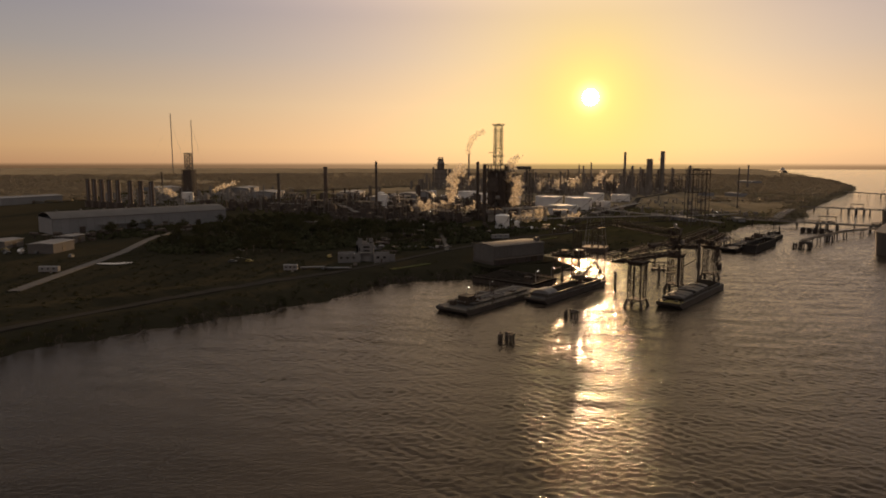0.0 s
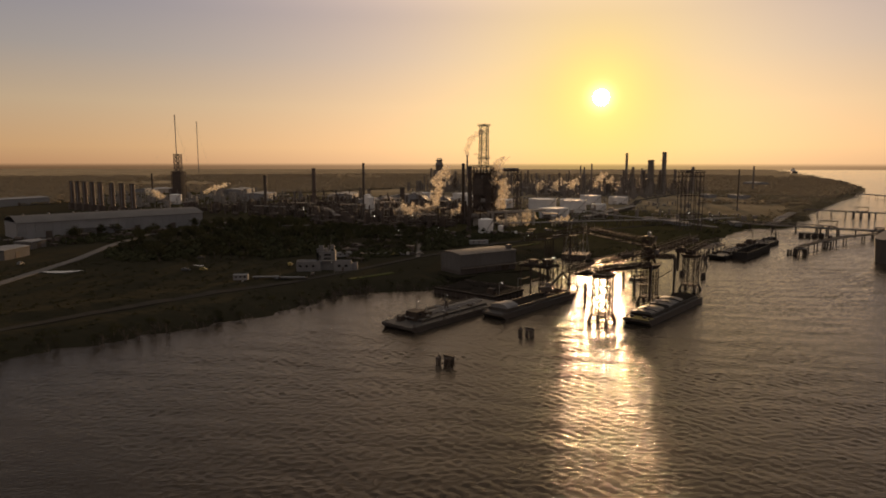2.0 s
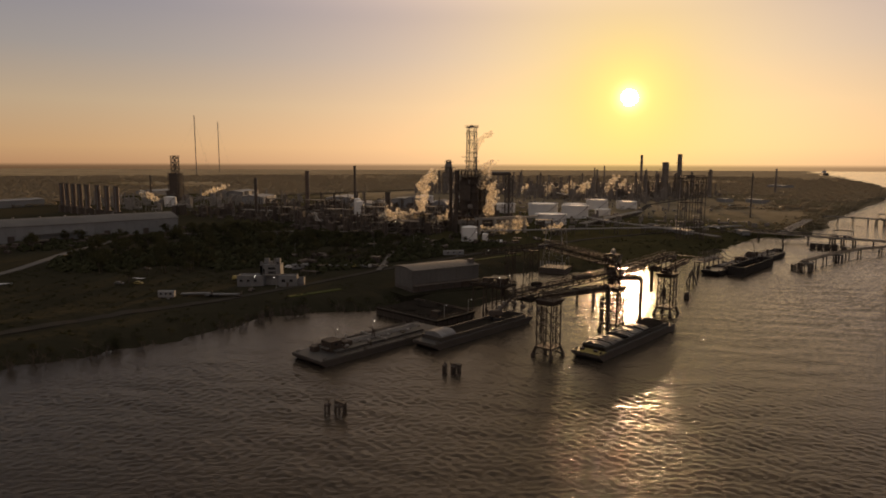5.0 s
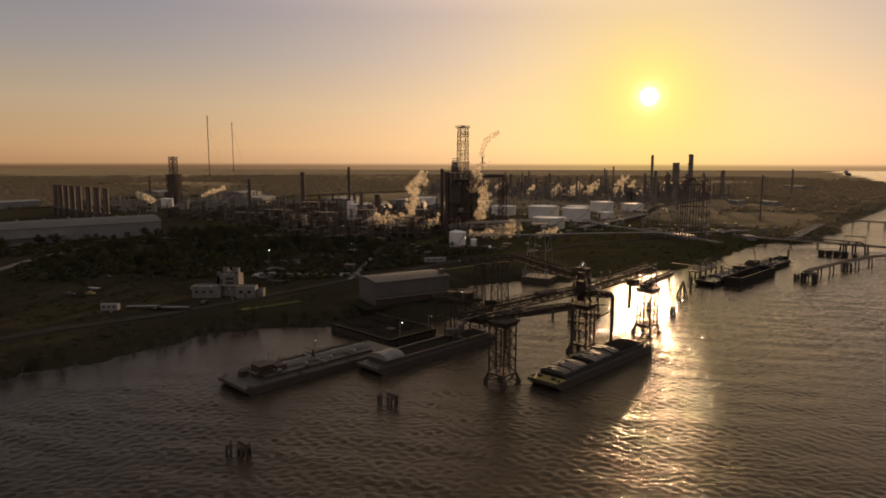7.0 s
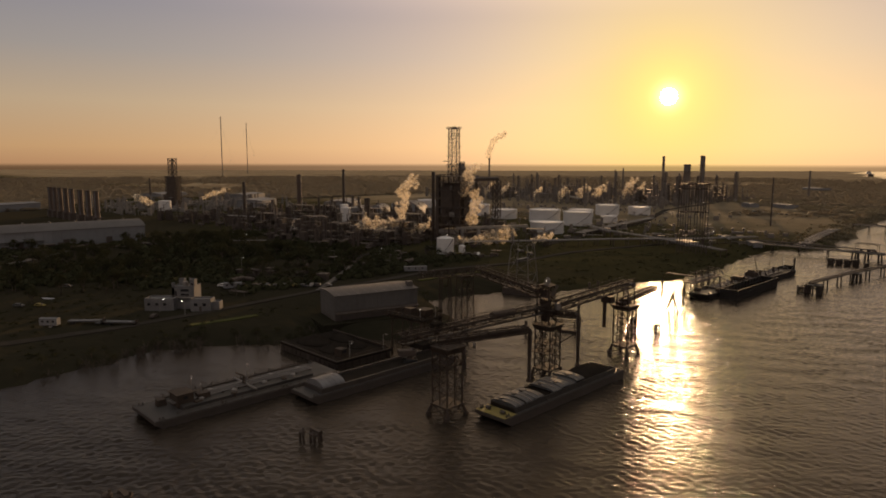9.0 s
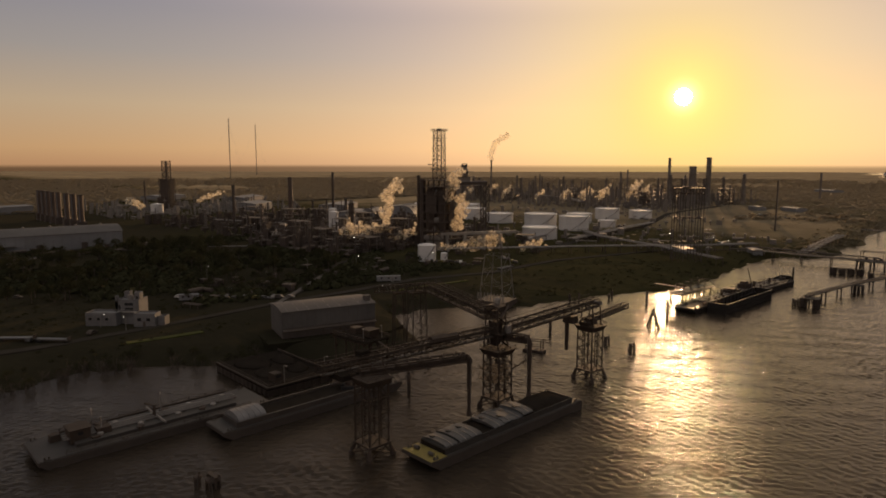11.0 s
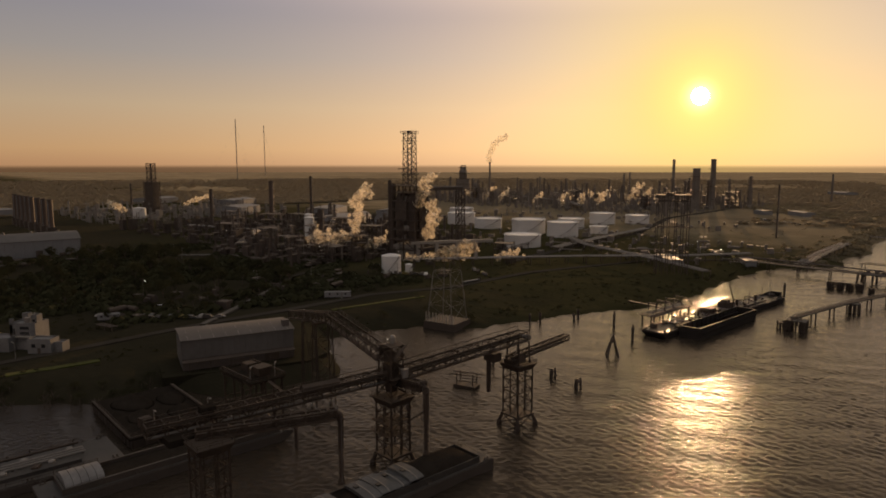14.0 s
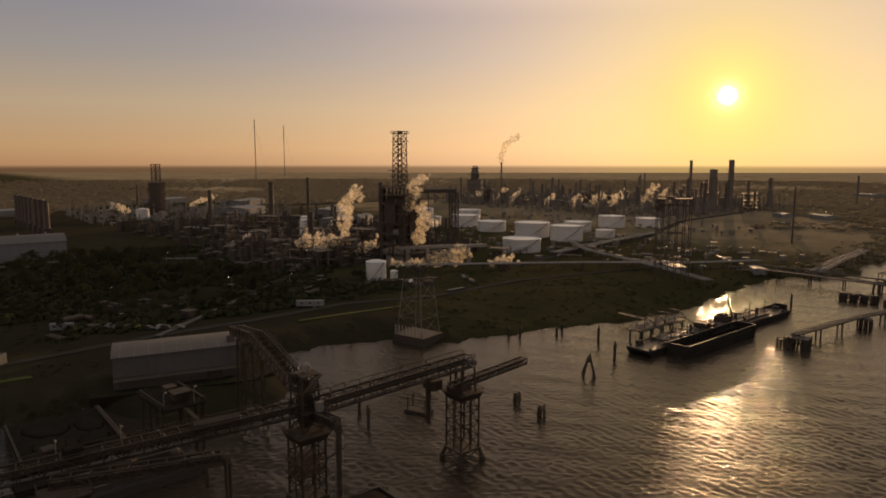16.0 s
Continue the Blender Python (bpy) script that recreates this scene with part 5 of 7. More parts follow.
def ship(x, y, rz, L, B, D, label, house=0.85):
    th = thing("cargo_ship", (x, y, 0), rz, label, "ship", "ships in the river")
    w = B / 2
    sec = [(0.0, 0.55), (0.04, 0.85), (0.12, 1.0), (0.8, 1.0), (0.9, 0.75), (0.97, 0.32), (1.0, 0.03)]
    v, f = [], []
    for k, (u, b) in enumerate(sec):
        rise = D + (2.5 if u > 0.9 else 0)
        v += [(-w * b * 0.9, u * L, -4), (w * b * 0.9, u * L, -4), (w * b, u * L + (4 if u > 0.9 else 0), rise), (-w * b, u * L + (4 if u > 0.9 else 0), rise)]
    for k in range(len(sec) - 1):
        a, b = 4 * k, 4 * k + 4
        f += [(a + i, a + (i + 1) % 4, b + (i + 1) % 4, b + i) for i in range(4)]
    f += [(3, 2, 1, 0), tuple(4 * (len(sec) - 1) + i for i in range(4))]
    part("hull", Geo().add(v, f), HULL, th)
    hy = L * house
    for k in range(5):
        part("deckhouse_level", Geo().box((0, hy, D + 1.4 + 2.8 * k), (B * (0.85 - 0.05 * k), L * 0.1 - k, 2.7)), WHITE, th)
        part("window_band", Geo().box((0, hy + (L * 0.1 - k) / 2 + 0.03, D + 1.7 + 2.8 * k), (B * 0.6, 0.06, 0.8)), GLASS, th)
    part("funnel", Geo().tube((0, hy - 6, D + 6), (0, hy - 7, D + 19), 2.4, 2.0, 12), RUST, th)
    part("radar_mast", Geo().tube((0, hy + 1, D + 14), (0, hy + 1, D + 24), 0.4, 0.2, 8), STEEL, th)
    for k in range(5):
        part("hatch_cover", Geo().box((0, L * (0.25 + 0.13 * k), D + 0.9), (B * 0.6, L * 0.1, 1.6)), RUST, th)
    for k in range(3):
        part("deck_crane", Geo().tube((0, L * (0.31 + 0.2 * k), D), (0, L * (0.31 + 0.2 * k), D + 11), 0.9, 0.7, 10).bar((0, L * (0.31 + 0.2 * k), D + 9), (0, L * (0.31 + 0.2 * k) + 14, D + 13), 0.8), STEEL, th)
    return th


ship(-42, 520, 0, 160, 26, 15, "dark-hulled cargo ship moored along the outer berth")
ship(-72, 845, 0, 150, 24, 10, "dark cargo ship lying beyond the long jetty")
ship(-850, 4000, 17, 180, 28, 10, "distant ship in the next bend of the river")

# ---- shore: shed, control building, yard ----
def storage_shed():
    th = thing("storage_shed", (-207.5, 297.5, 4.0), 75, "large dull grey metal-clad bulk storage shed with a low roof", "shed")
    L, Wd, H = 38.0, 19.0, 10.6
    panel = Geo().box((0, 0, 0), (1.86, 0.22, 6.4)).mesh("wall_panel", GREYSIDING)
    low = Geo().box((0, 0, 0), (1.86, 0.22, 1.5)).mesh("wall_panel", GREYSIDING)
    for k in range(20):
        part("wall_panel", panel, GREYSIDING, th).location = (0.95 + 1.9 * k, -0.02 * (k % 3), H - 3.3)
        if k > 7:
            part("wall_panel", low, GREYSIDING, th).location = (0.95 + 1.9 * k, -0.34 - 0.02 * (k % 2), 3.0)
    # darker wall colour stands for the recess shade below the panels
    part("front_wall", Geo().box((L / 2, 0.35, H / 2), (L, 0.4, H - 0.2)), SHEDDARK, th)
    part("skirt", Geo().add([(0, -0.3, 3.9), (L, -0.3, 3.9), (L, -2.2, 3.4), (0, -2.2, 3.4), (0, -0.3, 3.7), (L, -0.3, 3.7), (L, -2.2, 3.2), (0, -2.2, 3.2)],
                            [(0, 1, 2, 3), (7, 6, 5, 4), (3, 2, 6, 7), (0, 3, 7, 4), (1, 5, 6, 2), (0, 4, 5, 1)]), RUST, th, "sloping rusty canopy along the wall")
    end = Geo().box((0, 0, 0), (0.22, 1.86, 8.6)).mesh("wall_panel", GREYSIDING)
    for k in range(9):
        part("wall_panel", end, GREYSIDING, th).location = (-0.02 * (k % 2), 1.2 + 1.9 * k, H - 4.4)
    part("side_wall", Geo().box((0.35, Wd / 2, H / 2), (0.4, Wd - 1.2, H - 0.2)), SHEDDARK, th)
    # dark rust colour here replaces the shade on this end wall
    part("side_wall", Geo().box((L - 0.2, Wd / 2, H / 2), (0.4, Wd - 0.8, H)), RUST, th, "dark brown end wall, shade in its colour")
    part("back_wall", Geo().box((L / 2, Wd - 0.2, H / 2), (L - 0.9, 0.4, H)), GREYSIDING, th)
    n = 8
    top = [(-0.5 + (Wd + 1.0) * k / n, H + 0.05 + 1.0 * math.sin(math.pi * k / n)) for k in range(n + 1)]
    pts = [(x, y, z) for x in (-0.4, L + 0.4) for y, z in top] + [(x, y, z - 0.3) for x in (-0.4, L + 0.4) for y, z in top]
    m = n + 1
    f = [(i, i + 1, m + i + 1, m + i) for i in range(n)] + [(2 * m + i, 3 * m + i, 3 * m + i + 1, 2 * m + i + 1) for i in range(n)]
    f += [(i, 2 * m + i, 2 * m + i + 1, i + 1) for i in range(n)] + [(m + i, m + i + 1, 3 * m + i + 1, 3 * m + i) for i in range(n)]
    f += [(0, m, 3 * m, 2 * m), (n, 2 * m + n, 3 * m + n, m + n)]
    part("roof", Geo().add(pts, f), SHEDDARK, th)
    for x in (0.2, L - 0.2):
        # the gable at x = L gets the same shade colour
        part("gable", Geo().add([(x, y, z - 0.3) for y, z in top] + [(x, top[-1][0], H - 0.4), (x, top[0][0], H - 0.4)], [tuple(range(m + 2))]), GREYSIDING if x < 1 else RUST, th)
    for k in range(9):
        part("roof_rib", Geo().bar((L * (k + 0.5) / 9, -0.4, H + 0.18), (L * (k + 0.5) / 9, Wd / 2, H + 1.18), 0.12), STEEL, th)
    part("door", Geo().box((L - 8, -0.5, 1.4), (5.0, 0.2, 2.8)), RUST, th)
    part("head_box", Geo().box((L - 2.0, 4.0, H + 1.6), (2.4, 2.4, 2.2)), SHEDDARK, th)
    for k in range(6):
        part("skirt_post", Geo().bar((2 + 6.8 * k, -2.0, -0.2), (2 + 6.8 * k, -2.0, 3.3), 0.22), RUST, th)
    return th


storage_shed()
single("shed_apron", Geo().prism([(-228, 296), (-205, 290), (-190, 336), (-194, 346), (-212, 350), (-230, 330)], 0.5, 4.05), EARTH, "dark muddy pad under the shed", "pavement", kind="structure")


def window_in(th, x, y, z, w, h, axis_x=True):
    s = (w, 0.12, h) if axis_x else (0.12, w, h)
    fr = part("window", Geo().box((x, y, z), s), GLASS, th)
    t = 0.12
    g = Geo()
    for u in (-1, 1):
        if axis_x:
            g.box((x + u * w / 2, y, z), (t, 0.2, h + t)).box((x, y, z + u * h / 2), (w, 0.2, t))
        else:
            g.box((x, y + u * w / 2, z), (0.2, t, h + t)).box((x, y, z + u * h / 2), (0.2, w, t))
    part("window_frame", g, STEEL, fr)


def control_building():
    th = thing("control_building", (-268.0, 262.0, 4.0), 45, "white concrete pump and control building with stepped flat roofs", "building")
    blocks = (("tall_block", (-4.0, 9.0, 4.8), (10.0, 8.0, 9.6)), ("front_block", (5.5, 2.6, 2.5), (9.0, 5.2, 5.0)), ("side_block", (-13.0, 4.0, 2.5), (13.0, 7.0, 5.0)),
              ("stair_tower", (-0.6, 8.6, 6.2), (2.2, 3.2, 12.4)), ("linking_wall", (-4.0, 5.0, 1.6), (8.0, 1.0, 3.2)), ("rear_block", (-7.0, 12.4, 6.0), (2.4, 2.6, 12.0)), ("corner_pier", (-8.4, 5.6, 5.6), (1.2, 1.2, 11.2)), ("low_annex", (11.6, 4.0, 1.7), (3.2, 4.4, 3.4)))
    for n, c, s in blocks:
        ob = part(n, Geo().box(c, s), PALE, th)
        part("parapet", Geo().box((c[0], c[1] - s[1] / 2 + 0.12, c[2] + s[2] / 2 + 0.3), (s[0], 0.25, 0.6)).box((c[0], c[1] + s[1] / 2 - 0.12, c[2] + s[2] / 2 + 0.3), (s[0], 0.25, 0.6))
             .box((c[0] - s[0] / 2 + 0.12, c[1], c[2] + s[2] / 2 + 0.3), (0.25, s[1] - 0.5, 0.6)).box((c[0] + s[0] / 2 - 0.12, c[1], c[2] + s[2] / 2 + 0.3), (0.25, s[1] - 0.5, 0.6)), PALE, ob)
    for x in (3.4, 7.2):
        window_in(th, x, -0.03, 3.0, 1.8, 1.5)
    for z in (6.3, 8.4):
        window_in(th, -3.2, 4.97, z, 3.8, 1.3)
    window_in(th, -7.2, 4.97, 7.0, 1.0, 2.6)
    for x in (-17.5, -14, -10.5):
        window_in(th, x, 0.47, 3.0, 1.6, 1.3)
    window_in(th, -0.6, 6.97, 10.8, 1.2, 1.2)
    part("door", Geo().box((5.4, -0.06, 1.1), (1.1, 0.12, 2.2)), RUST, th)
    part("balcony", Geo().box((-4.0, 4.3, 5.2), (8.0, 1.6, 0.25)), CONCRETE, th)
    railing(th, STEEL, [(-8.0, 3.5, 5.3), (0.0, 3.5, 5.3)])
    part("roof_tank", Geo().tube((-4.4, 9.0, 9.6), (-4.4, 9.0, 11.6), 1.2, None, 14), STEEL, th)
    part("vent_pipe", Geo().tube((-3.0, 11.0, 9.6), (-3.0, 11.0, 13.0), 0.3, None, 8), STEEL, th)
    return th


control_building()


def trailer(x, y, rz, L, label, mat=None):
    th = thing("site_trailer", (x, y, on_ground(x, y)), rz, label, "trailer", "site trailers")
    part("body", Geo().box((0, 0, 2.1), (L, 2.6, 2.6)), mat or SIDING, th)
    part("roof", Geo().extrude_y([(-1.4, 3.4), (1.4, 3.4), (0, 3.75)], -L / 2 - 0.1, L / 2 + 0.1), ROOF, th).matrix_local = pose(0, 0, 0.02, 0, 0, 90)
    for u in (-0.3, 0, 0.3):
        window_in(th, L * u, -1.32, 2.4, 1.1, 0.9)
    part("door", Geo().box((L * 0.16, -1.33, 1.9), (0.9, 0.08, 2.0)), STEEL, th)
    for u in (-0.25, 0.25):
        for s in (-1, 1):
            part("wheel", Geo().tube((L * u, s * 1.2, 0.45), (L * u, s * 0.9, 0.45), 0.45, None, 12), TYRE, th)
    part("step", Geo().box((L * 0.16, -1.75, 0.35), (1.1, 0.7, 0.7)), STEEL, th)
    return th


trailer(-276.5, 404, 54, 13.5, "long white site trailer parked beside the yard road")
trailer(-275.2, 210, 45, 7.0, "small white site trailer near the river bank")
trailer(-372, 130, 40, 10.0, "pale site cabin at the edge of the field")
trailer(-302, 300, 60, 9, "pale site cabin beside the yard road")


def flatbed(x, y, rz):
    th = thing("flatbed_trailer", (x, y, on_ground(x, y)), rz, "long low flatbed trailer loaded with pale pipes", "trailer")
    part("bed", Geo().box((0, 0, 1.05), (14.0, 2.5, 0.25)), DECK, th)
    part("headboard", Geo().box((6.9, 0, 1.8), (0.15, 2.4, 1.3)), RUST, th)
    for k in range(5):
        part("pipe", Geo().tube((-6.6, -0.9 + 0.45 * k, 1.4), (5.8, -0.9 + 0.45 * k, 1.4), 0.21, None, 10), ROOF, th)
    for u in (-5.4, -4.1):
        for v in (-1, 1):
            part("wheel", Geo().tube((u, v * 1.2, 0.5), (u, v * 0.85, 0.5), 0.5, None, 12), TYRE, th)
    for v in (-1, 1):
        part("landing_leg", Geo().bar((3.6, v * 0.9, 0), (3.6, v * 0.9, 1.0), 0.16), RUST, th)


flatbed(-271.5, 222.0, 50)
flatbed(-263, 232, 42)
flatbed(-261, 487, 92)


def small_shed(x, y, rz, sx, sy, h, label, mat=None):
    th = thing("low_shed", (x, y, on_ground(x, y)), rz, label, "shed", "low sheds")
    part("wall_body", Geo().box((0, 0, h / 2), (sx, sy, h)), mat or GREYSIDING, th)
    part("roof", Geo().extrude_y([(-sx / 2 - 0.5, h), (sx / 2 + 0.5, h), (sx / 2 + 0.5, h + 0.2), (0, h + sx * 0.06), (-sx / 2 - 0.5, h + 0.2)], -sy / 2 - 0.5, sy / 2 + 0.5), ROOF, th)
    part("door", Geo().box((sx / 2 + 0.05, 0, min(2.0, h * 0.4)), (0.12, 4.0, min(4.0, h * 0.8))), RUST, th)
    return th


for x, y, rz, sx, sy, h, lab in ((-460, 163, 40, 16, 24, 6, "low grey shed at the edge of the field"), (-505, 150, 40, 14, 20, 5, "low grey shed beside parked vehicles"),
                                 (-500, 190, 40, 12, 16, 5, "low grey workshop near the warehouse"), (-185, 686, 40, 7, 15, 4, "small pale jetty office on the bank"),
                                 (-226, 650, 55, 9, 28, 3.2, "low bright-roofed store by the tall frame"), (-365, 1153, 50, 14, 24, 5, "long low roof beyond the meadow"),
                                 (-320, 1165, 50, 16, 38, 5, "long low roof beyond the meadow"), (-470, 1823, 50, 30, 60, 7, "distant pale warehouse roof"),
                                 (-865, 620, 40, 40, 60, 10, "wide pale-roofed process building"), (-640, 640, 40, 30, 50, 9, "wide low pale-roofed plant building"),
                                 (-760, 700, 40, 36, 70, 10, "wide pale-roofed plant building"), (-690, 760, 30, 30, 46, 8, "wide low pale-roofed plant building"),
                                 (-1050, 700, 40, 40, 80, 9, "distant pale-roofed plant building"), (-1200, 620, 30, 40, 70, 8, "distant pale-roofed plant building"),
                                 (-1010, 330, 20, 30, 90, 9, "distant pale-roofed plant building"), (-640, 290, 10, 24, 30, 7, "grey shed behind the long warehouse")):
    small_shed(x, y, rz, sx, sy, h, lab, GREYSIDING if y < 200 else SIDING)


def arched_hall(x, y, rz, L, W, H, label):
    """A round-roofed storage hall with end walls and ribs."""
    th = thing("arched_hall", (x, y, on_ground(x, y)), rz, label, "hall", "arched halls")
    n = 14
    arc = [(W / 2 * math.cos(math.pi * k / n), H * math.sin(math.pi * k / n)) for k in range(n + 1)]
    part("roof", Geo().extrude_y(arc + [(a * 0.97, b * 0.97) for a, b in arc[::-1]], -L / 2, L / 2), ROOF, th)
    for s in (-1, 1):
        part("end_wall", Geo().extrude_y([(a * 0.965, b * 0.965) for a, b in arc], s * (L / 2 - 0.5), s * (L / 2 - 0.9)), SIDING, th)
    for k in range(7):
        u = -L / 2 + L * (k + 0.5) / 7
        part("roof_rib", Geo().extrude_y([(a * 1.015, b * 1.015) for a, b in arc] + [(a, b) for a, b in arc[::-1]], u - 0.2, u + 0.2), STEEL, th)
    part("door", Geo().box((0, -L / 2 + 0.35, H * 0.28), (W * 0.3, 0.2, H * 0.56)), RUST, th)
    return th


for x, y, rz, L, W, H in ((-600, 690, 35, 46, 34, 17), (-566, 706, 35, 40, 26, 13), (-640, 668, 35, 40, 24, 12)):
    arched_hall(x, y, rz, L, W, H, "dull grey round-roofed storage hall amid the plant")


def warehouse():
    th = thing("warehouse", (-556.0, 274.0, 4.0), -4, "very long pale metal warehouse with a low curved roof", "warehouse")
    L, Wd, H = 147.0, 36.0, 12.5
    part("frame_wall", Geo().box((-0.35, 0, H / 2), (0.5, L, H)), GREYSIDING, th)
    panel = Geo().box((0, 0, 0), (0.2, 6.0, H - 0.2)).mesh("wall_panel", SIDING)
    for k in range(24):
        part("wall_panel", panel, SIDING, th).location = (0.02 * (k % 2), -L / 2 + 3.1 + 6.12 * k, H / 2)
    part("end_wall", Geo().box((-Wd / 2, -L / 2 + 0.2, H / 2), (Wd - 1, 0.4, H)), SIDING, th)
    part("end_wall", Geo().box((-Wd / 2, L / 2 - 0.2, H / 2), (Wd - 1, 0.4, H)), SIDING, th)
    part("back_wall", Geo().box((-Wd, 0, H / 2), (0.4, L, H)), SIDING, th)
    n = 12
    arc = [(0.6 - (Wd + 1.2) * k / n, H + 4.5 * math.sin(math.pi * k / n) ** 0.9) for k in range(n + 1)]
    part("roof", Geo().extrude_y(arc + [(x, z - 0.4) for x, z in arc[::-1]], -L / 2 - 0.5, L / 2 + 0.5), GREYSIDING, th)
    for k in (3, 9, 14, 19):
        part("loading_door", Geo().box((0.16, -L / 2 + 3.1 + 6.12 * k, 2.6), (0.12, 4.6, 5.2)), RUST, th)
    for k in range(8):
        part("roof_vent", Geo().tube((-Wd / 2, -L / 2 + 9 + 18 * k, H + 4.2), (-Wd / 2, -L / 2 + 9 + 18 * k, H + 5.6), 0.9, 0.9, 10), STEEL, th)
    part("canopy", Geo().box((2.0, -20, 5.6), (4.0, 40, 0.3)), GREYSIDING, th)
    for k in range(5):
        part("canopy_post", Geo().bar((3.7, -39 + 9.5 * k, 0), (3.7, -39 + 9.5 * k, 5.5), 0.25), STEEL, th)
    return th


warehouse()

# yard roads and strips
PUDDLE = material("still_rainwater", (0.03, 0.028, 0.024), (0.05, 0.046, 0.04), 0.06)
rng = random.Random(3)
for cx, cy, rx, ry, rz in ((-377, 165.5, 10, 3.2, 50), (-300, 338, 7, 1.4, 50), (-306, 352, 9, 1.2, 48), (-318, 330, 6, 1.0, 40), (-340, 225, 4, 1.2, 30)):
    out = []
    for k in range(22):
        a = 2 * math.pi * k / 22
        q = 1 + 0.22 * math.sin(3 * a + cx) + rng.uniform(-0.12, 0.12)
        u, v = rx * q * math.cos(a), ry * q * math.sin(a)
        out.append((cx + u * math.cos(radians(rz)) - v * math.sin(radians(rz)), cy + u * math.sin(radians(rz)) + v * math.cos(radians(rz))))
    zz = max(on_ground(x, y) for x, y in out)
    single("puddle", Geo().prism(out, zz - 0.4, zz + 0.26), PUDDLE, "flat pale puddle of rainwater on the field", "puddle", kind="structure")
strip("road", [(-256, 40), (-262, 140), (-258, 233), (-261, 272), (-264, 296), (-268, 330), (-290, 356), (-320, 389), (-352, 420), (-372, 470)], 4.5, GRAVEL, "dull gravel yard road", "road")
strip("road", [(-268, 330), (-268, 372), (-272, 420), (-258, 470), (-262, 540), (-240, 640), (-200, 690)], 5.0, GRAVEL, "gravel track along the river bank", "road")
strip("road", [(-330, 100), (-420, 190), (-470, 230), (-520, 280), (-530, 360), (-480, 420)], 6.0, ASPHALT, "worn asphalt road curving round the field", "road")
strip("road", [(-300, 560), (-330, 700), (-345, 800), (-420, 1000), (-440, 1200)], 8.0, GRAVEL, "pale works road into the refinery", "road")
strip("causeway", [(-266, 328), (-292, 358), (-320, 389)], 2.6, WETCONC, "dull narrow concrete causeway across the yard", "path", 0.7)
strip("grass_verge", [(-243, 252), (-241, 266), (-240, 280)], 3.5, GRASS, "sunlit mown grass strip by the control building", "grass", 0.25)
strip("grass_verge", [(-254, 386), (-252, 414), (-249, 440)], 2.6, GRASS, "bright mown grass strip near the pylon", "grass", 0.25)


# ---- power line structures ----
def pylon():
    th = thing("pylon", (-205.0, 416.5, 0), 15, "dull brown steel lattice tower on a dark pier at the bank", "pylon")
    part("pier_block", Geo().box((0, 0, 0.6), (17, 15, 5.2), 0, 0.94), TIMBER, th)
    for k in range(9):
        part("fender_post", Geo().tube((-7.2 + 1.8 * k, -6.6, 3.0), (-7.2 + 1.8 * k, -6.4, 7.2), 0.28, None, 8), CONCRETE, th, "pale protective post")
    lattice(th, STEEL, 13.0, 9.0, 3.2, 26.0, 3, 0.26, 0.1, cross=False)
    lattice(th, RUST, 9.0, 7.6, 26.0, 32.0, 1, 0.24, 0.1, cross=False)
    return th


pylon()


def conveyor_bridge():
    """Raised level conveyor on slab legs behind the white tank."""
    th = thing("conveyor_bridge", (-343.0, 517.0, 0), 0, "dark raised conveyor bridge on thick legs beside steam", "conveyor bridge")
    part("girder", Geo().box((0, 28, 13.2), (2.6, 58, 1.2)), RUST, th)
    part("roof_sheet", Geo().box((0, 28, 14.05), (3.2, 58.6, 0.25)), RUST, th)
    for yy in (6.0, 19.0, 32.0, 46.0):
        z = on_ground(-343, 517 + yy) - 0.5
        part("leg", Geo().box((0, yy, (12.6 + z) / 2), (1.6, 1.3, 12.6 - z)), RUST, th)
        part("footing", Geo().box((0, yy, z + 0.6), (3.0, 2.6, 0.8)), WETCONC, th)
    for k in range(14):
        part("side_stiffener", Geo().box((1.36, 1.5 + 4.1 * k, 13.2), (0.12, 0.2, 1.1)), RUST, th)
    return th


conveyor_bridge()


def tall_frame():
    th = thing("tall_steel_frame", (-199.0, 604.0, on_ground(-199, 604)), 38, "tall rusty open frame of slender columns with a top deck", "steel frame")
    zt = 50.0
    for u in (-9.5, -6.0, -2.5, 2.0, 6.0, 9.5):
        for v in (-4.0, 4.0):
            part("column", Geo().bar((u, v, -1), (u, v, zt), 0.44), RUST, th)
    for z in (14.0, 30.0, 46.5, zt):
        for v in (-4.0, 4.0):
            part("beam", Geo().bar((-9.9, v, z), (9.9, v, z), 0.36, 0.5), RUST, th)
        for u in (-9.5, 9.5):
            part("beam", Geo().bar((u, -4, z), (u, 4, z), 0.36, 0.5), RUST, th)
    part("top_deck", Geo().box((0, 0, zt + 0.25), (20.6, 9.6, 0.4)), RUST, th)
    part("winch_house", Geo().box((-2.0, 0, zt + 1.05), (5.0, 3.0, 1.2)), RUST, th)
    for u in range(9):
        part("top_truss", Geo().bar((-9.5 + 2.1 * u, -4.0, 46.5), (-8.45 + 2.1 * u, -4.0, zt), 0.2).bar((-8.45 + 2.1 * u, -4.0, zt), (-7.4 + 2.1 * u, -4.0, 46.5), 0.2), RUST, th)
    railing(th, RUST, [(-10, -4.6, zt + 0.4), (10, -4.6, zt + 0.4), (10, 4.6, zt + 0.4), (-10, 4.6, zt + 0.4), (-10, -4.6, zt + 0.4)], 1.3, 0.16)
    for v in (-4.0, 4.0):
        for u in (-1, 1):
            for za, zb in ((0, 14), (46, 30)):
                part("brace", Geo().bar((9.5 * u, v, za), (6.0 * u, v, zb), 0.25), RUST, th)
    return th


tall_frame()


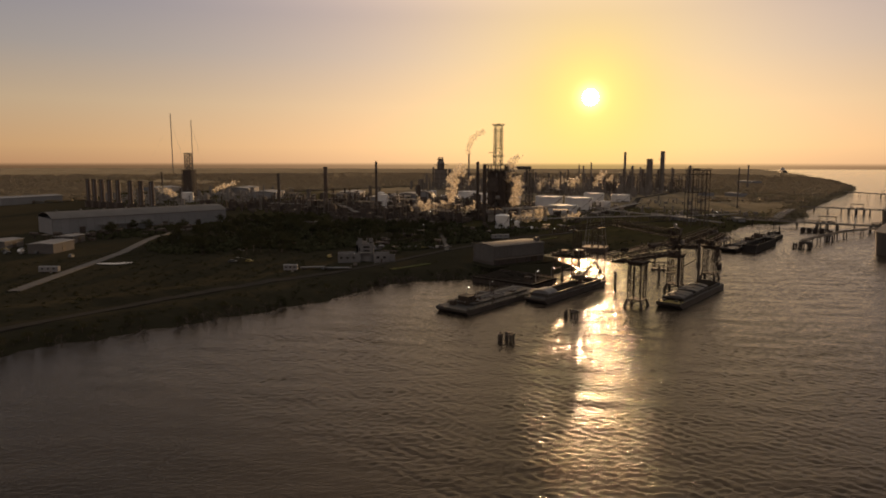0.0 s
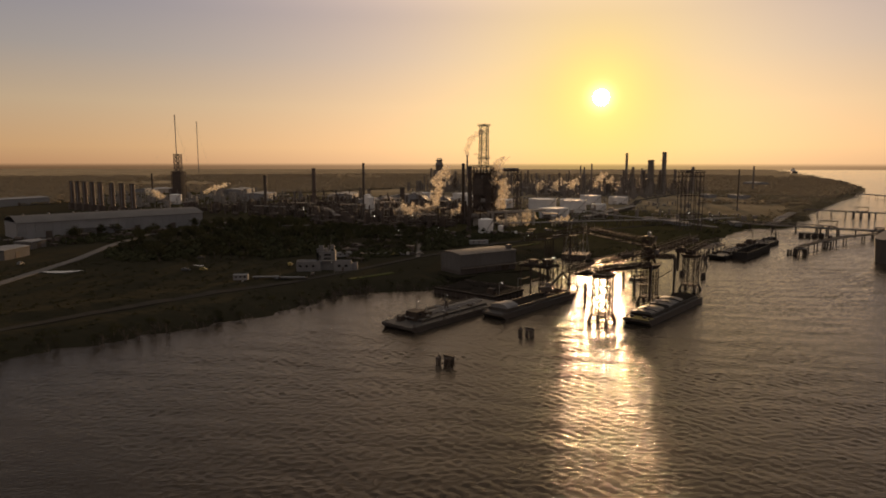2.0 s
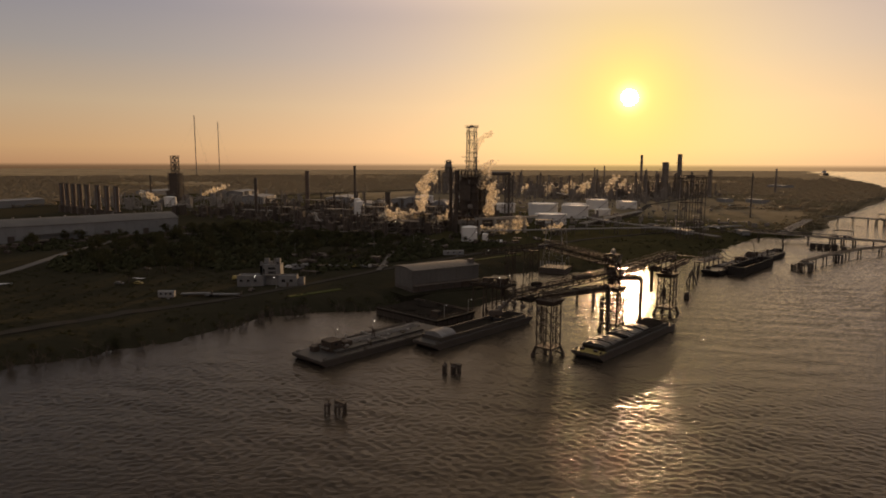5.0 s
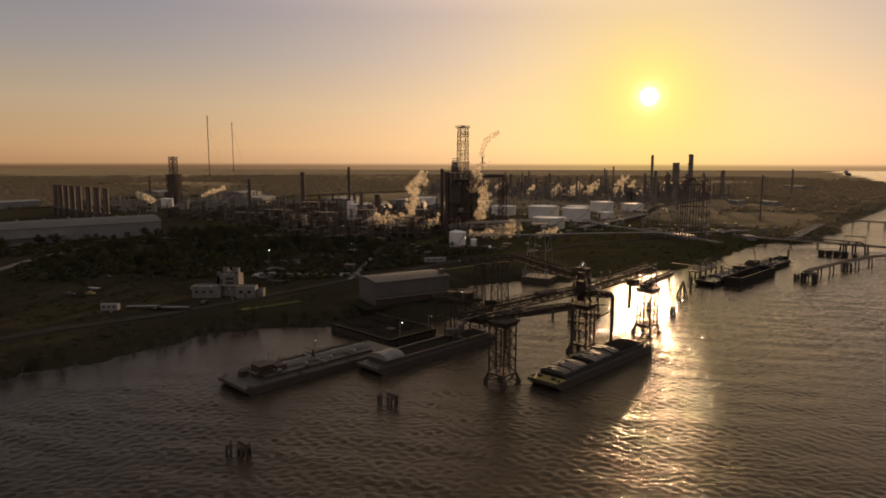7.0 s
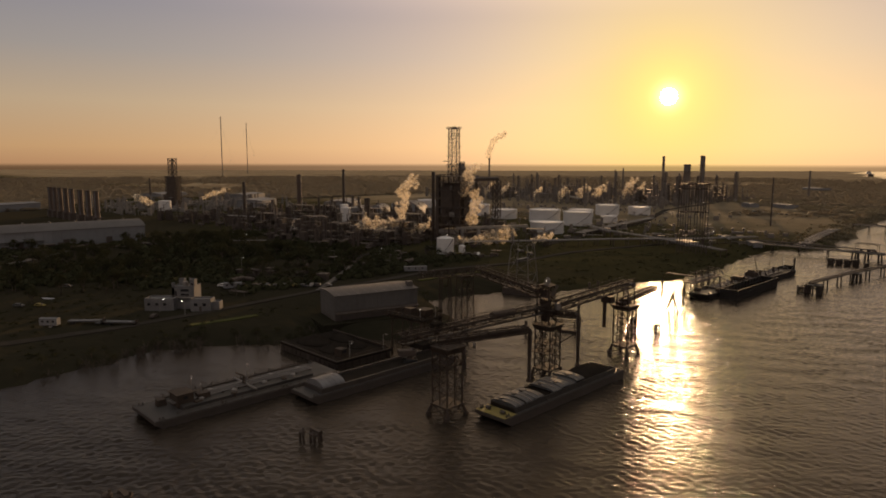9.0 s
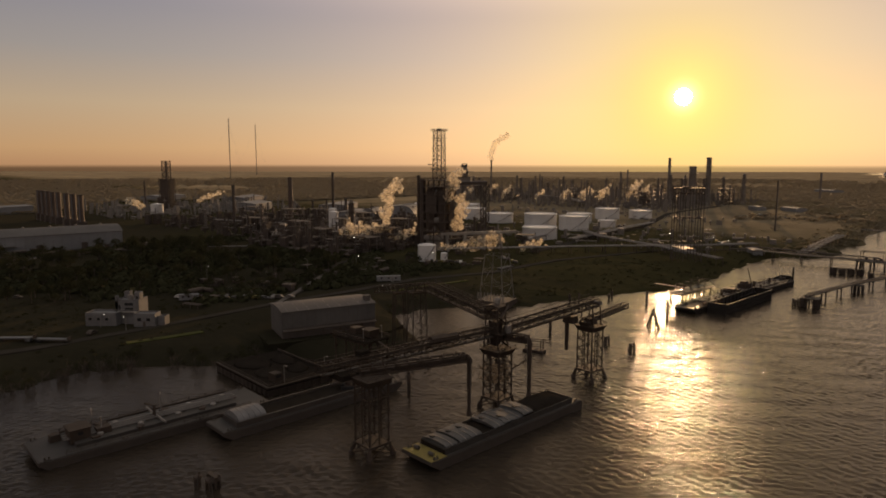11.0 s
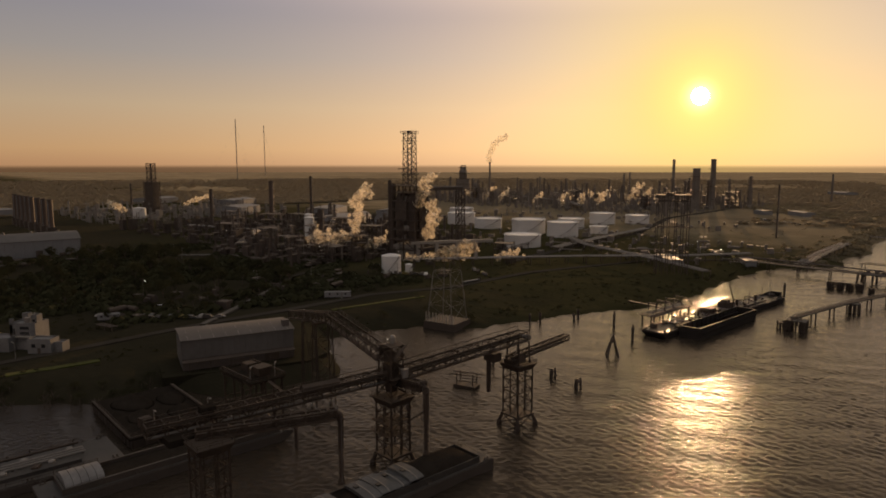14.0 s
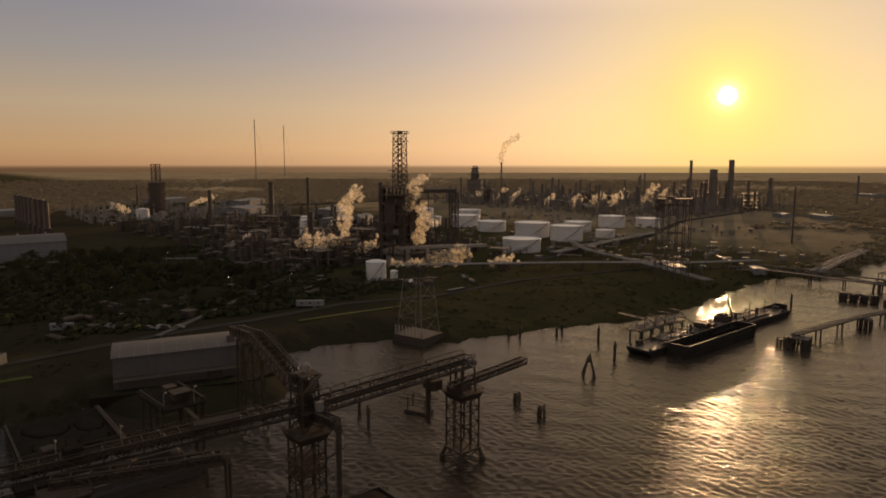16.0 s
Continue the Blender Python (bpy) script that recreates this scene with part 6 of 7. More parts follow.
# ---- refinery ----
def coker():
    th = thing("coke_drum_structure", (-360.0, 521.0, 4.0), 20, "dark multi-storey coke drum structure with a steel derrick on top", "process unit")
    W, D = 18.8, 18.8
    for i in (-1, 0, 1):
        for j in (-1, 0, 1):
            part("column", Geo().bar((i * W / 2, j * D / 2, 0), (i * W / 2, j * D / 2, 54), 0.9), RUST, th)
    for k, z in enumerate((8, 15, 22, 29, 36, 43, 49, 54)):
        part("floor_deck", Geo().box((0, 0, z), (W + 2.6, D + 2.6, 0.5)), RUST, th)
        railing(th, RUST, [(-W / 2 - 1.2, -D / 2 - 1.2, z + 0.25), (W / 2 + 1.2, -D / 2 - 1.2, z + 0.25), (W / 2 + 1.2, D / 2 + 1.2, z + 0.25), (-W / 2 - 1.2, D / 2 + 1.2, z + 0.25), (-W / 2 - 1.2, -D / 2 - 1.2, z + 0.25)], 1.3, 0.16, 3.5)
    for i in (-1, 1):
        for j in (-1, 1):
            part("coke_drum", Geo().lathe([(1.2, 13), (4.1, 19), (4.1, 45), (2.6, 48.5), (0.8, 49.5)], 20, (i * 4.6, j * 4.6)), RUST, th, smooth=False)
    part("wall_panel", Geo().box((W / 2 + 0.4, 1.5, 30), (0.3, D * 0.5, 27)), RUST, th)
    part("wall_panel", Geo().box((-2, -D / 2 - 0.4, 36), (W * 0.5, 0.3, 13)), RUST, th)
    for k, z in enumerate((8, 15, 22, 29, 36, 43)):
        for sx in (-1, 1):
            part("brace", Geo().bar((sx * W / 2, -D / 2, z), (0, -D / 2, z + 6.8), 0.4), RUST, th)
            part("brace", Geo().bar((W / 2, sx * D / 2, z), (W / 2, 0, z + 6.8), 0.4), RUST, th)
        part("equipment_box", Geo().box((-6 + 4 * (k % 3), -8 + 3 * (k % 2), z + 2), (5, 3.4, 3.4)), STEEL, th)
    part("concrete_base", Geo().box((0, 0, 6.0), (15, 15, 12)), CONCRETE, th)
    lattice(th, RUST, 7.4, 6.6, 54.2, 91.5, 10, 0.42, 0.22)
    for z in (62.0, 70.0, 78.0, 86.0, 91.5):
        part("derrick_platform", Geo().box((0, 0, z), (9.6, 9.6, 0.3)) if z in (62.0, 91.5) else Geo().box((0, 4.2, z), (8.6, 1.2, 0.3)).box((0, -4.2, z), (8.6, 1.2, 0.3)), RUST, th)
        if z not in (62.0, 91.5):
            continue
        railing(th, RUST, [(-4.7, -4.7, z + 0.2), (4.7, -4.7, z + 0.2), (4.7, 4.7, z + 0.2), (-4.7, 4.7, z + 0.2), (-4.7, -4.7, z + 0.2)], 1.2, 0.14)
    part("side_platform", Geo().box((-6.6, 0, 66), (4.4, 4.0, 0.5)), RUST, th)
    part("crown_block", Geo().box((0, 0, 92.6), (3.0, 2.0, 1.2)), RUST, th)
    for i in (-2.0, 2.0):
        part("drill_stem", Geo().tube((i, 0, 50), (i, 0, 88), 0.2, None, 8), STEEL, th)
    part("lift_shaft", Geo().box((-W / 2 - 2.6, -4, 27.5), (3.0, 3.0, 55)), RUST, th)
    for k in range(6):
        part("stair_flight", Geo().bar((W / 2 + 2.4, -6, 4 + 8 * k), (W / 2 + 2.4, 6, 11 + 8 * k), 1.2, 0.4), RUST, th)
    part("riser_pipe", Geo().tube((W / 2 - 1, D / 2 + 1.8, 4), (W / 2 - 1, D / 2 + 1.8, 56), 0.5, None, 10), STEEL, th)
    return th


coker()
gantry = thing("pipe_gantry", (-350.0, 562.0, 4.0), -14, "tall dark lattice gantry leg carrying a pipe bridge", "gantry")
lattice(gantry, RUST, 5.0, 5.0, 0, 50, 9, 0.5, 0.28)
part("bridge_girder", Geo().box((-1.0, -15, 51), (2.6, 34, 2.2)), RUST, gantry)
part("girder_pipe", Geo().tube((-1.0, -32, 52.6), (-1.0, 2, 52.6), 0.5, None, 10), STEEL, gantry)
for yy in (-27, -20):
    part("hanger", Geo().bar((-1, yy, 4), (-1, yy, 51), 0.5), RUST, gantry)

crane_bridge = thing("coke_pit_bridge", (-336.0, 541.0, 4.0), 65, "dark concrete bridge beam on columns over the coke pit", "bridge")
part("beam", Geo().box((0, 0, 13.5), (62, 3.0, 2.0)), CONCRETE, crane_bridge)
for u in (-26, -12, 4, 18):
    part("column", Geo().box((u, 0, 6.2), (2.4, 2.4, 12.6)), CONCRETE, crane_bridge)


def far_coker():
    th = thing("coke_drum_structure", (-931.0, 527.0, 4.0), 30, "distant dark drum tower with an open steel derrick", "process unit")
    part("tower_body", Geo().box((0, 0, 22), (13, 13, 44)), RUST, th)
    for z in (10, 19, 28, 37, 44):
        part("floor_deck", Geo().box((0, 0, z), (15.5, 15.5, 0.6)), RUST, th)
    for i in (-1, 1):
        for j in (-1, 1):
            part("column", Geo().bar((i * 7.3, j * 7.3, 0), (i * 7.3, j * 7.3, 45), 0.7), RUST, th)
    lattice(th, RUST, 8.0, 8.0, 44, 69, 4, 0.8, 0.5)
    part("crown", Geo().box((0, 0, 69.3), (9.4, 9.4, 0.8)), RUST, th)
    part("annex", Geo().box((-12, 3, 9), (9, 9, 18)), RUST, th)
    return th


far_coker()


def chimney(x, y, h, r, label, mat=None, band=True):
    z0 = on_ground(x, y)
    th = thing("chimney", (x, y, z0), 0, label, "chimney", "refinery chimneys")
    part("shaft", Geo().lathe([(r * 1.25, -0.5), (r * 1.1, h * 0.2), (r, h * 0.97), (r * 1.12, h * 0.975), (r * 1.12, h)], 18), mat or RUST, th)
    part("flue_mouth", Geo().lathe([(r * 0.8, h), (r * 0.8, h + 0.4)], 14), TYRE, th)
    if band:
        for k in (0.45, 0.8):
            part("gallery", Geo().lathe([(r * 1.1, h * k), (r * 1.9, h * k + 0.1), (r * 1.9, h * k + 0.5), (r * 1.1, h * k + 0.55)], 16), RUST, th)
    part("ladder", Geo().bar((r * 1.3, 0, 0.5), (r * 1.16, 0, h), 0.3), STEEL, th)
    return th


chimney(-685, 508, 42, 1.8, "dark brick-brown chimney above the works")
chimney(-668, 570, 50, 2.5, "stout dark chimney with a pale plant at its foot", BRICKRED)
chimney(-563, 559, 57, 1.35, "tall slim dark chimney")
chimney(-384, 521, 57, 1.4, "slim dark chimney beside the drum tower")
chimney(-819, 1080, 72, 1.5, "slender chimney trailing pale smoke", CLAD)
chimney(-569, 1277, 76, 2.2, "tall slim refinery column stack", CLAD)
chimney(-476, 1176, 62, 5.2, "broad grey reactor stack", CLAD)
chimney(-462, 1201, 76, 3.6, "tall tapering refinery column", CLAD)
chimney(-234.5, 862, 50, 0.6, "thin red-brown flare stack in a meadow")
chimney(-436, 492, 34, 2.4, "short dark stack beside steaming tanks")
chimney(-1000, 520, 40, 1.2, "thin dark chimney beside the drum tower")
chimney(-930, 1120, 58, 1.6, "grey slim stack in the far unit", CLAD)
for x, y, h, r in ((-640, 1235, 48, 1.4), (-600, 1190, 55, 1.2), (-520, 1240, 46, 1.6), (-850, 1190, 42, 1.5), (-700, 1330, 50, 1.3), (-560, 1080, 36, 1.2), (-455, 1320, 44, 1.6), (-760, 1150, 46, 1.2), (-390, 1500, 50, 1.5)):
    chimney(x, y, h, r, "slim grey stack among the far refinery columns", CLAD, False)


def heater_row():
    for k, u in enumerate((0.0, 0.11, 0.235, 0.365, 0.5, 0.69, 0.845, 1.0)):
        x, y = -874 + 155 * u, 357 + 4 * u
        th = thing("furnace_stack", (x, y, 4.0), 0, "tall brown furnace stack standing in a row", "furnace stack", "row of furnace stacks")
        part("base_heater", Geo().box((0, 0, 4.0), (6.5, 8, 8)), RUST, th)
        part("shaft", Geo().lathe([(3.2, 8), (2.8, 10), (2.7, 34.2)], 18), BRICKRED, th)
        part("rim", Geo().lathe([(2.7, 34.2), (3.1, 34.3), (3.1, 35.0), (2.6, 35.0)], 18), RUST, th)
        # pale strip added for the sunlit edge of each shaft
        part("edge_duct", Geo().box((2.6, -2.0, 17.5), (0.7, 0.7, 33)), PALE, th, "pale strip drawn for the sunlit edge")


heater_row()


def tank(x, y, d, h, label, mat=None, dome=0.0):
    """A welded tank: open rim with a sunk floating roof, or a low dome."""
    th = thing("storage_tank", (x, y, on_ground(x, y) - 0.3), 0, label, "storage tank", "white storage tanks")
    r = d / 2
    mat = mat or WHITE
    courses = max(3, int(h / 2.6))
    for k in range(courses):
        z0, z1 = h * k / courses, h * (k + 1) / courses
        ro, ri = r - 0.02 * k, r - 0.02 * k - 0.12
        n = 40
        pts = [(q * math.cos(2 * math.pi * i / n), q * math.sin(2 * math.pi * i / n), z) for q, z in ((ro, z0), (ro, z1 - 0.03), (ri, z1 - 0.03), (ri, z0)) for i in range(n)]
        part("shell_course", Geo().add(pts, [(a * n + i, a * n + (i + 1) % n, ((a + 1) % 4) * n + (i + 1) % n, ((a + 1) % 4) * n + i) for a in range(4) for i in range(n)]), mat, th)
    if dome:
        part("roof", Geo().lathe([(r + 0.15, h), (r + 0.15, h + 0.25), (r * 0.5, h + 0.25 + d * dome * 0.7), (0.4, h + 0.25 + d * dome)], 36), mat, th)
    else:
        zr = h - 1.4 - (abs(x * 0.37) % 1) * 2.4
        part("floating_roof", Geo().lathe([(r - 0.5, zr - 0.4), (r - 0.5, zr), (r * 0.85, zr - 0.25), (0.5, zr - 0.2)], 36), ROOF, th)
        part("wind_girder", Geo().lathe([(r, h - 0.9), (r + 0.7, h - 0.85), (r + 0.7, h - 0.75), (r, h - 0.7)], 40), mat, th)
    n = 16
    pts, f = [], []
    for i in range(n + 1):
        a, z = -1.2 + 0.085 * i, (h - 0.3) * i / n
        for q in (r + 0.1, r + 0.95):
            pts += [(q * math.cos(a), q * math.sin(a), z), (q * math.cos(a), q * math.sin(a), z + 0.25)]
    for i in range(n):
        a, b = 4 * i, 4 * i + 4
        f += [(a, a + 2, b + 2, b), (a + 1, b + 1, b + 3, a + 3), (a, b, b + 1, a + 1), (a + 2, a + 3, b + 3, b + 2)]
    part("spiral_stair", Geo().add(pts, f), STEEL, th)
    return th


for x, y, d, h in ((-543, 747, 32, 13.5), (-488, 735, 30, 11), (-424, 728, 34, 14.5), (-381, 728, 30, 14.5), (-356, 641, 31, 11), (-433, 870, 29, 13), (-406, 901, 27, 10.5), (-580, 724, 27, 10.5), (-425, 800, 28, 11), (-372, 775, 18, 8), (-630, 830, 32, 11), (-690, 800, 30, 11)):
    tank(x, y, d, h, "large white cylindrical oil storage tank with a sunken roof")
tank(-323, 475, 12.5, 11.0, "squat white tank with a low dome beside the bank", None, 0.10)
tank(-311, 480, 4.5, 6.0, "small white tank beside a larger one", None, 0.15)
tank(-525, 534, 9, 20, "pale upright silo among dark plant", None, 0.1)
tank(-536, 540, 8, 22, "pale upright silo among dark plant", None, 0.1)
tank(-876, 492, 16, 13, "pale tank at the foot of the drum tower", None, 0.05)


def process_column(x, y, h, r, rz, label):
    z0 = on_ground(x, y)
    th = thing("process_column", (x, y, z0), rz, label, "process column", "process columns")
    part("skirt", Geo().lathe([(r * 1.12, 0), (r, h * 0.1)], 14), CONCRETE, th)
    part("shell", Geo().lathe([(r, h * 0.1), (r, h * 0.6), (r * 0.82, h * 0.64), (r * 0.82, h * 0.96), (r * 0.4, h)], 14), CLAD, th)
    for k in (0.3, 0.5, 0.7, 0.86, 0.96):
        part("platform", Geo().lathe([(r, h * k), (r + 1.5, h * k), (r + 1.5, h * k + 0.3), (r, h * k + 0.3)], 12), RUST, th)
    part("riser", Geo().tube((r + 0.6, 0, 1), (r + 0.6, 0, h * 0.97), 0.35, None, 8).tube((r + 0.6, 0, h * 0.97), (0, 0, h * 1.0), 0.35, None, 8), STEEL, th)
    part("ladder", Geo().bar((-r - 0.3, 0, 1), (-r - 0.3, 0, h * 0.95), 0.35), RUST, th)
    return th


def pipe_rack(pts, z, label, w=7.0, pipes=5):
    th = thing("pipe_rack", (0, 0, 0), 0, label, "pipe rack", "pipe racks")
    for p, q in zip(pts, pts[1:]):
        zp, zq = on_ground(*p) + z, on_ground(*q) + z
        p, q = Vector((*p, zp)), Vector((*q, zq))
        d = (q - p).normalized()
        s = Vector((-d.y, d.x, 0)).normalized()
        for k in range(pipes):
            u = (k / (pipes - 1) - 0.5) * (w - 1)
            part("pipe", Geo().tube(p + s * u + Vector((0, 0, 0.4)), q + s * u + Vector((0, 0, 0.4)), 0.22 + 0.12 * (k % 3), None, 8), STEEL, th)
        n = max(1, int((q - p).length / 12))
        for k in range(n + 1):
            a = p.lerp(q, k / n)
            g = Geo().bar(a - s * w / 2, a + s * w / 2, 0.5)
            for u in (-1, 1):
                g.bar(a + s * u * w * 0.45, a + s * u * w * 0.45 - Vector((0, 0, z + 1)), 0.4)
            part("portal", g, RUST, th)
    return th


pipe_rack([(-190, 700), (-215, 655), (-262, 600), (-300, 545), (-330, 500)], 5.0, "long steel pipe rack running inland from the jetty")
pipe_rack([(-160, 712), (-164, 770), (-169, 838)], 3.0, "broad low pipe rack along the river edge", 10, 7)
pipe_rack([(-178, 610), (-230, 628), (-300, 655), (-345, 690)], 5.0, "steel pipe rack crossing the marsh")
pipe_rack([(-316, 634), (-338, 754), (-350, 830)], 3.0, "low pipe rack along the tank farm", 8, 6)
pipe_rack([(-420, 480), (-500, 540), (-600, 610)], 9.0, "high pipe rack between process units")
pipe_rack([(-470, 440), (-560, 500), (-650, 470)], 8.0, "high pipe rack between process units")
pipe_rack([(-292, 556), (-330, 590), (-345, 640)], 4.0, "low pipe rack near the coke pit", 6, 4)
pipe_rack([(-560, 1000), (-640, 1080), (-760, 1130), (-880, 1160)], 9.0, "far pipe rack between refinery units", 9, 6)

rng = random.Random(11)
for k in range(30):
    x, y = rng.uniform(-880, -470), rng.uniform(1010, 1330)
    h = rng.choice((22, 26, 30, 34, 40, 46))
    process_column(x, y, h, rng.uniform(1.3, 2.6), rng.uniform(0, 360), "slim grey distillation column with ring platforms")
for k in range(12):
    x, y = rng.uniform(-560, -420), rng.uniform(1130, 1290)
    process_column(x, y, rng.choice((30, 36, 44, 50)), rng.uniform(1.6, 3.0), rng.uniform(0, 360), "dark distillation column with ring platforms")
for k in range(16):
    x, y = rng.uniform(-480, -390), rng.uniform(455, 600)
    process_column(x, y, rng.choice((12, 15, 18, 22)), rng.uniform(1.2, 2.2), rng.uniform(0, 360), "dark steel process column amid pipework")
for k in range(14):
    x, y = rng.uniform(-760, -540), rng.uniform(460, 640)
    process_column(x, y, rng.choice((12, 15, 18, 24)), rng.uniform(1.2, 2.0), rng.uniform(0, 360), "steel process column amid low plant")


def fcc_tower():
    th = thing("cracker_structure", (-912, 1105, 4.0), 30, "dark stacked cracking unit with an arched top", "process unit")
    part("frame_block", Geo().box((0, 0, 20), (26, 22, 40)), CLAD, th)
    part("regenerator", Geo().lathe([(6, 38), (8, 42), (8, 54), (5, 60), (4.6, 63)], 18, (-2, 0)), CLAD, th)
    part("top_frame", Geo().box((-2, 0, 61), (15, 11, 1)), RUST, th)
    for s in (-1, 1):
        part("overhead_pipe", Geo().tube((s * 5 - 2, 0, 40), (s * 5 - 2, 0, 65), 1.0, None, 10), CLAD, th)
    part("overhead_pipe", Geo().tube((-7, 0, 65), (3, 0, 65), 1.0, None, 10), CLAD, th)
    part("side_vessel", Geo().lathe([(3, 0), (3, 38), (1, 42)], 14, (17, 3)), CLAD, th)
    part("side_vessel", Geo().lathe([(4, 0), (4, 28), (1, 33)], 14, (24, -3)), CLAD, th)
    for z in (10, 20, 30, 40, 50):
        part("floor_deck", Geo().box((0, 0, z), (29, 25, 0.7)), RUST, th)
    return th


fcc_tower()


def process_block(x, y, rz, sx, sy, h, label):
    """An open steel floor stack with vessels on it."""
    th = thing("process_structure", (x, y, on_ground(x, y)), rz, label, "process unit", "process structures")
    r2 = random.Random(int(x * 7 + y))
    nz = max(2, int(h / 5))
    for i in (-1, 0, 1):
        for j in (-1, 1):
            part("column", Geo().bar((i * sx / 2, j * sy / 2, 0), (i * sx / 2, j * sy / 2, h), 0.5), RUST, th)
    for k in range(1, nz + 1):
        z = h * k / nz
        part("floor_deck", Geo().box((0, 0, z), (sx + 1, sy + 1, 0.35)), RUST, th)
        for m in range(2):
            px_, py_ = r2.uniform(-0.35, 0.35) * sx, r2.uniform(-0.3, 0.3) * sy
            if r2.random() < 0.5:
                part("vessel", Geo().tube((px_ - 2.4, py_, z - h / nz + 1.6), (px_ + 2.4, py_, z - h / nz + 1.6), 1.3, None, 12), CLAD, th)
            else:
                part("equipment_box", Geo().box((px_, py_, z - h / nz * 0.55), (3.4, 3.0, h / nz * 0.8)), CLAD, th)
    part("cable_riser", Geo().tube((sx / 2 + 0.8, 0, 0), (sx / 2 + 0.8, 0, h + 2), 0.4, None, 8), CLAD, th)
    return th


for x, y, rz, sx, sy, h in ((-398, 500, 20, 18, 12, 16), (-420, 530, 20, 16, 12, 20), (-405, 560, 20, 20, 12, 14), (-445, 470, 20, 18, 12, 14), (-470, 510, 30, 20, 14, 18), (-385, 470, 10, 18, 12, 12), (-500, 480, 30, 16, 12, 16),
                            (-540, 580, 30, 20, 14, 16), (-610, 540, 30, 22, 14, 18), (-640, 590, 30, 20, 14, 14), (-700, 540, 30, 22, 14, 16), (-580, 480, 30, 22, 14, 14), (-330, 590, 30, 14, 10, 9)):
    process_block(x, y, rz, sx, sy, h, "open dark steel process structure with vessels on its floors")
for x, y, rz, sx, sy, h in ((-560, 1150, 30, 24, 16, 24), (-500, 1210, 30, 22, 16, 28), (-620, 1120, 30, 24, 16, 20), (-700, 1160, 30, 26, 16, 22), (-780, 1090, 30, 26, 16, 20), (-850, 1080, 30, 26, 16, 24), (-520, 1120, 30, 22, 16, 22), (-450, 1240, 30, 22, 16, 26), (-740, 1240, 30, 24, 16, 20), (-660, 1230, 30, 22, 16, 22)):
    process_block(x, y, rz, sx, sy, h, "far open steel process structure with pale vessels on its floors")


def pipework(label, x0, x1, y0, y1, n, hmax, seed, avoid=(), mat=None):
    """Low dense plant: vessels, pipe runs, posts, exchangers and small roofs, too small to pick apart."""
    r = random.Random(seed)
    g = Geo()
    for k in range(n):
        x, y = r.uniform(x0, x1), r.uniform(y0, y1)
        if any(math.hypot(x - a, y - b) < c for a, b, c in avoid):
            continue
        z = on_ground(x, y)
        h = hmax * r.uniform(0.15, 1.0) ** 2 + 1.5
        t = r.random()
        if t < 0.3:
            g.box((x, y, z + h / 2), (r.uniform(1.5, 6), r.uniform(1.5, 6), h), r.choice((20, 30, 110)))
        elif t < 0.5:
            g.tube((x, y, z), (x, y, z + h * 1.6), r.uniform(0.3, 1.3), None, 8)
        elif t < 0.7:
            a = radians(r.choice((20, 30, 110, 120)))
            L = r.uniform(6, 26)
            zz = z + r.uniform(2, hmax * 0.6)
            p, q = Vector((x, y, zz)), Vector((x + L * math.cos(a), y + L * math.sin(a), zz))
            for u in range(r.randint(1, 4)):
                off = Vector((-math.sin(a), math.cos(a), 0)) * u * 0.9
                g.tube(p + off, q + off, r.uniform(0.15, 0.4), None, 6)
            for v in (0.05, 0.5, 0.95):
                w = p.lerp(q, v)
                g.bar((w.x, w.y, z - 0.3), w, 0.3)
        elif t < 0.85:
            a = radians(r.choice((20, 110)))
            zz = z + r.uniform(1.8, 4.5)
            d = Vector((math.cos(a), math.sin(a), 0)) * r.uniform(2, 5)
            g.tube(Vector((x, y, zz)) - d, Vector((x, y, zz)) + d, r.uniform(0.7, 1.5), None, 10)
            g.bar((x, y, z - 0.3), (x, y, zz), 1.0)
        else:
            g.bar((x, y, z - 0.3), (x, y, z + h * 1.5), 0.4)
            g.box((x, y, z + h * 1.2), (r.uniform(3, 7), r.uniform(3, 7), 0.3), 20)
    return single("pipework", g, mat or CLAD, label, "pipework", kind="stuff")


pipework("dense dark pipework and small vessels round the drum structure", -495, -372, 425, 615, 620, 13, 31, ((-360, 521, 20),), RUST)
pipework("dark low process plant with pipe runs", -760, -495, 430, 690, 700, 12, 32, ((-525, 534, 10), (-536, 540, 10)), RUST)
pipework("distant crowded refinery pipework", -930, -430, 990, 1350, 1300, 20, 33)
pipework("low pipework about the distant drum tower", -1040, -800, 420, 680, 420, 12, 34, (), STEEL)
pipework("low valves and pipe runs about the tank farm", -640, -300, 600, 960, 260, 4, 35, ((-424, 728, 24), (-381, 728, 22), (-356, 641, 22), (-488, 735, 22), (-543, 747, 22)))
pipework("small yard plant and stacked gear near the jetty root", -300, -190, 640, 780, 60, 3.0, 36)
pipework("parked plant, tanks and stores on the works yard", -350, -285, 290, 520, 40, 2.2, 37, (), RUST)
pipework("parked plant and stores beside the long warehouse", -548, -500, 180, 360, 60, 2.6, 38, (), RUST)


# ---- radio masts, lamps, vehicles ----
def radio_mast(x, y, h):
    th = thing("radio_mast", (x, y, on_ground(x, y)), 0, "very tall thin guyed radio mast far away", "radio mast", "radio masts")
    lattice(th, STEEL, 2.2, 2.2, 0, h, 12, 0.6, 0.35, cross=False)
    for k in range(3):
        a = 2 * math.pi * k / 3
        part("guy_wire", Geo().bar((0, 0, h * 0.9), (h * 0.45 * math.cos(a), h * 0.45 * math.sin(a), 0), 0.15), STEEL, th)
    return th


radio_mast(-2790, 1504, 262)
radio_mast(-3370, 1933, 276)


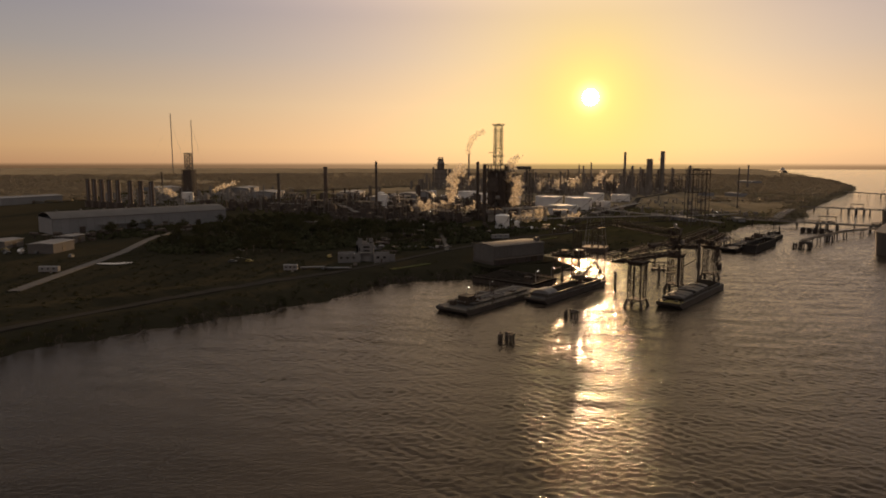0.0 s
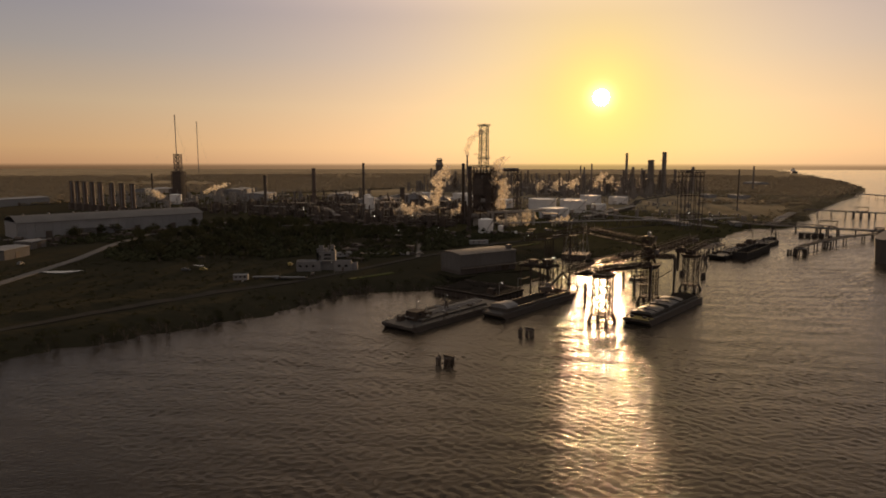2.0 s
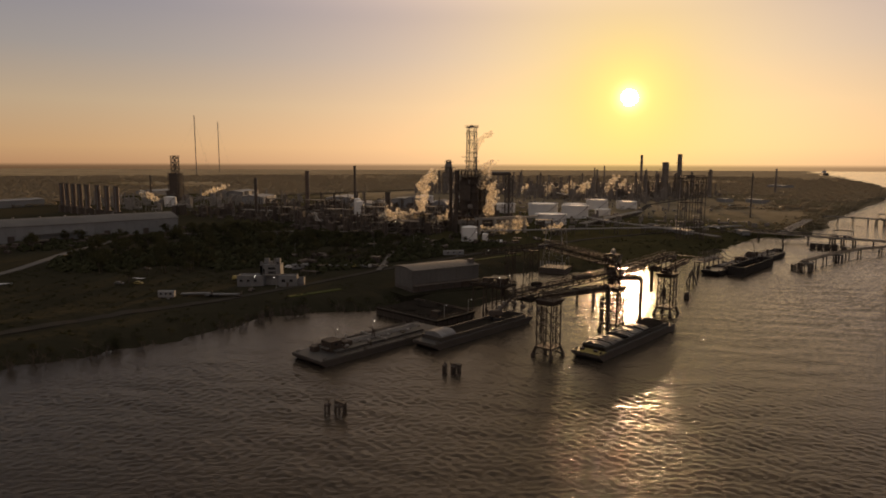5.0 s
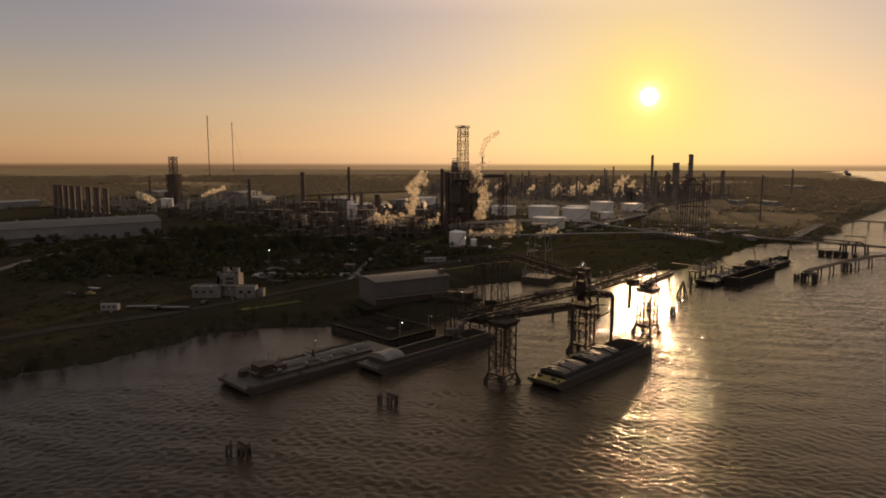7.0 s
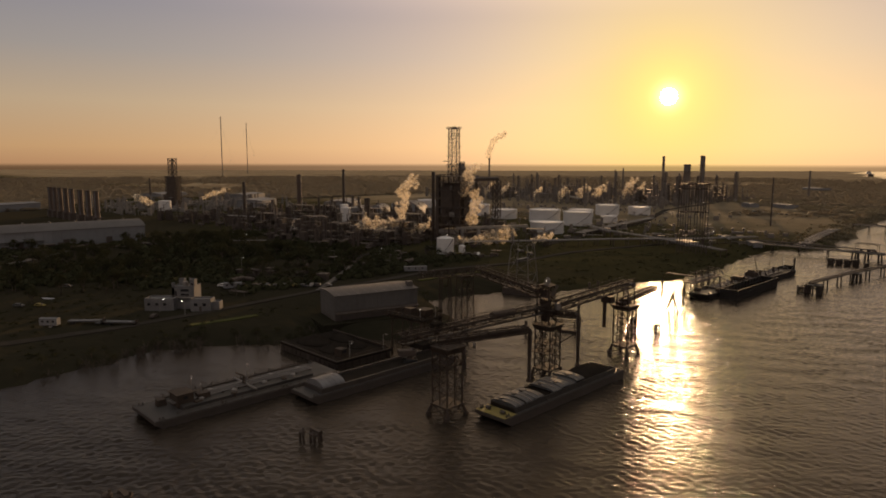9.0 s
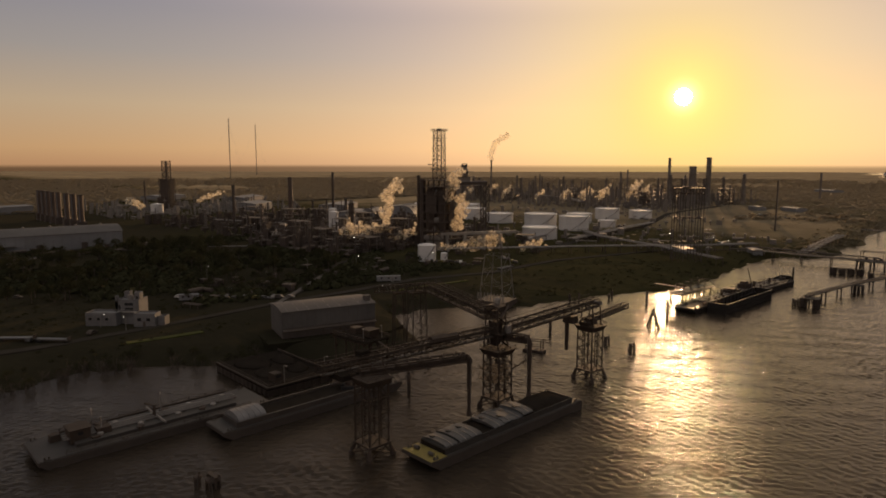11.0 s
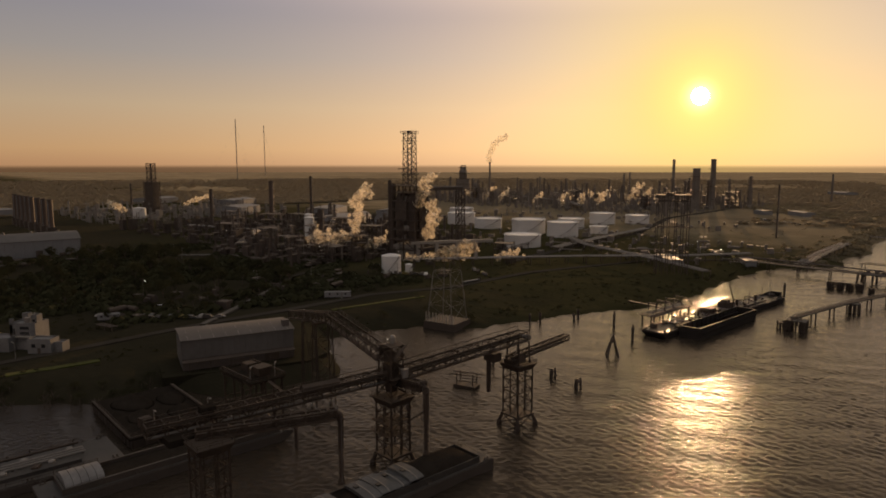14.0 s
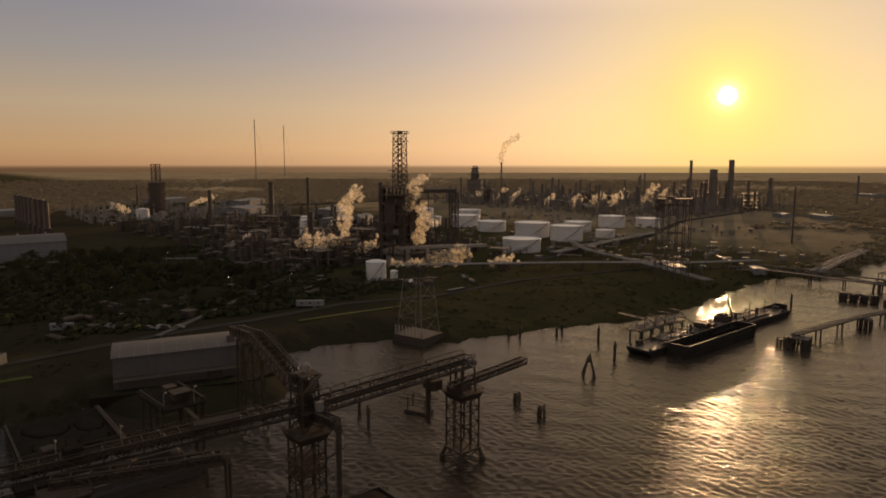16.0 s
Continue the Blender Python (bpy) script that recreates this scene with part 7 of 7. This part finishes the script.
def lamp(x, y, h, z0=None, label="galvanised lamp post with a small lit head"):
    th = thing("lamp_post", (x, y, on_ground(x, y) if z0 is None else z0), (x * 13) % 360, label, "lamp post", "lit lamp posts")
    part("post", Geo().tube((0, 0, 0), (0, 0, h), 0.14, 0.09, 8), STEEL, th)
    part("arm", Geo().bar((0, 0, h - 0.1), (1.4, 0, h + 0.1), 0.1), STEEL, th)
    hd = part("lamp_head", Geo().box((1.6, 0, h + 0.1), (0.9, 0.45, 0.2)), STEEL, th)
    part("bulb", Geo().box((1.6, 0, h - 0.06), (0.26, 0.2, 0.12)), LAMP, hd, "glowing lamp glass")
    return th


for x, y, h, z0 in ((-167.1, 219.5, 6.6, 2.3), (-167.3, 236.9, 6.4, 2.3), (-166.4, 274.6, 5.6, 2.8), (-166.0, 289.2, 5.6, 2.8), (-154.9, 297.0, 3.6, 13.94), (-155.0, 304.5, 3.6, 13.94), (-113.2, 313.0, 1.6, 30.5), (-189.6, 330.2, 2.4, 20.75), (-182, 330, 2.4, 22), (-262, 258, 6, None), (-274, 252, 6, None), (-285, 268, 6, None),
                    (-330, 420, 8, None), (-340, 390, 8, None), (-310, 470, 8, None), (-345, 500, 9, None), (-400, 470, 10, None), (-430, 450, 10, None), (-925, 512, 12, None), (-940, 516, 18, None), (-915, 506, 12, None), (-900, 480, 8, None), (-560, 470, 10, None), (-600, 500, 10, None),
                    (-225, 700, 7, None), (-205, 690, 7, None), (-240, 720, 7, None), (-262, 705, 7, None), (-360, 1100, 9, None), (-410, 1090, 9, None), (-440, 1120, 12, None), (-520, 1080, 12, None), (-640, 1060, 12, None), (-700, 1050, 12, None), (-350, 330, 8, None), (-500, 400, 8, None), (-470, 395, 8, None)):
    lamp(x, y, h, z0)


def car(x, y, rz, mat, label, long=4.6, tall=1.5):
    th = thing("car", (x, y, on_ground(x, y) + 0.3), rz, label, "car", "parked cars")
    L, W = long, 1.85
    out = [(-L / 2, 0.3), (L / 2, 0.3), (L / 2, 0.75), (L * 0.28, 0.9), (L * 0.12, tall), (-L * 0.32, tall), (-L * 0.46, 0.95), (-L / 2, 0.85)]
    body = part("body", Geo().extrude_y(out, -W / 2, W / 2), mat, th)
    for s in (-1, 1):
        part("side_window", Geo().box((-L * 0.1, s * (W / 2 + 0.01), tall - 0.3), (L * 0.36, 0.04, 0.38)), GLASS, body)
        for u in (-0.3, 0.3):
            part("wheel", Geo().tube((L * u, s * (W / 2 - 0.15), 0.32), (L * u, s * (W / 2 + 0.05), 0.32), 0.33, None, 12), TYRE, th)
    part("windscreen", Geo().bar((L * 0.275, 0, 0.96), (L * 0.135, 0, tall - 0.05), 1.5, 0.05), GLASS, body)
    return th


paints = (WHITE, STEEL, RUST, HULL, COVER, YELLOW)
names = {0: "white", 1: "grey", 2: "dark red-brown", 3: "black", 4: "pale silver", 5: "yellow"}
rng = random.Random(5)
spots = [(-508 + 7 * i + 3 * j, 128 + 6 * i - 9 * j) for i in range(8) for j in range(3)]
spots += [(-296 + 2.8 * i, 312 + 3.4 * i) for i in range(9)] + [(-312 + 3 * i, 300 + 3.6 * i) for i in range(7)]
spots += [(-318 + 3 * i, 470 + 2.0 * i) for i in range(8)] + [(-292 + 4 * i, 520 - 2.0 * i) for i in range(6)]
spots += [(-204 - 4 * i, 702 + 3 * i) for i in range(8)] + [(-270 - 7 * i, 1020 + 4 * i) for i in range(10)] + [(-300 - 6 * i, 1040 + 4 * i) for i in range(8)]
spots += [(-268, 226), (-266, 246), (-300, 258), (-330, 210), (-322, 218), (-366, 240), (-420, 160)]
for x, y in spots:
    k = rng.choice((0, 0, 1, 2, 3, 4, 4, 5))
    car(x + rng.uniform(-1, 1), y + rng.uniform(-1, 1), rng.choice((40, 130)) + rng.uniform(-6, 6), paints[k], names[k] + " car parked on the works yard", rng.choice((4.4, 4.8, 5.4)), rng.choice((1.45, 1.5, 1.8)))


# ---- steam ----
def ico():
    bm = bmesh.new()
    bmesh.ops.create_icosphere(bm, subdivisions=2, radius=1.0)
    v = np.array([p.co[:] for p in bm.verts])
    f = np.array([[q.index for q in p.verts] for p in bm.faces])
    bm.free()
    return v, f


ICO_V, ICO_F = ico()


def plume(path, r0, r1, n, seed, label):
    """A drifting cloud: overlapping puffs along a path, fused and roughened into billows."""
    r = np.random.RandomState(seed)
    path = np.array(path, float)
    vs, fs, k0 = [], [], 0
    for k in range(n * 2):
        u = r.rand() ** 0.9
        s = u * (len(path) - 1)
        i = min(int(s), len(path) - 2)
        rad = r0 + (r1 - r0) * u
        c = path[i] + (path[i + 1] - path[i]) * (s - i) + r.randn(3) * rad * 0.42
        v = ICO_V * rad * r.uniform(0.24, 0.62) * r.uniform(0.8, 1.2, 3) * (1.1 - 0.35 * u) + c
        vs.append(v)
        fs.append(ICO_F + k0)
        k0 += len(v)
    me = bpy.data.meshes.new("steam_plume")
    me.from_pydata(np.concatenate(vs).tolist(), [], np.concatenate(fs).tolist())
    me.materials.append(STEAM)
    ob = new("steam_plume", me)
    mod = ob.modifiers.new("fuse", "REMESH")
    mod.mode, mod.voxel_size, mod.use_smooth_shade = "VOXEL", max(0.35, max(r0, r1) * 0.11), True
    tex = bpy.data.textures.new("billow", "CLOUDS")
    tex.noise_scale = max(r0, r1) * 0.32
    tex.noise_depth = 3
    dis = ob.modifiers.new("billow", "DISPLACE")
    dis.texture, dis.strength, dis.mid_level, dis.texture_coords = tex, max(r0, r1) * 0.75, 0.5, "GLOBAL"
    return tagged(ob, label, "steam", "steam plumes", "stuff")


plume([(-400, 500, 9), (-400, 500, 18), (-401, 500, 28), (-398, 502, 38), (-401, 500, 47), (-390, 508, 56)], 4.0, 4.6, 80, 1, "sunlit white steam rising from a cooling bay")
plume([(-430, 480, 14), (-422, 485, 17), (-412, 490, 18), (-402, 496, 17)], 4.5, 5.5, 56, 2, "low bank of sunlit steam between plant")
plume([(-430, 484, 12), (-429, 485, 20), (-430, 484, 27)], 2.8, 2.4, 22, 15, "small steam column beside the cooling bay")
plume([(-398, 508, 9), (-392, 512, 14), (-384, 520, 18)], 4.0, 4.0, 24, 12, "low bank of sunlit steam between plant")
plume([(-349, 519, 46), (-345, 523, 54), (-346, 522, 61), (-341, 530, 65)], 4.5, 4.0, 34, 3, "steam curling round the top of the drum structure")
plume([(-343, 524, 22), (-342, 525, 30), (-341, 527, 40), (-342, 525, 46)], 4.5, 4.0, 34, 4, "steam rising along the side of the drum structure")
plume([(-338, 530, 6), (-334, 535, 10), (-330, 545, 12), (-328, 555, 14)], 5.0, 5.0, 44, 5, "steam drifting out of the coke pit")
plume([(-318, 482, 13), (-312, 490, 14), (-306, 500, 13)], 2.6, 3.0, 18, 13, "thin steam over the small white tank")
plume([(-310, 560, 6), (-304, 566, 9), (-298, 574, 11)], 3.0, 3.4, 18, 14, "small drift of steam over the marsh edge")
plume([(-882, 476, 14), (-888, 470, 18), (-898, 462, 22)], 4.0, 5.5, 34, 6, "distant sunlit steam beside the drum tower")
plume([(-949, 580, 16), (-940, 592, 22), (-925, 606, 28)], 3.0, 4.5, 34, 7, "distant sunlit steam drifting over plant roofs")
plume([(-819, 1080, 76), (-821, 1079, 86), (-817, 1083, 97), (-816, 1085, 108), (-808, 1093, 116), (-798, 1102, 120)], 3.4, 5.0, 130, 8, "pale smoke trailing from a slender chimney")
for k, (x, y, h, w) in enumerate(((-634, 1045, 16, 9), (-612, 1068, 20, 10), (-590, 1085, 24, 9), (-562, 1132, 30, 12), (-548, 1140, 22, 9), (-700, 1060, 14, 7), (-760, 1040, 20, 7), (-845, 1030, 14, 8), (-820, 1070, 24, 7))):
    plume([(x, y, 8), (x + 3, y + 5, 8 + h * 0.5), (x + 10, y + 14, 8 + h)], w * 0.5, w * 0.75, 26, 20 + k, "distant sunlit steam among refinery columns")


# ---- trees ----
def tree_meshes(seed, h, spread):
    r = random.Random(seed)
    trunk = Geo().tube((0, 0, -0.6), (0.1, 0.1, h * 0.45), h * 0.028, h * 0.018, 7)
    tips = []
    for k in range(9):
        a = 2 * math.pi * k / 9 + r.uniform(-0.3, 0.3)
        z0 = h * r.uniform(0.25, 0.45)
        tip = Vector((math.cos(a) * spread * r.uniform(0.4, 0.9), math.sin(a) * spread * r.uniform(0.4, 0.9), h * r.uniform(0.55, 0.92)))
        trunk.tube((0.05, 0.05, z0), tip, h * 0.011, h * 0.004, 5)
        tips.append(tip)
    tips += [Vector((r.uniform(-0.2, 0.2) * spread, r.uniform(-0.2, 0.2) * spread, h * 0.95))] * 2
    crown = Geo()
    for tip in tips:
        for k in range(120):
            c = tip + Vector((r.gauss(0, 1), r.gauss(0, 1), r.gauss(0, 0.75))) * spread * 0.26
            n = Vector((r.gauss(0, 1), r.gauss(0, 1), r.gauss(0, 1))).normalized()
            a = n.orthogonal().normalized() * r.uniform(0.25, 0.6) * h * 0.055
            b = n.cross(a).normalized() * r.uniform(0.25, 0.6) * h * 0.05
            crown.add([c - a, c + b * 0.8, c + a, c - b], [(0, 1, 2, 3)])
    return trunk.mesh("trunk", BARK), crown.mesh("crown", LEAF)


TREES = [tree_meshes(k, 10.0, 4.2) for k in range(4)] + [tree_meshes(20 + k, 10.0, 3.0) for k in range(2)]
SHRUBS = [tree_meshes(40 + k, 4.0, 2.4) for k in range(3)]


def tree(name, meshes, x, y, s, rz, label, group):
    th = thing(name, (x, y, on_ground(x, y)), rz, label, "tree" if name == "tree" else "shrub", group)
    th.scale = (s, s, s * (0.9 + 0.2 * ((x * 7.3) % 1)))
    part("trunk", meshes[0], BARK, th)
    part("crown", meshes[1], LEAF, th)


def snag_mesh(seed):
    r = random.Random(seed)
    g = Geo().tube((0, 0, -2), (r.uniform(-0.5, 0.5), r.uniform(-0.5, 0.5), 4.2), 0.16, 0.07, 6)
    for k in range(9):
        z = r.uniform(0.6, 3.8)
        a = r.uniform(0, 6.3)
        L = r.uniform(0.8, 2.2)
        tip = Vector((math.cos(a) * L, math.sin(a) * L, z + r.uniform(0.3, 1.6)))
        g.tube((0, 0, z), tip, 0.06, 0.02, 4)
        g.tube(tip * 0.6 + Vector((0, 0, z * 0.4)), tip + Vector((r.uniform(-0.6, 0.6), r.uniform(-0.6, 0.6), 0.7)), 0.03, 0.015, 4)
    return g.mesh("snag", BARK)


SNAGS = [snag_mesh(k) for k in range(4)]
rng = random.Random(77)
for k in range(90):
    y = rng.choice((rng.uniform(196, 288), rng.uniform(205, 250), rng.uniform(80, 200)))
    x = float(shore_x(y)) + rng.uniform(-1.5, 5.5)
    ob = new("dead_shrub", SNAGS[rng.randrange(4)])
    s_ = rng.uniform(0.45, 1.1)
    ob.matrix_world = pose(x, y, -0.4, rng.uniform(-14, 14), rng.uniform(-14, 14), rng.uniform(0, 360)) @ Matrix.Diagonal((s_, s_, s_, 1))
    tagged(ob, "bare dead willow shrub standing in the shallows", "shrub", "drowned shrubs")
rng = random.Random(21)
for k in range(190):
    x, y = rng.uniform(-530, -330), rng.uniform(215, 420)
    if abs((x + 330) * 0.9 + (y - 100)) < 14 or (x < -440 and y < 215) or (x > -385 and y < 200):
        continue
    tree("tree", TREES[rng.randrange(6)], x, y, rng.uniform(0.55, 1.15), rng.uniform(0, 360), "dull green broad-crowned tree in a dark copse", "trees by the works")
for k in range(30):
    x, y = rng.uniform(-330, -285), rng.uniform(290, 470)
    tree("tree", TREES[rng.randrange(6)], x, y, rng.uniform(0.4, 0.75), rng.uniform(0, 360), "small dull green tree on the yard edge", "trees by the works")
for k in range(120):
    y = rng.uniform(60, 300)
    if rng.random() < 0.35:
        y = rng.choice((85, 130, 175, 205, 240, 270)) + rng.gauss(0, 5)
    x = float(shore_x(y)) - rng.uniform(-1.5, 9)
    tree("shrub", SHRUBS[rng.randrange(3)], x, y, rng.uniform(0.3, 0.85), rng.uniform(0, 360), "bare-stemmed willow shrub at the water's edge", "bank shrubs")
for k in range(70):
    y = rng.uniform(350, 700)
    x = float(shore_x(y)) - rng.uniform(0.5, 16)
    if abs(y - 415) < 10 or abs(y - 690) < 8:
        continue
    tree("shrub", SHRUBS[rng.randrange(3)], x, y, rng.uniform(0.35, 0.8), rng.uniform(0, 360), "low reed-green shrub on the marshy bank", "bank shrubs")


def clump():
    """Low crown of leaf patches for far woods."""
    r = np.random.RandomState(3)
    vs, fs = [], []
    for k in range(15):
        d = r.randn(3)
        d /= np.linalg.norm(d)
        d[2] = abs(d[2])
        c = d * np.array([1, 1, 0.8]) * r.uniform(0.65, 1.0)
        a = np.cross(d, r.randn(3))
        a /= np.linalg.norm(a)
        b = np.cross(d, a)
        s = r.uniform(0.3, 0.5)
        n = len(vs) * 4
        vs.append(np.array([c - a * s, c - b * s, c + a * s, c + b * s * 1.1]))
        fs.append([n, n + 1, n + 2, n + 3])
    return np.concatenate(vs), np.array(fs)


CL_V, CL_F = clump()


def woods(name, pts, label, mat, rmin, rmax, seed, low=0.8, high=1.3):
    r = np.random.RandomState(seed)
    vs, fs = [], []
    for k, (x, y) in enumerate(pts):
        a = r.uniform(0, 6.3)
        s = r.uniform(rmin, rmax)
        v = CL_V * np.array([s, s, s * r.uniform(low, high)])
        v = np.stack([v[:, 0] * math.cos(a) - v[:, 1] * math.sin(a), v[:, 0] * math.sin(a) + v[:, 1] * math.cos(a), v[:, 2]], 1)
        vs.append(v + np.array([x, y, 0]))
        fs.append(CL_F + len(CL_V) * k)
    V = np.concatenate(vs)
    base = np.repeat(ground_z(np.array([p[0] for p in pts]), np.array([p[1] for p in pts])), len(CL_V))
    V[:, 2] += base + rmin * 0.3
    me = bpy.data.meshes.new(name)
    me.from_pydata(V.tolist(), [], np.concatenate(fs).tolist())
    me.materials.append(mat)
    return tagged(new(name, me), label, "woodland", kind="stuff")


r = np.random.RandomState(9)
far_pts = []
while len(far_pts) < 26000:
    # azimuth left of +y, seen from the river
    a = radians(r.uniform(2, 92))
    d = 900 * (3.4 ** r.rand())
    x, y = -d * math.sin(a), 130 + d * math.cos(a)
    if x > shore_x(y) - 15 or (-1000 < x < -330 and 420 < y < 1380) or (x > -460 and y < 1250 and r.rand() < 0.93) or (-1000 < x < -600 and 250 < y < 430):
        continue
    if math.sin(x * 0.006 + 1.3 * math.sin(y * 0.004)) + math.sin(y * 0.0075 + x * 0.003) > 0.75 + 0.6 * r.randn() * (d / 2000) ** 2:
        continue
    far_pts.append((x, y))
woods("far_woodland", far_pts, "broad flat far woodland, its colour paled for haze", FARLEAF, 4.5, 9.0, 1, 0.3, 0.5)
pts = []
while len(pts) < 2300:
    y = r.uniform(1120, 1830)
    w = np.interp(y, (1120, 1300, 1830), (60, 330, 420))
    x = float(shore_x(y)) - 6 - r.rand() ** 1.3 * w
    pts.append((x, y))
woods("riverside_woodland", pts, "dense brown woodland along the river point, lightened for haze", POINTLEAF, 3.0, 6.0, 2, 0.3, 0.55)
pts = []
while len(pts) < 420:
    y = r.uniform(700, 1150)
    x = float(shore_x(y)) - 3 - abs(r.randn()) * 14
    if abs(y - 690) > 14 and abs(y - 930) > 9:
        pts.append((x, y))
woods("riverside_scrub", pts, "low brown scrub along the river edge of the meadow", POINTLEAF, 1.2, 3.4, 8, 0.5, 0.9)
pts = [(x, y) for x, y in ((r.uniform(-545, -282), r.uniform(205, 470)) for k in range(4200)) if not (x < -440 and y < 215) and y > 215 + 40 * math.sin(x * 0.05) and not (x > -330 and y < 300) and not (-500 < x < -330 and y < 175) and abs(x + 268 + 0.9 * max(0, y - 330)) > 6
       and abs((y - 100) + (x + 330)) > 9 and math.sin(x * 0.045 + 1.1) + math.sin(y * 0.05 + x * 0.02) > -0.9]
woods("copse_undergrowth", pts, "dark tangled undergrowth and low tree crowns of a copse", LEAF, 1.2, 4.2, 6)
pts = [(x, y) for x, y in ((r.uniform(-300, -175), r.uniform(420, 600)) for k in range(420)) if x < shore_x(y) - 4 and abs(x + 260) > 5]
woods("marsh_tussocks", pts, "low brown-green marsh tussocks", MARSH, 0.5, 1.8, 3, 0.12, 0.35)
pts = [(x, y) for x, y in ((r.uniform(-420, -235), r.uniform(50, 300)) for k in range(1600)) if x < shore_x(y) - 6 and abs(x + 260) > 7 and not (-290 < x < -262 and 245 < y < 285)]
woods("field_tussocks", pts, "rough tufts of grass and brush on the river plain", MARSH, 0.4, 1.4, 4, 0.2, 0.45)
pts = [(x, y) for x, y in ((r.uniform(-700, -210), r.uniform(680, 1150)) for k in range(420)) if x < shore_x(y) - 6 and x > -330]
woods("meadow_scrub", pts, "low scrub dotted over the far meadow", POINTLEAF, 0.8, 2.0, 5, 0.3, 0.6)
